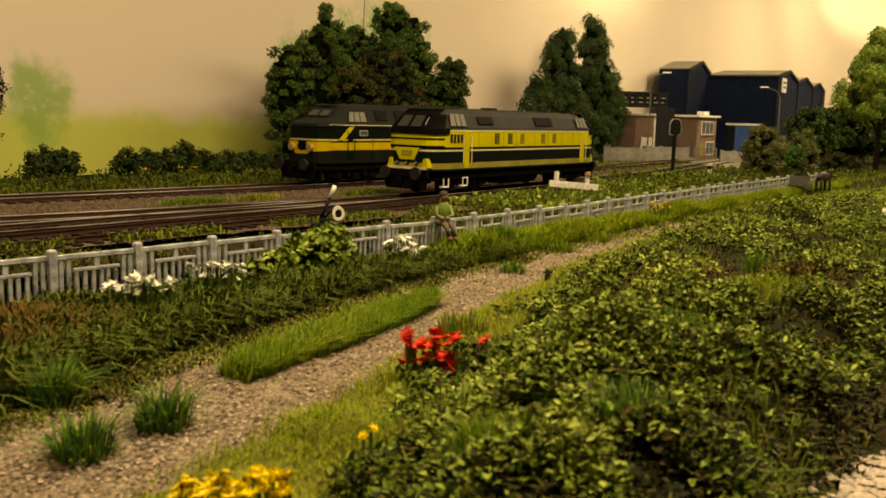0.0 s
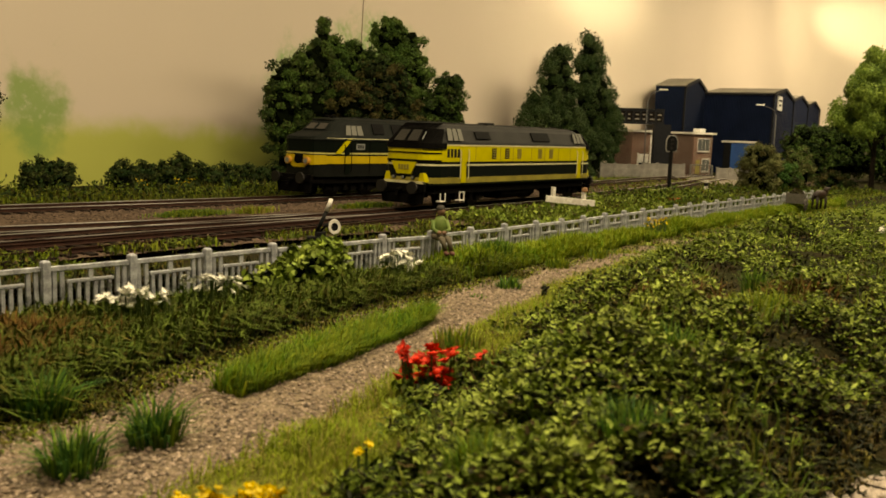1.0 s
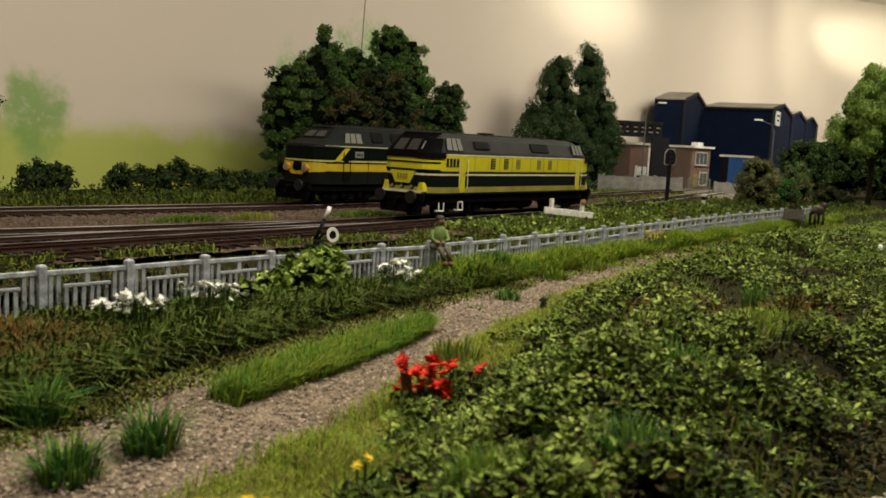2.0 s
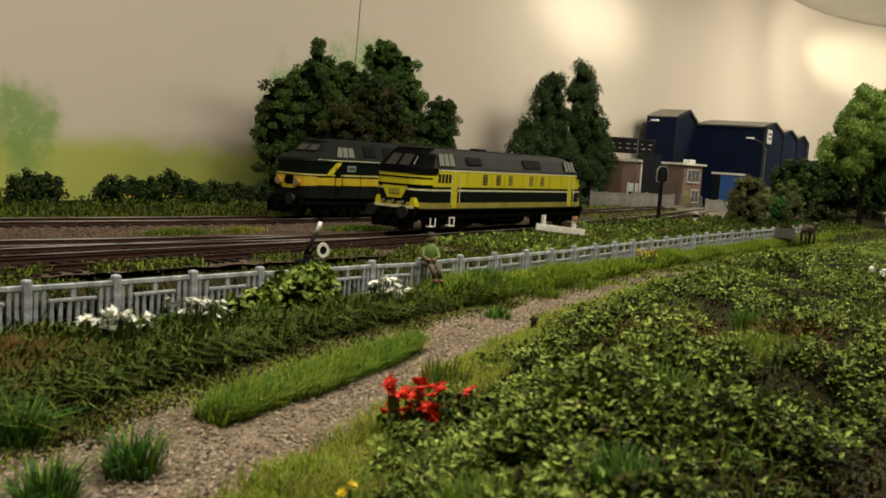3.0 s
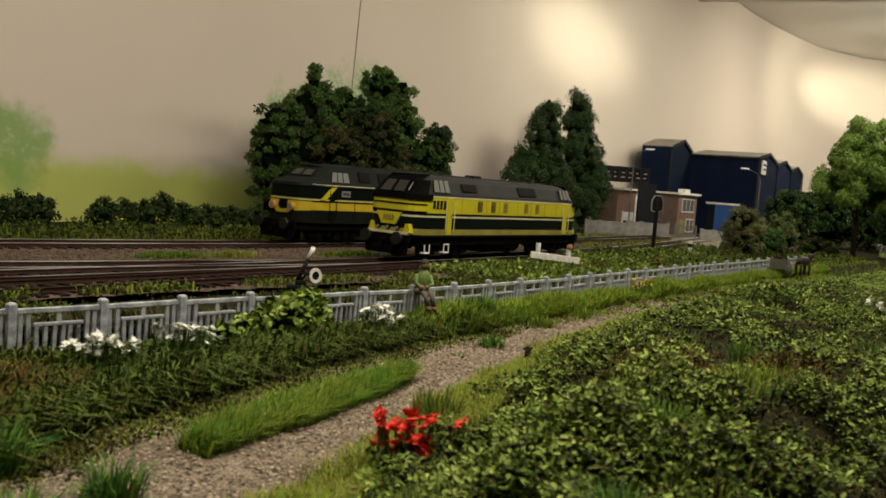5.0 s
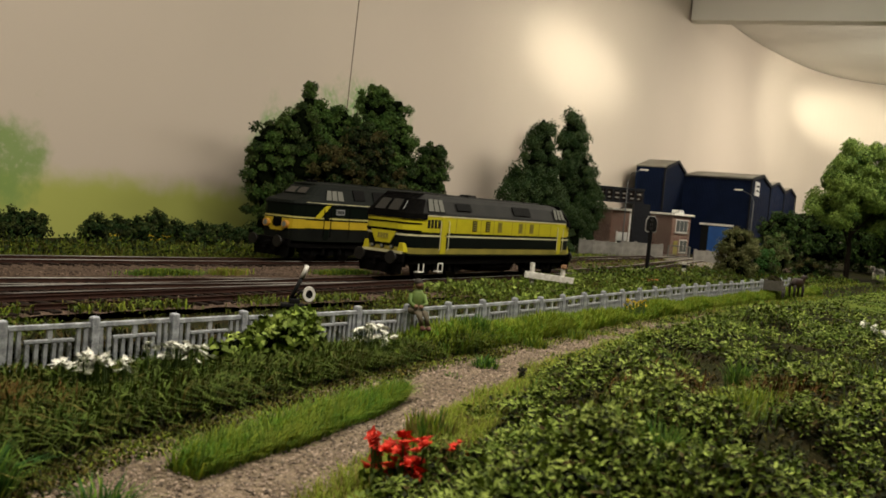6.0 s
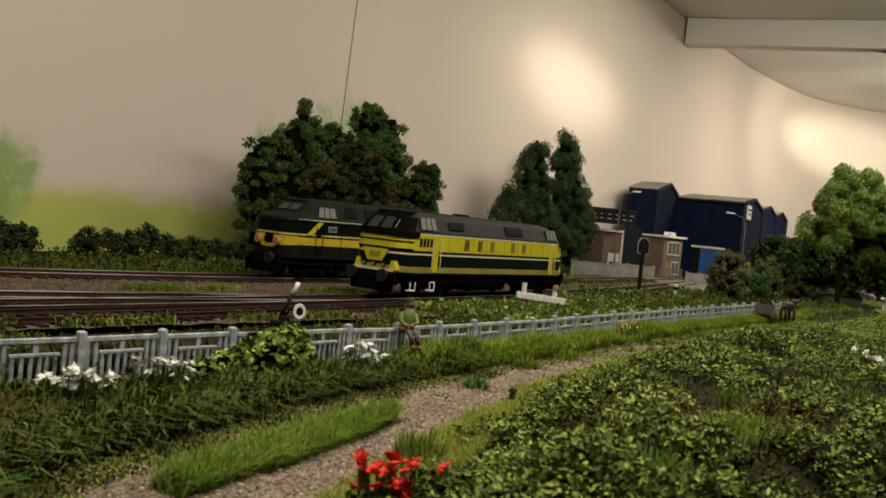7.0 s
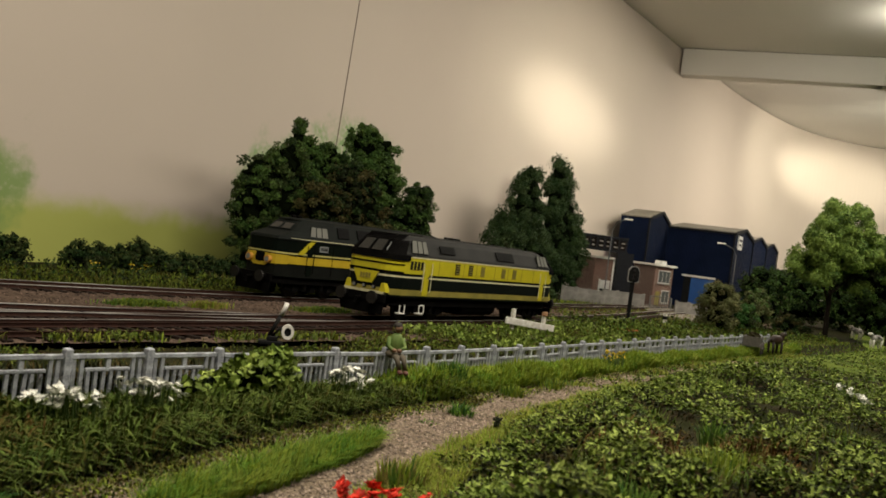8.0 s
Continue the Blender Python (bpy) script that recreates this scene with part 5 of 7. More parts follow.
def yard_wall(label, a, b, high, n):
    ob = thing("yard_wall", None, None, label, "wall", "yard walls")
    A, B = Vector(a), Vector(b)
    d = B - A
    ang = math.degrees(math.atan2(d.y, d.x))
    L = d.length / mm / n
    data = piece("panel", 0.2 * mm, -1.2 * mm, 0, (L - 0.2) * mm, 1.2 * mm, high * mm, M_STONE, 0.25 * mm)
    post = piece("post", -1.3 * mm, -1.7 * mm, 0, 1.3 * mm, 1.7 * mm, (high + 1.2) * mm, M_STONE, 0.3 * mm)
    for k in range(n):
        part("panel", data, None, ob, at=pose(A.x, A.y, 0, 0, 0, ang) @ pose(k * L * mm, 0, 0))
    for k in range(n + 1):
        part("post", post, None, ob, at=pose(A.x, A.y, 0, 0, 0, ang) @ pose(k * L * mm, 0, 0))
    return ob


yard_wall("grey concrete panel wall before the workshop", (0.945, 0.545, 0), (0.973, 0.507, 0), 17, 3)
yard_wall("pale concrete panel wall before the gantry", (0.974, 0.506, 0), (1.003, 0.470, 0), 19, 3)
yard_wall("pale concrete panel wall beside the gate", (1.000, 0.428, 0), (1.035, 0.385, 0), 17, 4)


def gate():
    ob = thing("yard_gate", None, None, "light grey tubular yard gate between the walls", "gate", at=pose(1.004, 0.462, 0, 0, 0, -58))
    m = material("gate_grey", (0.16, 0.16, 0.15), 0.5)
    fr = Geo()
    for x in (0, 24):
        fr.tube([(x * mm, 0, 0), (x * mm, 0, 19 * mm)], 0.9 * mm, 6)
    for z in (4, 19):
        fr.tube([(0, 0, z * mm), (24 * mm, 0, z * mm)], 0.7 * mm, 6)
    part("gate_frame", fr, m, ob)
    for k in range(9):
        part("bar", Geo().tube([((2.6 + k * 2.4) * mm, 0, 4 * mm), ((2.6 + k * 2.4) * mm, 0, 19 * mm)], 0.3 * mm, 5), m, ob)


gate()


def marker_post(at):
    ob = thing("marker_post", None, None, "white crossing post with a black band", "marker post", "crossing posts", at=at)
    part("post", Geo().box(-1.3 * mm, -1.3 * mm, 0, 1.3 * mm, 1.3 * mm, 13 * mm), M_WHITE, ob)
    part("band", Geo().box(-1.5 * mm, -1.5 * mm, 8 * mm, 1.5 * mm, 1.5 * mm, 11 * mm), M_BLACK, ob)


marker_post(pose(0.741, 0.327, 0.001))
g = Geo().add([(0.835, 0.338, 0.0045), (0.87, 0.325, 0.0045), (1.10, 0.455, 0.0045), (1.06, 0.50, 0.0045), (0.95, 0.44, 0.0045)], [(0, 1, 2, 3, 4)])
thing("road", g, material("pale_road", (0.20, 0.175, 0.14), 0.9, scale=60, grain=0.15, bump=0.4), "pale grey yard road before the brick office", "road", kind="structure")


def ceiling_lamp(at, r):
    ob = thing("ceiling_lamp", None, None, "round white globe lamp under the ceiling, switched on", "ceiling lamp", at=at)
    part("rose", Geo().disc((0, 0, -2 * mm), 14 * mm, 4 * mm, "z", 24), M_WHITE, ob)
    part("stem", Geo().tube([(0, 0, -3 * mm), (0, 0, -16 * mm)], 2 * mm, 8), M_WHITE, ob)
    glow = bpy.data.materials.new("lamp_glow")
    glow.use_nodes = True
    b = glow.node_tree.nodes["Principled BSDF"]
    b.inputs["Emission Color"].default_value, b.inputs["Emission Strength"].default_value = (1, 0.93, 0.8, 1), 22
    part("globe", Geo().blob((0, 0, -(14 + r) * mm), r * mm, r * mm, r * mm, 0, 1, 20, 14), glow, ob, "glowing globe", smooth=True)


ceiling_lamp(pose(1.30, 0.270, CEIL + 0.0005), 20)

# ---------------------------------------------------------------- plants
rnd = random.Random(4)


def blade(g, x, y, z, h, w, lean, turn, mat=0):
    """One tapering blade of grass, bent over by lean."""
    c, s = math.cos(turn), math.sin(turn)
    px, py = -s * w * 0.5, c * w * 0.5
    mx, my = x + c * lean * h * 0.35, y + s * lean * h * 0.35
    k = max(0.25, 1 - 0.45 * lean)
    tx, ty, tz = x + c * lean * h, y + s * lean * h, z + h * k
    mz = z + h * (0.35 + 0.3 * k)
    n = len(g.v)
    g.v += [(x - px, y - py, z), (x + px, y + py, z), (mx + px * 0.8, my + py * 0.8, mz), (mx - px * 0.8, my - py * 0.8, mz), (tx, ty, tz)]
    g.f += [(n, n + 1, n + 2, n + 3), (n + 3, n + 2, n + 4)]
    g.m += [mat, mat]


def petal(g, p, d, up, length, width, mat=0, fold=0.25):
    """One leaf: a diamond folded on its midrib, from p along d."""
    side = d.cross(up)
    if side.length < 1e-4:
        side = d.orthogonal()
    side = side.normalized() * width * 0.5
    nrm = side.cross(d).normalized() * width * fold
    a, b, c = p, p + d * length, p + d * length * 0.45
    n = len(g.v)
    g.v += [tuple(a), tuple(c + side + nrm), tuple(b), tuple(c - side + nrm)]
    g.f += [(n, n + 1, n + 2), (n, n + 2, n + 3)]
    g.m += [mat, mat]


def oval(g, p, d, up, length, width, mat=0, fold=0.15):
    """One blunt oval leaf, creased along its midrib."""
    side = d.cross(up)
    if side.length < 1e-4:
        side = d.orthogonal()
    side = side.normalized() * width * 0.5
    nrm = side.cross(d).normalized() * width * fold
    b, c1, c2 = p + d * length, p + d * length * 0.28 + nrm, p + d * length * 0.70 + nrm
    n = len(g.v)
    g.v += [tuple(p), tuple(c1 + side), tuple(c2 + side * 0.85), tuple(b), tuple(c2 - side * 0.85), tuple(c1 - side)]
    g.f += [(n, n + 1, n + 2, n + 3), (n, n + 3, n + 4, n + 5)]
    g.m += [mat, mat]


def any_way(up=0.0):
    while True:
        v = Vector((rnd.uniform(-1, 1), rnd.uniform(-1, 1), rnd.uniform(-1, 1)))
        if 0.05 < v.length < 1:
            v.normalize()
            v.z += up
            return v.normalized()


def grass(name, n, where, h0, h1, w, lean, mats, label, toward=None, kind="stuff", category="grass", z0=height):
    """A field of blades; where() gives x, y, or None to skip."""
    g = Geo()
    for _ in range(n):
        p = where()
        if p is None:
            continue
        x, y = p[0], p[1]
        k = p[2] if len(p) > 2 else 1.0
        turn = rnd.uniform(0, 6.283) if toward is None or rnd.random() < 0.35 else toward + rnd.gauss(0, 0.6)
        blade(g, x, y, z0(x, y) - 0.0004, rnd.uniform(h0, h1) * k, w * rnd.uniform(0.7, 1.3), lean * rnd.uniform(0.2, 1.5), turn, rnd.randrange(len(mats)))
    return thing(name, g, mats, label, category, kind=kind)


def path_top(x, y):
    """The surface of the path."""
    return max(height(x, y), 0.0007 + max(height(x, y) * 0.6, 0) + 0.0009 * wave(x, y, 0.02, 6))


def near_x(a, b, power=1.6):
    """More plants close to the viewer."""
    return a + (b - a) * rnd.random() ** power


G_DARK = leaf("verge_grass_dark", (0.058, 0.092, 0.014), (0.095, 0.125, 0.024), 0.7, 0.45)
G_VERGE = leaf("verge_grass_olive", (0.050, 0.084, 0.013), (0.080, 0.115, 0.020), 0.7, 0.5)
G_BROWN = leaf("verge_grass_dry", (0.11, 0.085, 0.02), (0.055, 0.07, 0.014), 0.8, 0.4)
G_MID = leaf("grass_mid", (0.075, 0.15, 0.025), (0.12, 0.18, 0.035), 0.65, 0.4, 0.35)
G_BRIGHT = leaf("grass_bright", (0.115, 0.25, 0.03), (0.19, 0.28, 0.042), 0.6, 0.35, 0.35)
G_LIME = leaf("grass_lime", (0.195, 0.272, 0.026), (0.25, 0.295, 0.038), 0.65, 0.3, 0.35)
G_STRAW = leaf("grass_straw", (0.28, 0.23, 0.07), (0.20, 0.19, 0.05), 0.8, 0.3, 0.35)
G_MEADOW = leaf("grass_meadow", (0.125, 0.165, 0.022), (0.175, 0.20, 0.035), 0.65, 0.35, 0.35)
G_BLUE = leaf("grass_blue_green", (0.032, 0.098, 0.022), (0.055, 0.13, 0.03), 0.6, 0.4, 0.35)
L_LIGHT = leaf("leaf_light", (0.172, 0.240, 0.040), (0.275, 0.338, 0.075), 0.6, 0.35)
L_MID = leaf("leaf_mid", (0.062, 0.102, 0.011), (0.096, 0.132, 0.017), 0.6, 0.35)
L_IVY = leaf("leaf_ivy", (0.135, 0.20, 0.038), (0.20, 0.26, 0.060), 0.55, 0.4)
# near-black leaf: shade in bed, verge and fence plants, dark tone elsewhere
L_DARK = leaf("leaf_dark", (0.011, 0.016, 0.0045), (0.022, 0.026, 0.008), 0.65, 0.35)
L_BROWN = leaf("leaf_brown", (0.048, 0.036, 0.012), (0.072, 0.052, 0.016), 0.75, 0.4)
L_TREE = leaf("tree_leaf_green", (0.044, 0.094, 0.019), (0.072, 0.117, 0.026), 0.7, 0.45)
L_TREE_Y = leaf("tree_leaf_grey_green", (0.030, 0.058, 0.020), (0.050, 0.075, 0.026), 0.7, 0.4)
L_TREE_D = leaf("tree_leaf_dark", (0.014, 0.034, 0.009), (0.026, 0.047, 0.012), 0.7, 0.4)
L_TREE_B = leaf("tree_leaf_brown", (0.080, 0.062, 0.022), (0.055, 0.056, 0.018), 0.7, 0.3)
L_OLIVE_D = leaf("bush_leaf_dark_olive", (0.050, 0.066, 0.018), (0.034, 0.048, 0.014), 0.7, 0.3)
L_OLIVE = leaf("bush_leaf_olive", (0.125, 0.125, 0.05), (0.085, 0.10, 0.034), 0.7, 0.25)
L_TREE_L = leaf("tree_leaf_light", (0.150, 0.215, 0.038), (0.09, 0.15, 0.028), 0.65, 0.35)
# near-black core colour, in place of the shade inside a crown
L_SHADE_CORE = material("crown_shade_core", (0.004, 0.006, 0.0025), 1.0, spec=0.0, bump=0)
M_BARK = material("dark_bark", (0.022, 0.017, 0.013), 0.9, spec=0.1, scale=250, grain=0.4, bump=0.8, fine=1600)
M_STEM = material("green_stem", (0.07, 0.12, 0.025), 0.7)


# verge: long drooping dark grass between fence and path
def verge():
    x = near_x(0.03, 0.30, 1.2)
    a, b = path_far(x) + 0.003, fence_line(x) - 0.001
    y = a + (b - a) * rnd.random()
    if x > 0.225 and rnd.random() < (x - 0.225) / 0.05:
        return None
    k = (y - a) / (b - a)
    return x, y, (1.45 - 0.75 * k) * (0.85 + 0.5 * wave(x, y, 0.02, 7))


grass("verge_grass", 17000, verge, 0.0032, 0.0072, 0.00048, 1.0, [G_DARK, G_VERGE, G_DARK, G_BROWN, G_VERGE], "long drooping dark green grass along the fence", toward=-1.2)
grass("verge_fringe", 14000, lambda: (lambda x: (x, path_far(x) + rnd.uniform(-0.0085, 0.004) * rnd.random() ** 0.5, 1))(near_x(0.04, 0.5, 1.3)), 0.0006, 0.0020, 0.0005, 1.2, [G_BROWN, G_DARK, G_BROWN, G_LIME, L_BROWN], "low dry weeds along the edge of the path", z0=path_top)
# near-black stalks paint the shadow line under the overhanging verge grass
grass("verge_foot_shade", 3600, lambda: (lambda x: (x, path_far(x) + rnd.uniform(0.0015, 0.0052), 1))(near_x(0.04, 0.34, 1.3)), 0.0012, 0.0036, 0.0006, 0.9, [L_DARK, G_DARK, L_BROWN, L_DARK], "tangled brown and dark stalks, near-black ones for shade at the verge foot")


def light_verge():
    x = near_x(0.225, 0.75, 1.2)
    a, b = path_far(x) + 0.002, fence_line(x) - 0.001
    if x < 0.27 and rnd.random() < (0.27 - x) / 0.05:
        return None
    return x, a + (b - a) * rnd.random(), 0.8 + 0.4 * wave(x, 0.2, 0.03, 3)


grass("light_verge_grass", 34000, light_verge, 0.0045, 0.0100, 0.00055, 0.6, [G_LIME, G_LIME, G_BRIGHT, G_LIME], "fresh yellow-green grass along the far fence")


# the far path is half overgrown
def path_patch():
    x = near_x(0.27, 0.72, 0.9)
    y = path_near(x) - 0.002 + (path_far(x) - path_near(x) + 0.003) * rnd.random()
    grow = step(0.3, 0.6, x) * 0.35 + 1.4 * wave(x, y, 0.022, 51) + 0.02
    return (x, y, 0.6 + 0.5 * grow) if rnd.random() < grow else None


grass("path_weeds", 12000, path_patch, 0.0012, 0.0036, 0.0005, 0.8, [G_LIME, G_LIME, G_MID, G_STRAW], "low yellow-green grass creeping over the far path", z0=path_top)


# grass strip growing along the middle of the path
def strip():
    t = rnd.random() ** 0.9
    x = 0.1085 + 0.074 * t
    mid = 0.1335 + (0.1515 - 0.1335) * t
    half = 0.0056 * math.sin(math.pi * min(1, 0.14 + t * 0.84)) ** 0.6
    y = mid + rnd.uniform(-half, half)
    return x - 0.15 * (y - mid), y, 0.85 + 0.3 * rnd.random()


grass("strip_grass", 10000, strip, 0.0034, 0.0074, 0.00028, 0.6, [G_BRIGHT, G_BRIGHT, G_LIME, G_LIME, G_MID], "bright green upright grass on the crown of the path", toward=-0.6)
grass("strip_foot", 6000, strip, 0.0008, 0.0024, 0.00034, 0.9, [G_LIME, G_STRAW, G_LIME], "short yellow grass at the foot of the strip")


# yellow-green grass between path and bed
def near_grass():
    x = near_x(0.045, 0.36, 1.3)
    a, b = bush_edge(x) - 0.004, path_near(x) - 0.0005
    y = a + (b - a) * rnd.random()
    if y > b - 0.008 and rnd.random() < 0.6 * (y - b + 0.008) / 0.008:
        return None
    return x, y, 0.75 + 0.5 * wave(x, y, 0.015, 3)


grass("near_grass", 34000, near_grass, 0.0022, 0.0062, 0.00022, 0.8, [G_LIME, G_LIME, G_LIME, G_MEADOW, G_STRAW], "soft yellow-green grass between the path and the bed", toward=0.6)


# low leafy plants of the bed, in mounds with hollows painted dark between
def lush(x, y):
    return wave(x, y, 0.021, 11) + 0.55 * wave(x, y, 0.0085, 12)


def leaf_bed(name, n, x0, x1, power, size, label):
    g = Geo()
    for _ in range(n):
        x = near_x(x0, x1, power)
        a, b = bush_right(x) + 0.002, bush_edge(x) + 0.003
        y = a + (b - a) * rnd.random()
        thick = lush(x, y)
        if thick < -0.16 or (y > b - 0.008 and rnd.random() < 0.45) or (y < a + 0.004 and rnd.random() < 0.5):
            continue
        if thick < -0.04 and rnd.random() < 0.45:
            continue
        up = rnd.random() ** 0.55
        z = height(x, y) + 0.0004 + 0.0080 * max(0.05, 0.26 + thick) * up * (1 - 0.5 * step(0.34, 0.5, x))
        # lit picks pale leaves for tops in the light, fewer far off
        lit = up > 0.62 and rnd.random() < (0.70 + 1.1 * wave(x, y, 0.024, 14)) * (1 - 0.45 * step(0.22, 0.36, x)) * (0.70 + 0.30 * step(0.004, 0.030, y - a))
        for _k in range(rnd.choice((3, 4, 4, 5))):
            d = any_way()
            d.z = 0.45 * d.z + 0.12
            d.normalize()
            s = size * rnd.uniform(0.65, 1.3)
            p = Vector((x, y, z)) + d * s * 0.2 + Vector((rnd.gauss(0, size * 0.45), rnd.gauss(0, size * 0.45), rnd.gauss(0, size * 0.15)))
            # pale, mid and near-black leaves stand for light and shade by depth
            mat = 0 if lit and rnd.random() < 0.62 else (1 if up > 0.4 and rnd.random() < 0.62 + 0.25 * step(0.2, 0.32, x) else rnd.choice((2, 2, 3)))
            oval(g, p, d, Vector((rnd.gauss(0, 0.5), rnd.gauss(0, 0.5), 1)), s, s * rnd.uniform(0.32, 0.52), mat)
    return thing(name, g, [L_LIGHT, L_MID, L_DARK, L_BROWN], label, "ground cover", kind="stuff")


leaf_bed("leafy_ground_cover", 54000, 0.065, 0.42, 1.7, 0.00124, "low leafy ground cover, leaf colours painted as lit tops over shade")
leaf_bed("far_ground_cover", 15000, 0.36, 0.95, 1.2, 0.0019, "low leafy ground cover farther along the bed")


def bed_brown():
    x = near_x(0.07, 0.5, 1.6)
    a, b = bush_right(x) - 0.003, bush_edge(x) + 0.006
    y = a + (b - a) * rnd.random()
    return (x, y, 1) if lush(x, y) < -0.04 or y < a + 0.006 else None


def bed_rim():
    x = near_x(0.08, 0.24, 1.2)
    return x, bush_right(x) + rnd.uniform(-0.002, 0.008), 1


# dry brown blades, plus near-black ones that paint shade into the hollows
grass("brown_shade_undergrowth", 24000, bed_brown, 0.001, 0.0030, 0.0005, 1.0, [L_DARK, G_BROWN, L_BROWN, L_DARK, L_DARK], "dry brown undergrowth with near-black blades for shade between the leaves of the bed")
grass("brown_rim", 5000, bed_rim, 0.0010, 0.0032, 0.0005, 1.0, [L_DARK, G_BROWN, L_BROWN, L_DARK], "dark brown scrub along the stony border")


def bed_lawn():
    x = near_x(0.08, 0.55, 1.3)
    a, b = bush_right(x), bush_edge(x)
    y = a + (b - a) * rnd.random()
    return (x, y, 1) if wave(x, y, 0.030, 61) > 0.26 - 0.14 * step(0.18, 0.3, x) else None


grass("bed_grass", 18000, bed_lawn, 0.0030, 0.0075, 0.00034, 0.7, [G_MEADOW, G_MID, G_DARK, G_BROWN], "soft patches of grass growing through the leafy bed")

M_RUSTY = leaf("rust_brown_scatter", (0.115, 0.060, 0.016), (0.075, 0.042, 0.012), 0.8, 0.3)


def dry_patch(x0, y0, sx, sy, n, turn, label):
    """A patch of dry rust-brown stalks."""
    c, s = math.cos(turn), math.sin(turn)

    def where():
        u, v = rnd.gauss(0, sx), rnd.gauss(0, sy)
        return x0 + c * u - s * v, y0 + s * u + c * v, 1
    return grass("dry_patch", n, where, 0.003, 0.0075, 0.0004, 0.9, [M_RUSTY, M_RUSTY, G_BROWN], label)


dry_patch(0.096, 0.178, 0.006, 0.004, 1300, -0.6, "rust-brown dry weeds in the verge")
dry_patch(0.084, 0.168, 0.007, 0.005, 600, -0.6, "rust-brown dry weeds in the verge")
dry_patch(0.1935, 0.0910, 0.007, 0.004, 900, 0.3, "rust-brown dry weeds in the leafy bed")
dry_patch(0.2180, 0.0756, 0.008, 0.004, 900, 0.3, "rust-brown dry weeds in the leafy bed")

# ---------------------------------------------------------------- trees and shrubs
def crown(g, lobes, n, size, mats, inner=3, seed=1.0, clump=0.0065, droop=0.25, open_=0.0):
    """Small leaves on round clumps that cover the lobes, each clump of its own tone, with gaps between them over a
    near-black core that stands for shade.
    """
    rng = np.random.default_rng(int(abs(seed) * 1000) + 7)
    area_all = sum(rx * rz for _, _, _, rx, ry, rz in lobes)
    for i, (cx, cy, cz, rx, ry, rz) in enumerate(lobes):
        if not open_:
            # this blob paints the shade seen through gaps between the clumps
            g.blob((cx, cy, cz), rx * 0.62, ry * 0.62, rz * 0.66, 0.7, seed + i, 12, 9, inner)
        k = max(8, int(2.6 * (rx * rz + ry * rz + rx * ry) / (clump * clump) * 0.55 * (1 - 0.45 * open_)))
        d = rng.normal(size=(k, 3))
        d[:, 2] += 0.15
        d /= np.linalg.norm(d, axis=1)[:, None]
        far = rng.uniform(0.66, 1.02, (k, 1))
        centre = np.array([cx, cy, cz]) + d * far * np.array([rx, ry, rz])
        radius = clump * rng.uniform(0.55, 1.25, k)
        tone = rng.random(k)
        m = max(40, int(n * 7.0 * rx * rz / area_all))
        j = rng.integers(0, k, m)
        e = rng.normal(size=(m, 3))
        e[:, 2] += 0.35
        e /= np.linalg.norm(e, axis=1)[:, None]
        p = centre[j] + e * (radius[j] * rng.uniform(0.55, 1.05, m))[:, None] * np.array([1.0, 1.0, 0.72])
        p[:, 2] -= droop * np.linalg.norm((p - centre[j])[:, :2], axis=1)
        up = e + rng.normal(size=(m, 3)) * 0.45
        way_ = np.cross(up, rng.normal(size=(m, 3)))
        way_ /= np.linalg.norm(way_, axis=1)[:, None] + 1e-9
        side = np.cross(way_, up)
        side /= np.linalg.norm(side, axis=1)[:, None] + 1e-9
        s = size * 0.62 * rng.uniform(0.6, 1.4, (m, 1))
        pick = 0.7 * tone[j] + 0.3 * rng.random(m)
        mat = np.where(pick > 0.5, 0, np.where(pick > 0.26, 1, 2))
        keep = p[:, 2] > 0.001
        quad = np.stack([p, p + way_ * s * 0.5 + side * s * 0.36, p + way_ * s, p + way_ * s * 0.5 - side * s * 0.36], 1)[keep]
        n0 = len(g.v)
        g.v.extend(map(tuple, quad.reshape(-1, 3).tolist()))
        g.f.extend([(n0 + 4 * q, n0 + 4 * q + 1, n0 + 4 * q + 2, n0 + 4 * q + 3) for q in range(len(quad))])
        g.m.extend(np.minimum(mat[keep], len(mats) - 1).tolist())


def tree(name, label, x, y, high, lobes, n, size, mats, trunk=2.2, category="tree", group="", limbs=6, z=0.0, wide=1.0, clump=0.0052, droop=0.25, open_=0.0):
    """A tapered trunk with limbs and a leafy crown; lobes in millimetres."""
    ob = thing(name, None, None, label, category, group, at=pose(x, y, z))
    t = Geo()
    top = high * 0.8
    t.tube([(0, 0, 0), (0.4 * mm, 0.2 * mm, top * 0.35 * mm), (-0.6 * mm, 0.3 * mm, top * 0.7 * mm), (0.2 * mm, 0, top * mm)], trunk * mm, 8, 0, trunk * 0.25 * mm)
    for k in range(limbs):
        lo = lobes[k % len(lobes)]
        z0 = top * (0.25 + 0.5 * k / limbs)
        t.tube([(0, 0, z0 * mm), (lo[0] * 0.5 * mm, lo[1] * 0.5 * mm, (z0 + (lo[2] - z0) * 0.6) * mm), (lo[0] * mm, lo[1] * mm, lo[2] * mm)], trunk * 0.42 * mm, 6, 0, trunk * 0.12 * mm)
    part("trunk", t, M_BARK, ob)
    g = Geo()
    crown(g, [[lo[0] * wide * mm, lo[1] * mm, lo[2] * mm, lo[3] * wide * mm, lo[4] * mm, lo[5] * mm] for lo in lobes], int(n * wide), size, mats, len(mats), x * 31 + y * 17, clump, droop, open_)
    part("crown", g, list(mats) + [L_SHADE_CORE], ob)
    return ob


WOOD = "trees behind the green engine"
T1 = (L_TREE, L_OLIVE_D, L_TREE_D)
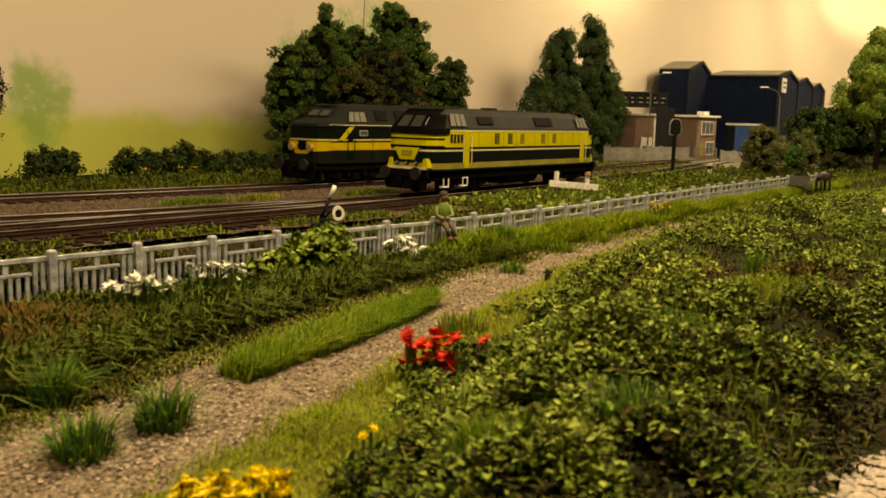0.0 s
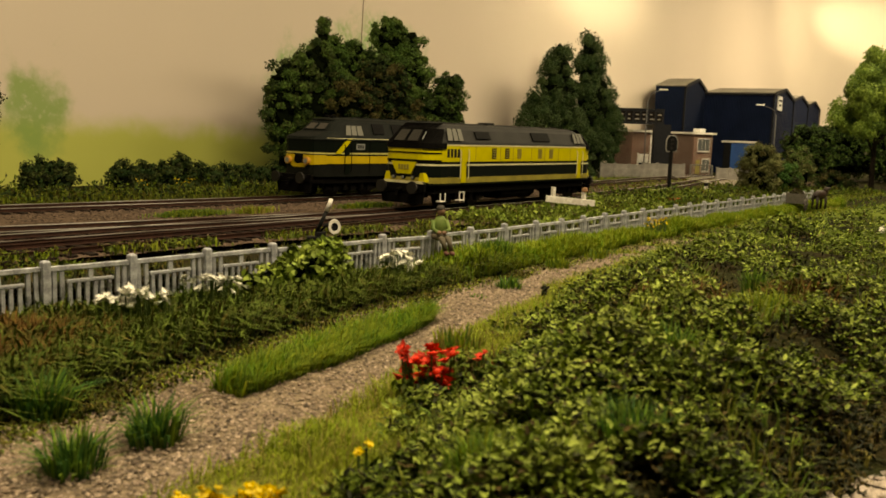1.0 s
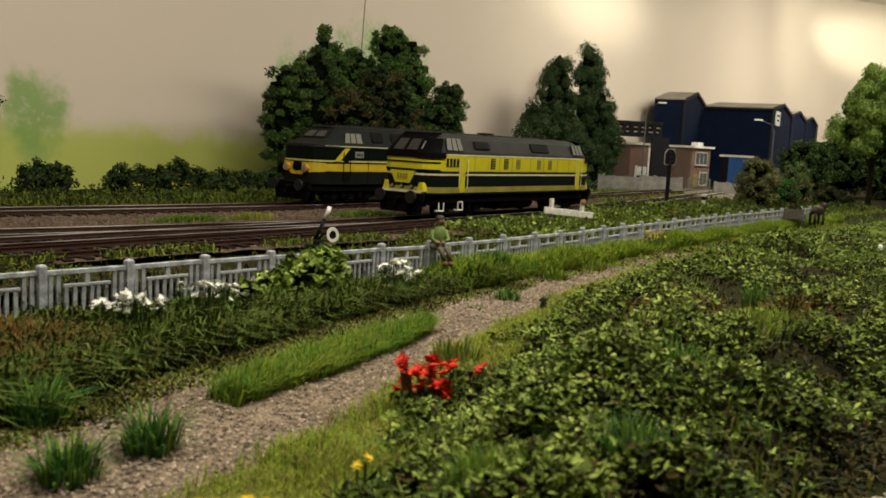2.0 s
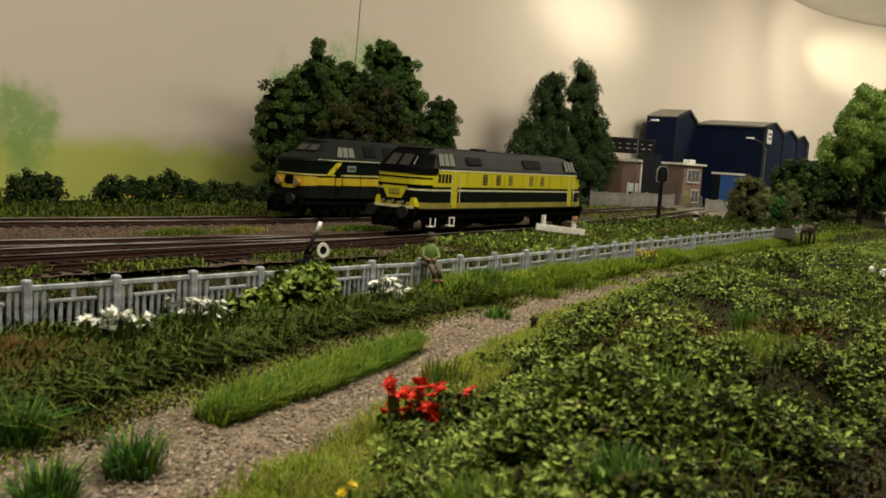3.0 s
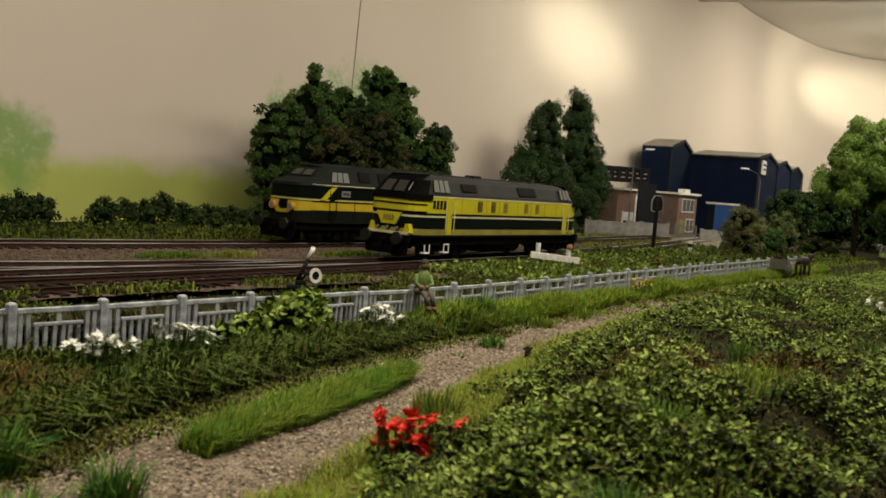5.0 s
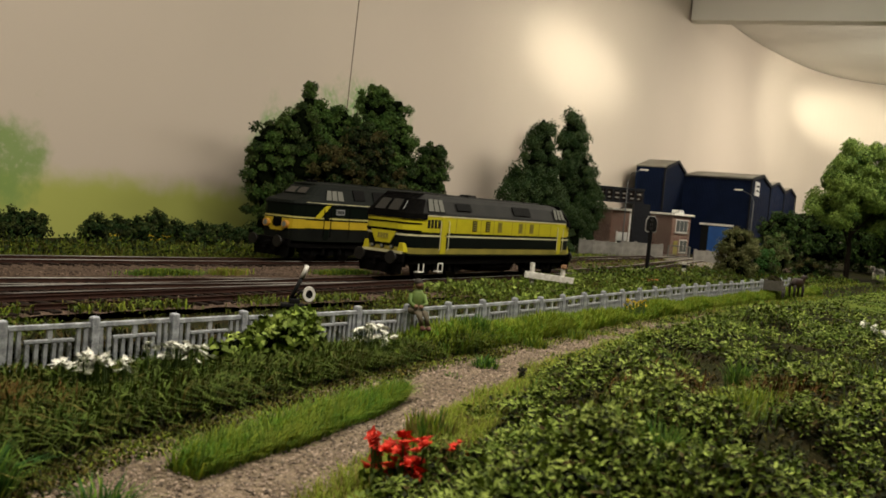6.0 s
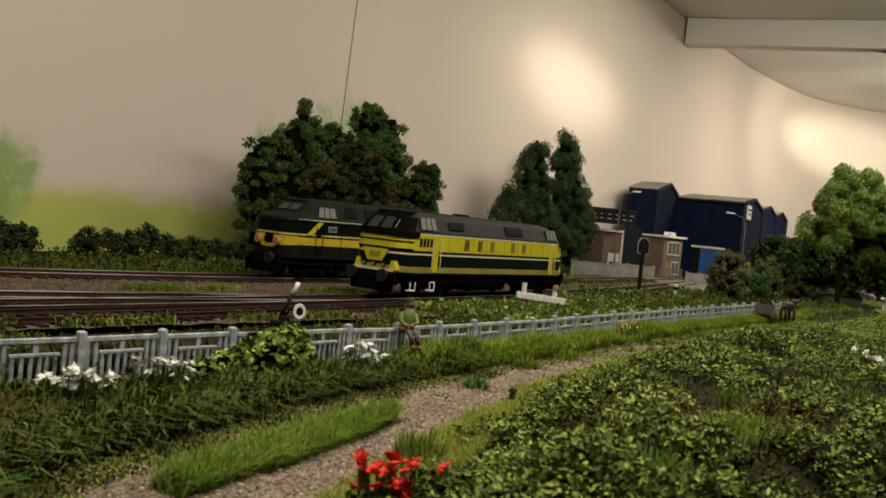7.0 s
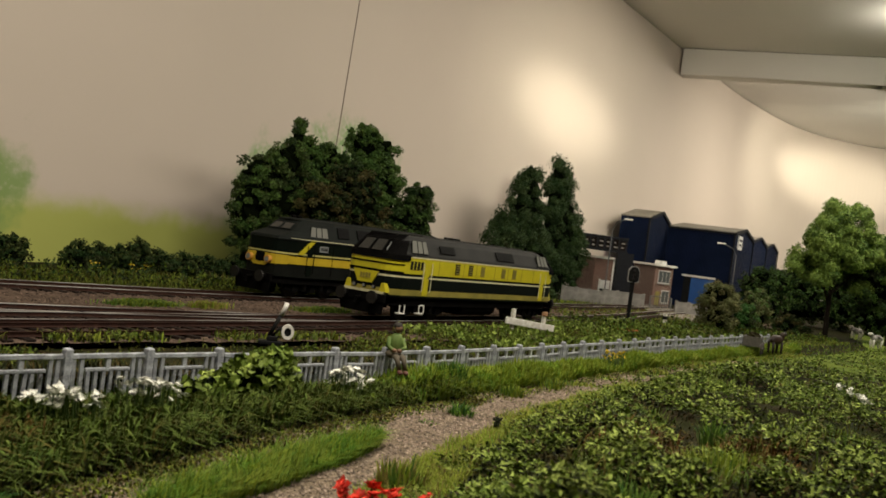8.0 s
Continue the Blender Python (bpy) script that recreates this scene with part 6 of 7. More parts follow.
tree("tree", "dark green broadleaf tree against the backdrop", 0.455, 0.502, 112, [(-8, 0, 28, 19, 13, 26), (4, 2, 54, 21, 14, 28), (-12, 0, 76, 16, 12, 20), (3, -2, 92, 12, 10, 14), (-20, -2, 56, 10, 9, 20)], 5200, 0.0026, T1, group=WOOD, wide=1.35)
tree("tree", "slim dark green tree with a pointed top", 0.4755, 0.513, 128, [(0, 0, 66, 12, 9, 38), (2, 0, 104, 5.5, 5, 22), (-5, 0, 84, 8, 7, 18)], 2400, 0.0024, T1, group=WOOD, wide=1.3)
tree("tree", "brownish green broad tree in front of the wood", 0.500, 0.478, 104, [(0, 0, 34, 28, 11, 30), (-14, 0, 62, 19, 11, 21), (14, 0, 62, 21, 11, 22), (0, -2, 82, 18, 10, 16), (24, 2, 40, 15, 9, 27)], 6000, 0.0024, (L_TREE_B, L_TREE_D, L_DARK), group=WOOD, wide=1.4)
tree("tree", "green tree with an uneven top in the wood", 0.505, 0.520, 122, [(0, 0, 62, 23, 11, 42), (-8, 0, 98, 10, 8, 18), (9, 0, 94, 13, 9, 20)], 3600, 0.0026, (L_TREE, L_TREE, L_TREE_D), group=WOOD, wide=1.4)
tree("tree", "tall dark green tree with a rounded top", 0.5500, 0.509, 136, [(0, 0, 40, 24, 14, 38), (-6, 0, 82, 20, 13, 28), (10, 0, 92, 18, 12, 25), (-4, 0, 118, 13, 10, 16), (9, 0, 115, 12, 10, 15), (14, 0, 60, 18, 12, 28), (22, 0, 40, 16, 12, 32)], 8000, 0.0026, (L_TREE, L_TREE, L_TREE_D), group=WOOD, wide=1.55)
tree("tree", "small dark green tree at the end of the wood", 0.6025, 0.497, 104, [(-4, 0, 38, 20, 12, 34), (1, 0, 78, 14, 11, 20), (-3, 0, 60, 19, 11, 24)], 3600, 0.0025, (L_TREE_D, L_TREE, L_DARK), group=WOOD, wide=1.3)
YARD = "trees by the yard"
tree("tree", "tall dark green tree with a ragged crown", 0.838, 0.545, 140, [(0, 0, 30, 46, 16, 32), (-4, 0, 62, 34, 14, 28), (2, 0, 92, 25, 12, 24), (4, 0, 118, 17, 10, 18), (5, 0, 135, 10, 7, 11), (-32, -4, 24, 26, 14, 26), (32, 0, 38, 22, 12, 34)], 8400, 0.0030, (L_TREE_Y, L_TREE_D, L_TREE_D), group=YARD, wide=1.5, clump=0.0105, droop=0.6)
tree("tree", "tall dark ragged tree with a few gaps", 0.920, 0.552, 156, [(0, 0, 36, 46, 17, 38), (8, 0, 74, 36, 14, 30), (10, 0, 100, 26, 12, 22), (0, 0, 124, 20, 11, 20), (-3, 0, 143, 13, 9, 15), (-4, 0, 156, 8, 6, 8), (24, 0, 60, 26, 12, 28)], 8200, 0.0030, (L_TREE_D, L_TREE_Y, L_TREE_D), group=YARD, wide=1.5, clump=0.0095, droop=0.6)
tree("tree", "big light green tree with a dark trunk by the meadow", 1.026, 0.272, 144, [(0, 0, 98, 50, 40, 28), (-34, 10, 78, 30, 26, 18), (12, -6, 122, 34, 30, 24), (40, -28, 86, 50, 38, 34), (-24, 2, 110, 30, 26, 20), (6, 4, 136, 20, 18, 12)], 17000, 0.0032, (L_TREE_L, L_TREE_L, L_TREE), trunk=3.0, group="trees by the meadow", limbs=9, clump=0.0095, droop=0.7, open_=0.4)
# dark leaf materials stand for the shadow this tree is in
tree("tree", "green tree beyond the meadow, leaf mix darkened for shadow", 1.080, 0.222, 128, [(0, 0, 84, 46, 40, 34), (-20, 10, 62, 36, 30, 26), (20, -14, 70, 40, 34, 30)], 5500, 0.0032, (L_TREE, L_TREE_D, L_DARK), trunk=3.0, group="trees by the meadow")
for k, (x, y, h) in enumerate(((1.235, 0.405, 74), (1.29, 0.37, 92), (1.345, 0.335, 84), (1.30, 0.285, 76), (1.42, 0.30, 96), (1.36, 0.235, 80), (1.50, 0.25, 96), (1.47, 0.17, 90), (1.55, 0.1, 96))):
    tree("tree", "dark green hedge tree behind the meadow", x, y, h, [(0, 0, h * 0.38, 40, 34, h * 0.38), (-14, 6, h * 0.66, 28, 24, h * 0.28), (14, -6, h * 0.72, 30, 26, h * 0.27)], 2200, 0.0042, (L_TREE_D, L_TREE, L_DARK), group="hedge trees")
tree("tree", "dark tree at the end of the wood edge", 0.205, 0.470, 66, [(0, 0, 44, 18, 14, 22), (6, 0, 56, 14, 10, 12)], 1600, 0.0024, (L_TREE_D, L_DARK, L_DARK))


def shrub(name, label, x, y, lobes, n, size, mats, group="", z=0.0, category="shrub", clump=0.0045):
    ob = thing(name, None, None, label, category, group, at=pose(x, y, z))
    t = Geo()
    for k, lo in enumerate(lobes):
        for j in range(2):
            t.tube([(j * mm, 0, 0), (lo[0] * 0.5 * mm, lo[1] * 0.5 * mm, lo[2] * 0.6 * mm), ((lo[0] + j * 2) * mm, lo[1] * mm, lo[2] * mm)], 0.7 * mm, 5, 0, 0.25 * mm)
    part("branchwork", t, M_BARK, ob)
    g = Geo()
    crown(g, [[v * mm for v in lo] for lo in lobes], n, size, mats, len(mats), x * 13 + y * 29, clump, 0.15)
    part("foliage", g, list(mats) + [L_SHADE_CORE], ob)
    return ob


H = "shrubs along the backdrop"
for x, y, w, h in ((0.250, 0.486, 9, 15), (0.262, 0.487, 9, 14), (0.300, 0.486, 7, 14), (0.313, 0.489, 8, 13), (0.3255, 0.487, 7, 13), (0.338, 0.486, 6, 17), (0.352, 0.490, 10, 13), (0.372, 0.490, 12, 12), (0.393, 0.492, 12, 12), (0.414, 0.492, 11, 11)):
    shrub("shrub", "low dark green shrub at the foot of the backdrop", x, y, [(0, 0, h * 0.5, w * 1.3, 6, h * 0.5), (w * 0.7, 0, h * 0.85, w * 0.55, 4, h * 0.35), (-w * 0.6, 0, h * 0.8, w * 0.5, 4, h * 0.4), (w * 0.1, 0, h * 1.15, w * 0.3, 3, h * 0.25)], 520, 0.0022, (L_TREE_D, L_OLIVE_D, L_DARK), H, z=0.0045, clump=0.0032)
shrub("bush", "dark bush at the foot of the yard trees", 0.755, 0.530, [(0, 0, 20, 34, 16, 26), (20, 0, 34, 26, 14, 26)], 2200, 0.0028, (L_TREE_D, L_DARK, L_DARK), category="bush")
Y = "bushes by the yard road"
shrub("bush", "rounded brown-green bush by the yard road", 0.826, 0.314, [(0, 0, 18, 26, 18, 20), (-9, 0, 32, 17, 14, 14), (11, 0, 29, 18, 14, 15)], 3000, 0.0024, (L_OLIVE, L_OLIVE, L_TREE_B), Y, category="bush")
shrub("bush", "bluish green small bush by the yard road", 0.868, 0.306, [(0, 0, 13, 14, 12, 14), (6, 0, 20, 9, 8, 8)], 1100, 0.0024, (G_BLUE, L_TREE, L_DARK), Y, category="bush")
shrub("bush", "brown-green bush before the hedge", 0.935, 0.318, [(0, 0, 18, 20, 16, 20), (8, 0, 32, 13, 11, 12), (-8, 0, 26, 13, 11, 12)], 1900, 0.0026, (L_OLIVE, L_TREE, L_DARK), Y, category="bush")
shrub("bush", "low dark bush at the meadow edge", 0.99, 0.30, [(0, 0, 9, 24, 14, 10), (16, -4, 7, 16, 12, 8)], 1300, 0.0026, (L_TREE_D, L_TREE_B, L_DARK), Y, category="bush")

# leafy climber over the fence
shrub("ivy", "light green leafy ivy hanging over the fence", 0.1870, 0.1935, [(0, 0.5, 9.0, 6, 2.4, 2.8), (-6, 0.3, 8.4, 6.5, 2.2, 2.6), (3, -1, 5.0, 5, 2.4, 3.6), (-6, -1.5, 5.6, 7, 2.8, 3.8), (-14, -2.0, 5.4, 7, 2.8, 3.4), (-22, -3.5, 4.4, 6.5, 2.8, 2.8), (-29, -5, 3.6, 5.5, 2.6, 2.2), (4, -1.5, 3, 4, 2.4, 3.4)], 560, 0.0030, (L_IVY, L_LIGHT, L_MID), category="ivy", z=0.003, clump=0.0024)

# ---------------------------------------------------------------- tufts and flowers
def tuft(label, x, y, r, h, n, mats, lean=0.7, group="grass tufts", w=0.00055):
    ob = thing("grass_tuft", None, None, label, "grass tuft", group, at=pose(x, y, height(x, y)))
    g = Geo()
    for _ in range(int(n * 0.6)):
        a, d = rnd.uniform(0, 6.283), r * math.sqrt(rnd.random()) * 0.6
        out = a + rnd.gauss(0, 0.6)
        blade(g, d * math.cos(a), d * math.sin(a), -0.0004, h * rnd.uniform(0.45, 1.2), w * rnd.uniform(0.7, 1.3), lean * (0.15 + d / r) * rnd.uniform(0.4, 1.5), out, rnd.randrange(len(mats)))
    part("foliage", g, mats, ob)
    return ob


DARKS = (G_BLUE, G_MID, G_BLUE, G_BRIGHT)
tuft("dark green grass tuft on the gravel path", 0.0872, 0.1206, 0.0052, 0.0080, 420, DARKS, 0.9, w=0.0004)
tuft("dark green grass tuft on the gravel path", 0.0733, 0.1176, 0.0055, 0.0072, 420, DARKS, 0.95, w=0.0004)
tuft("dark green grass tuft at the edge of the verge", 0.0815, 0.1420, 0.0060, 0.0086, 460, DARKS, 0.85, w=0.0004)
tuft("small dark green grass tuft on the path", 0.2345, 0.1650, 0.0055, 0.0052, 220, DARKS, 0.85)
tuft("tiny green grass tuft on the path", 0.2130, 0.1600, 0.0040, 0.0024, 120, (G_MID, G_BRIGHT), 0.5)
tuft("dark green grass tuft in the verge", 0.2600, 0.1885, 0.0080, 0.0082, 420, DARKS, 0.35)
tuft("low yellow-green grass tuft beside the gravel path", 0.2450, 0.1560, 0.0050, 0.0036, 160, (G_LIME, G_MEADOW, G_STRAW), 0.7, w=0.0003)
tuft("low green grass tuft on the far path", 0.2830, 0.1790, 0.007, 0.0048, 240, (G_LIME, G_MID), 0.5)
tuft("low green grass tuft on the far path", 0.3180, 0.1850, 0.009, 0.0042, 280, (G_LIME, G_MID), 0.5)
tuft("blue-green grass tuft among the leafy bed", 0.1480, 0.0730, 0.0070, 0.0075, 700, (G_BRIGHT, G_MID, G_BLUE), 0.4, w=0.0003)
tuft("blue-green grass tuft among the leafy bed", 0.1055, 0.0560, 0.0060, 0.0062, 600, (G_BRIGHT, G_MID, G_BLUE), 0.6, w=0.0003)
tuft("green grass tuft among the leafy bed", 0.0930, 0.0670, 0.0060, 0.0062, 600, (G_BRIGHT, G_MID, G_LIME), 0.6, w=0.0003)
tuft("yellow-green grass tuft among the leafy bed", 0.1980, 0.0745, 0.0140, 0.0072, 1300, (G_LIME, G_MID, G_LIME), 0.45, w=0.00034)
tuft("blue-green grass tuft among the leafy bed", 0.2250, 0.0880, 0.0045, 0.0075, 320, (G_BLUE, G_MID, G_BRIGHT), 0.5, w=0.00034)
tuft("straw-coloured grass tuft beside the poppies", 0.1400, 0.1010, 0.0070, 0.0070, 420, (G_STRAW, M_RUSTY, M_RUSTY), 0.5, w=0.0003)
tuft("yellow-green grass tuft beside the path", 0.1560, 0.1215, 0.0085, 0.0062, 420, (G_LIME, G_MID, G_STRAW), 0.4)

M_RED = material("poppy_red", (0.72, 0.040, 0.016), 0.75, spots=0.3, scale=700, grain=0.15, bump=0.1, per_object=0.2)
M_PETAL_W = material("white_petal", (0.80, 0.80, 0.74), 0.6, spots=0.12, scale=700, grain=0.06, bump=0.1, per_object=0.08)
M_PETAL_Y = material("yellow_petal", (0.74, 0.56, 0.025), 0.55, spots=0.2, scale=700, grain=0.1, bump=0.1, per_object=0.12)


def bloom_mesh(name, size, mat, n=6):
    """One small flower head: a ragged cup of petals."""
    g = Geo()
    for k in range(n):
        a = 6.283 * k / n + rnd.uniform(-0.3, 0.3)
        d = Vector((math.cos(a), math.sin(a), rnd.uniform(0.1, 0.9))).normalized()
        petal(g, Vector((0, 0, 0)), d, Vector((0, 0, 1)), size * rnd.uniform(0.8, 1.2), size * rnd.uniform(0.7, 1.0), 0, 0.3)
    g.blob((0, 0, size * 0.25), size * 0.35, size * 0.35, size * 0.35, 0.4, size * 900, 6, 4)
    return g.mesh(name, mat)


def flowers(name, label, category, x, y, rx, ry, h, n, size, mat, group, leaves=60, turn=0.0, low=0.6):
    ob = thing(name, None, None, label, category, group, at=pose(x, y, height(x, y), 0, 0, turn))
    data = [bloom_mesh("bloom", size * s, mat) for s in (0.8, 1.0, 1.2)]
    lf = Geo()
    stem = Geo().tube([(0, 0, 0), (0.0001, 0, 0.004), (0, 0, 0.0069)], 0.00018, 4).mesh("stalk", M_STEM)
    for k in range(n):
        a, d = rnd.uniform(0, 6.283), math.sqrt(rnd.random())
        p = Vector((rx * d * math.cos(a), ry * d * math.sin(a), h * rnd.uniform(low, 1.05)))
        part("stalk", stem, None, ob, at=pose(p.x, p.y, -0.001, rnd.uniform(-6, 6), rnd.uniform(-6, 6), 0) @ Matrix.Diagonal((1, 1, p.z / 0.006, 1)))
        part("bloom", data[k % 3], None, ob, at=pose(*p, rnd.uniform(-35, 35), rnd.uniform(-35, 35), rnd.uniform(0, 360)))
    for _ in range(leaves):
        a, d = rnd.uniform(0, 6.283), math.sqrt(rnd.random())
        petal(lf, Vector((rx * d * math.cos(a), ry * d * math.sin(a), h * rnd.uniform(0.1, 0.6))), any_way(0.4), any_way(0.7), 0.0022, 0.0012)
    if leaves:
        part("leaf_mass", lf, L_MID, ob)
    return ob


flowers("poppies", "clump of bright red poppies at the edge of the bed", "flowers", 0.1265, 0.1045, 0.0050, 0.0036, 0.0086, 40, 0.0015, M_RED, "flowers", 50, -50, 0.35)
flowers("poppies", "a few small red poppies in dry grass", "flowers", 0.1365, 0.1000, 0.0025, 0.0012, 0.0070, 4, 0.0009, M_RED, "flowers", 10)
W = "white flowers along the fence"
flowers("white_flowers", "clump of white flowers in the verge", "flowers", 0.1195, 0.1780, 0.0080, 0.0034, 0.0074, 46, 0.0013, M_PETAL_W, W, 40, -45)
flowers("white_flowers", "clump of white flowers in the verge", "flowers", 0.1400, 0.1800, 0.0080, 0.0028, 0.0074, 44, 0.0013, M_PETAL_W, W, 40, -42)
flowers("white_flowers", "clump of white flowers below the fence", "flowers", 0.2035, 0.1810, 0.0062, 0.0034, 0.0082, 38, 0.0014, M_PETAL_W, W, 40, -40, 0.4)
flowers("white_flowers", "thin row of white flowers in the bed", "flowers", 0.3470, 0.0870, 0.025, 0.0018, 0.0056, 46, 0.0009, M_PETAL_W, W, 20, 25, 0.75)
K = "yellow flowers"
flowers("yellow_flowers", "clump of deep yellow flowers beside the path", "flowers", 0.0705, 0.0820, 0.0060, 0.0040, 0.0068, 110, 0.0009, M_PETAL_Y, K, 60, -45, 0.75)
flowers("yellow_flowers", "single yellow flower in the grass", "flowers", 0.0915, 0.0835, 0.0008, 0.0008, 0.0075, 2, 0.0010, M_PETAL_Y, K, 6)
flowers("yellow_flowers", "yellow flowers in the far verge", "flowers", 0.4000, 0.2010, 0.0100, 0.0030, 0.0080, 34, 0.0009, M_PETAL_Y, K, 30)
flowers("yellow_flowers", "yellow flowers among weeds behind the rear track", "flowers", 0.3005, 0.4650, 0.0075, 0.0020, 0.0095, 9, 0.0010, M_PETAL_Y, K, 10)
flowers("yellow_flowers", "yellow flowers among weeds behind the rear track", "flowers", 0.3265, 0.4640, 0.0070, 0.0020, 0.0095, 10, 0.0011, M_PETAL_Y, K, 10)
flowers("orange_flowers", "rust orange flowers among the trackside weeds", "flowers", 0.5800, 0.2820, 0.012, 0.005, 0.0070, 22, 0.0016, material("rust_petal", (0.45, 0.12, 0.02), 0.6), "flowers", 20)
flowers("orange_flowers", "rust orange weeds below the yard trees", "flowers", 0.7450, 0.4550, 0.016, 0.006, 0.0110, 16, 0.0018, material("rust_weed", (0.28, 0.09, 0.03), 0.7), "flowers", 20)
shrub("weed", "small dark leafy weed at the path edge", 0.2247, 0.1462, [(0, 0, 1.2, 0.8, 0.7, 1.1), (0.7, 0, 2.4, 0.4, 0.4, 0.7)], 12, 0.0012, (L_DARK, L_DARK, L_DARK), category="weed", z=0.002, clump=0.0006)

# ---------------------------------------------------------------- weeds along the tracks
def weed_top(x, y):
    """The surface under the trackside weeds: soil, or the edge of the ballast."""
    return max(height(x, y), 0.0034 if y > 0.2705 + 0.05 * step(0.5, 1.0, x) else 0.0)


def behind_fence():
    x = near_x(0.02, 0.62, 1.1)
    a, b = fence_line(x) + 0.016 - 0.008 * step(0.28, 0.34, x), 0.2735 + 0.02 * step(0.36, 0.5, x)
    y = a + (b - a) * rnd.random()
    k = wave(x, y, 0.02, 21)
    return (x, y, 0.65 + 0.7 * k) if rnd.random() < 0.55 + 1.2 * k else None


grass("trackside_grass", 9000, behind_fence, 0.0015, 0.0046, 0.0004, 1.2, [G_MEADOW, G_BROWN, G_BROWN, G_DARK], "yellow-green weeds between the fence and the tracks", z0=weed_top)


def far_moss():
    x = near_x(0.32, 0.98, 0.9)
    a, b = fence_line(x) + 0.008, 0.300 + 0.016 * step(0.40, 0.56, x) + 0.04 * step(0.55, 0.9, x)
    y = a + (b - a) * rnd.random()
    return (x, y, 0.8 + 0.6 * wave(x, y, 0.02, 81)) if wave(x, y, 0.028, 82) > -0.25 else None


grass("trackside_moss", 22000, far_moss, 0.0018, 0.0050, 0.0007, 0.9, [G_LIME, G_MEADOW, G_MEADOW, G_BROWN, G_DARK], "mossy yellow-green grass between the far fence and the tracks", z0=weed_top)
# near-black weeds stand for the shade seen through the fence gaps
grass("fence_shade_weeds", 20000, lambda: (lambda x: (x, fence_line(x) + rnd.uniform(0.0015, 0.016), 1))(near_x(0.02, 0.62, 1.1)), 0.004, 0.0090, 0.0009, 0.7, [L_DARK, L_DARK, L_DARK, L_BROWN], "tangled near-black weeds that paint the shade behind the fence")


def weed_leaves(name, label, n, where, size, mats, lift):
    g = Geo()
    for _ in range(n):
        p = where()
        if p is None:
            continue
        x, y = p[0], p[1]
        z = weed_top(x, y) + lift * rnd.random() * max(0.2, 0.6 + wave(x, y, 0.018, 31))
        for _k in range(3):
            d = any_way(0.5)
            s = size * rnd.uniform(0.7, 1.3)
            petal(g, Vector((x + rnd.gauss(0, size), y + rnd.gauss(0, size), z)), d, any_way(0.7), s, s * 0.6, rnd.randrange(len(mats)))
    return thing(name, g, mats, label, "weeds", kind="stuff")


def litter():
    x = near_x(0.06, 0.26, 1.2)
    return x, path_far(x) + rnd.uniform(-0.007, 0.002)


weed_leaves("leaf_litter", "dry olive and brown leaf litter at the foot of the verge", 3500, litter, 0.0009, [G_BROWN, L_MID, L_BROWN, G_STRAW, L_DARK], 0.0012)


def leafy_zone():
    x = rnd.uniform(0.03, 0.66)
    a, b = fence_line(x) + 0.016 - 0.008 * step(0.28, 0.34, x), 0.274 + 0.036 * step(0.34, 0.5, x)
    y = a + (b - a) * rnd.random()
    return (x, y) if wave(x, y, 0.03, 33) > -0.1 + 0.25 * (x < 0.3) else None


weed_leaves("trackside_weeds", "low leafy weeds between the fence and the tracks", 13000, leafy_zone, 0.0015, [L_MID, L_MID, L_BROWN, L_DARK, G_MEADOW, L_MID, G_BROWN], 0.0048)


def board_zone():
    x = rnd.uniform(0.36, 0.70)
    y = rnd.uniform(0.245, 0.300 + 0.02 * step(0.4, 0.55, x))
    return (x, y) if wave(x, y, 0.022, 91) > 0.0 else None


weed_leaves("lush_weeds", "lush pale green leafy weeds round the trackside board", 5200, board_zone, 0.0025, [L_IVY, L_MID, L_LIGHT, L_MID, L_IVY], 0.0060)


grass("ballast_grass", 2200, lambda: (0.262 + rnd.gauss(0, 0.007), 0.364 + rnd.gauss(0, 0.0024), 1), 0.0015, 0.0040, 0.0005, 0.7, [G_MID, G_LIME, G_MID], "patch of yellow-green grass between the tracks", z0=lambda x, y: 0.0040)
grass("ballast_grass", 450, lambda: (0.296 + rnd.gauss(0, 0.005), 0.362 + rnd.gauss(0, 0.002), 1), 0.002, 0.0045, 0.0006, 0.6, [G_LIME, G_STRAW], "small patch of dry grass between the tracks", z0=lambda x, y: 0.0040)
grass("ballast_grass", 1800, lambda: (0.370 + rnd.gauss(0, 0.008), 0.358 + rnd.gauss(0, 0.0024), 1), 0.0015, 0.0040, 0.0005, 0.7, [G_MID, G_LIME, G_MID], "patch of yellow-green grass between the tracks", z0=lambda x, y: 0.0040)
grass("siding_grass", 2600, lambda: (lambda x: (x, 0.2765 + rnd.gauss(0, 0.003), 1) if wave(x, 0.1, 0.016, 71) > -0.05 else None)(rnd.uniform(0.08, 0.33)), 0.0010, 0.0044, 0.0006, 0.8, [G_DARK, G_BROWN, G_LIME, G_DARK], "tufts of weeds along the front siding", z0=lambda x, y: 0.0040)


def rear_verge():
    x = rnd.uniform(0.10, 0.46)
    y = rnd.uniform(0.438, 0.484)
    return x, y, 0.75 + 0.5 * wave(x, y, 0.02, 41)


grass("rear_verge_grass", 12000, rear_verge, 0.004, 0.0105, 0.0006, 0.7, [G_BROWN, G_MEADOW, G_LIME, G_DARK, G_BROWN], "tall brownish weeds behind the rear track")
weed_leaves("rear_weeds", "dark leafy weeds below the backdrop shrubs", 1500, lambda: (rnd.uniform(0.10, 0.46), rnd.uniform(0.445, 0.497)), 0.0022, [L_MID, L_TREE_D, L_DARK], 0.012)
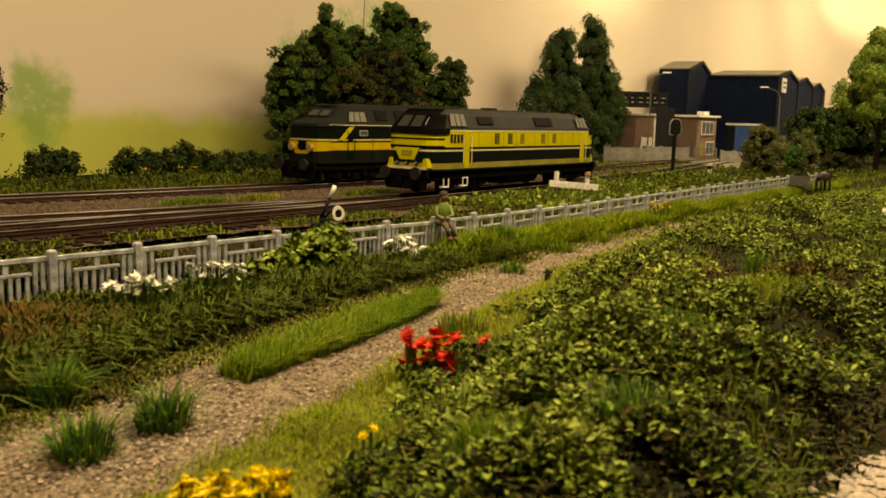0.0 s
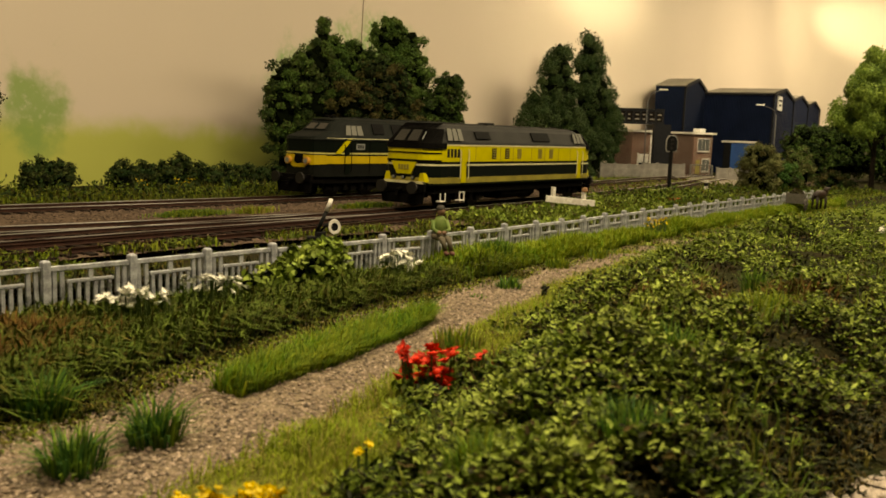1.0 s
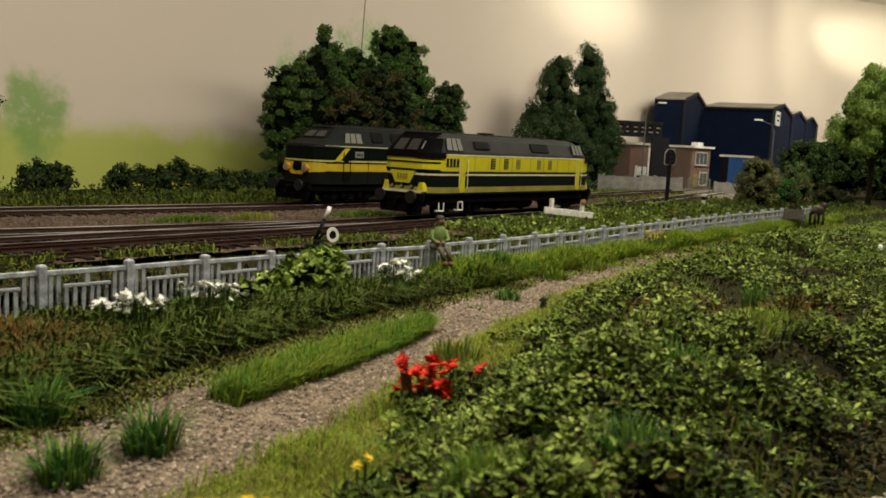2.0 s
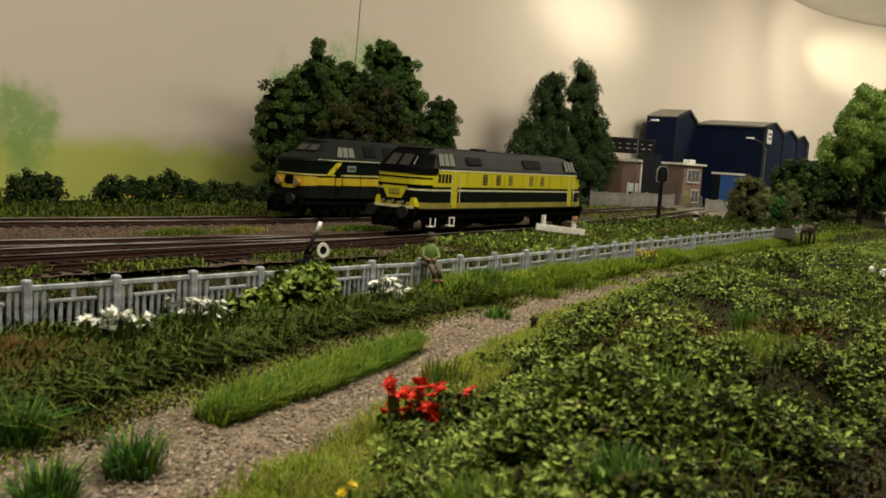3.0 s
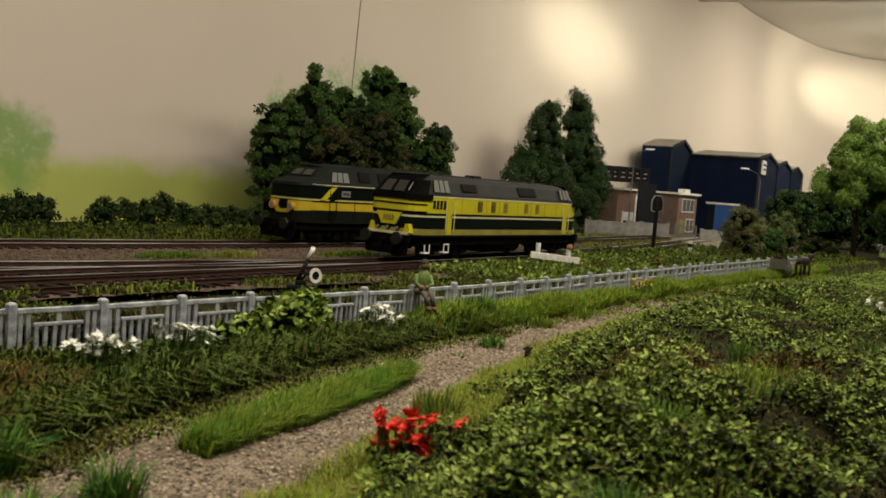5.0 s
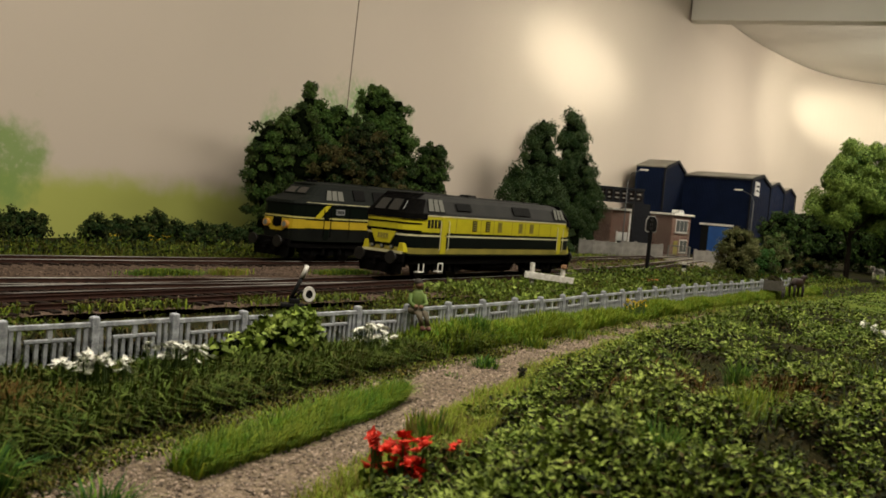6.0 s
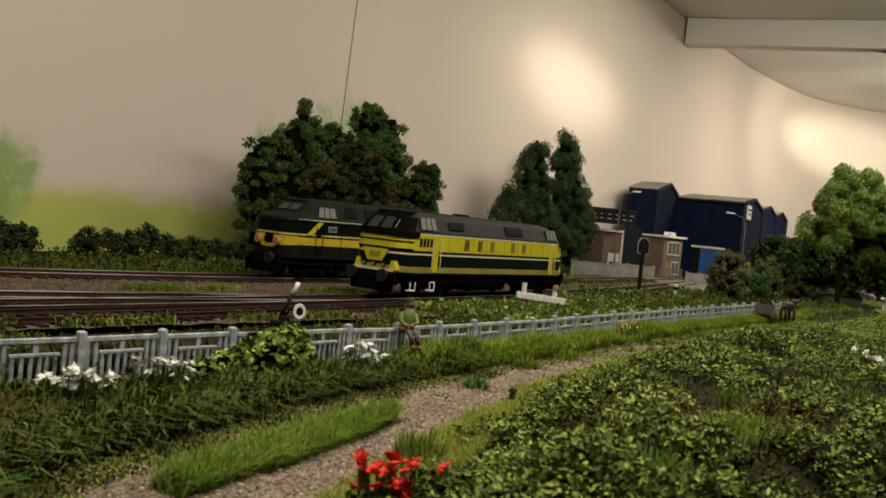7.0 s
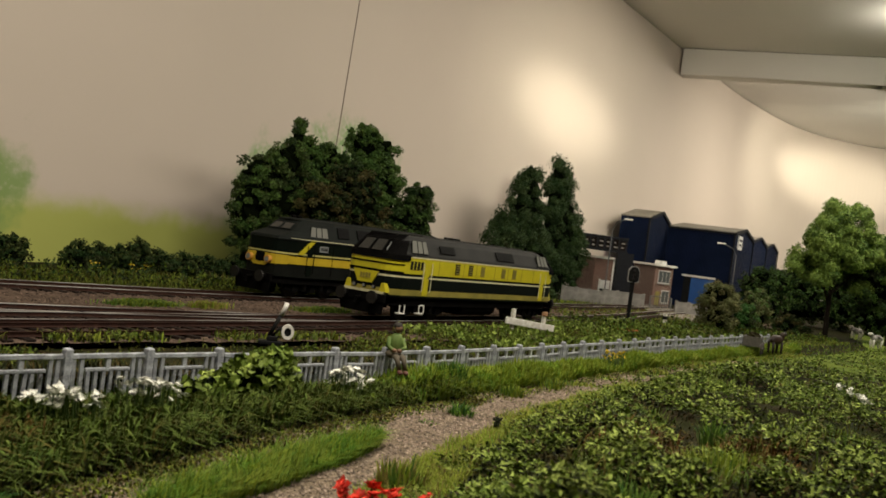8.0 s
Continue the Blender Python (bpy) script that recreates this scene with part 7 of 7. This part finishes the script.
grass("yard_grass", 12000, lambda: (rnd.uniform(0.60, 1.02), rnd.uniform(0.255, 0.345), 1), 0.002, 0.006, 0.0009, 0.7, [G_LIME, G_MID, G_DARK, G_BROWN, G_MID], "weeds between the fence and the yard road", category="grass")
weed_leaves("yard_weeds", "leafy weeds between the fence and the yard road", 3000, lambda: (rnd.uniform(0.56, 0.95), rnd.uniform(0.25, 0.345)), 0.0024, [L_MID, L_MID, L_TREE, L_DARK, G_BROWN], 0.007)
grass("yard_track_grass", 6000, lambda: (rnd.uniform(0.66, 1.0), rnd.uniform(0.345, 0.46), 1), 0.0012, 0.0040, 0.0010, 0.8, [G_BROWN, G_LIME, M_RUSTY, G_MID], "dry brownish weeds over the far tracks", z0=lambda x, y: 0.0030)
grass("tree_foot_grass", 3500, lambda: (rnd.uniform(0.60, 1.0), rnd.uniform(0.455, 0.53), 1), 0.002, 0.007, 0.0009, 0.8, [G_LIME, G_MID, G_BROWN], "rough grass below the yard trees")
grass("meadow", 14000, lambda: (near_x(0.45, 1.5, 1.2), rnd.uniform(-0.12, 0.24), 1), 0.0015, 0.004, 0.0012, 0.8, [G_MEADOW, G_MID, G_DARK], "green meadow grass beyond the bed")

# ---------------------------------------------------------------- loose stones
def stones(name, n, where, s0, s1, mat, label, z0):
    g = Geo()
    for _ in range(n):
        x, y = where()
        s = rnd.uniform(s0, s1)
        z = z0(x, y)
        a = rnd.uniform(0, 6.283)
        c, d = math.cos(a) * s, math.sin(a) * s
        k = rnd.uniform(0.6, 1.0)
        h = s * rnd.uniform(0.5, 0.9)
        n0 = len(g.v)
        g.v += [(x + c, y + d, z + h * 0.2), (x - d * k, y + c * k, z + h * 0.3), (x - c, y - d, z + h * 0.15), (x + d * k, y - c * k, z + h * 0.3), (x + c * 0.15, y + d * 0.2, z + h), (x, y, z - h * 0.4)]
        g.f += [(n0, n0 + 1, n0 + 4), (n0 + 1, n0 + 2, n0 + 4), (n0 + 2, n0 + 3, n0 + 4), (n0 + 3, n0, n0 + 4), (n0 + 1, n0, n0 + 5), (n0 + 2, n0 + 1, n0 + 5), (n0 + 3, n0 + 2, n0 + 5), (n0, n0 + 3, n0 + 5)]
        g.m += [0] * 8
    return thing(name, g, mat, label, "gravel", kind="stuff")


M_PEBBLE = material("path_pebble", (0.31, 0.245, 0.19), 0.9, scale=900, grain=0.2, bump=0.2, second=(0.16, 0.115, 0.086), per_island=0.7)
M_CHIP = material("ballast_stone", (0.16, 0.115, 0.088), 0.9, scale=900, grain=0.2, bump=0.2, second=(0.055, 0.038, 0.030), per_island=0.7, spec=0.1)


def on_path():
    x = near_x(0.03, 0.40, 1.7)
    a, b = path_near(x) - 0.003, path_far(x) + 0.002
    return x, a + (b - a) * rnd.random()


stones("path_gravel", 26000, on_path, 0.00018, 0.00052, M_PEBBLE, "loose sandy pebbles on the footpath", lambda x, y: 0.0007 + max(height(x, y) * 0.6, 0) + 0.0009 * wave(x, y, 0.02, 6))
stones("ballast_stones", 20000, lambda: (near_x(0.10, 0.62, 1.0), rnd.uniform(0.272, 0.434)), 0.00035, 0.0008, M_CHIP, "loose rusty ballast stones between the sleepers", lambda x, y: 0.0036 + 0.0005 * wave(x, y, 0.006, 3) + 0.0004 * wave(x, y, 0.03, 1))
stones("border_gravel", 2500, lambda: (rnd.uniform(0.09, 0.21), rnd.uniform(0.0, 0.045)), 0.0004, 0.0011, material("pale_stone", (0.52, 0.44, 0.38), 0.9, scale=900, grain=0.15, bump=0.2, per_island=0.3), "pale stone chips of the border", lambda x, y: 0.0013)
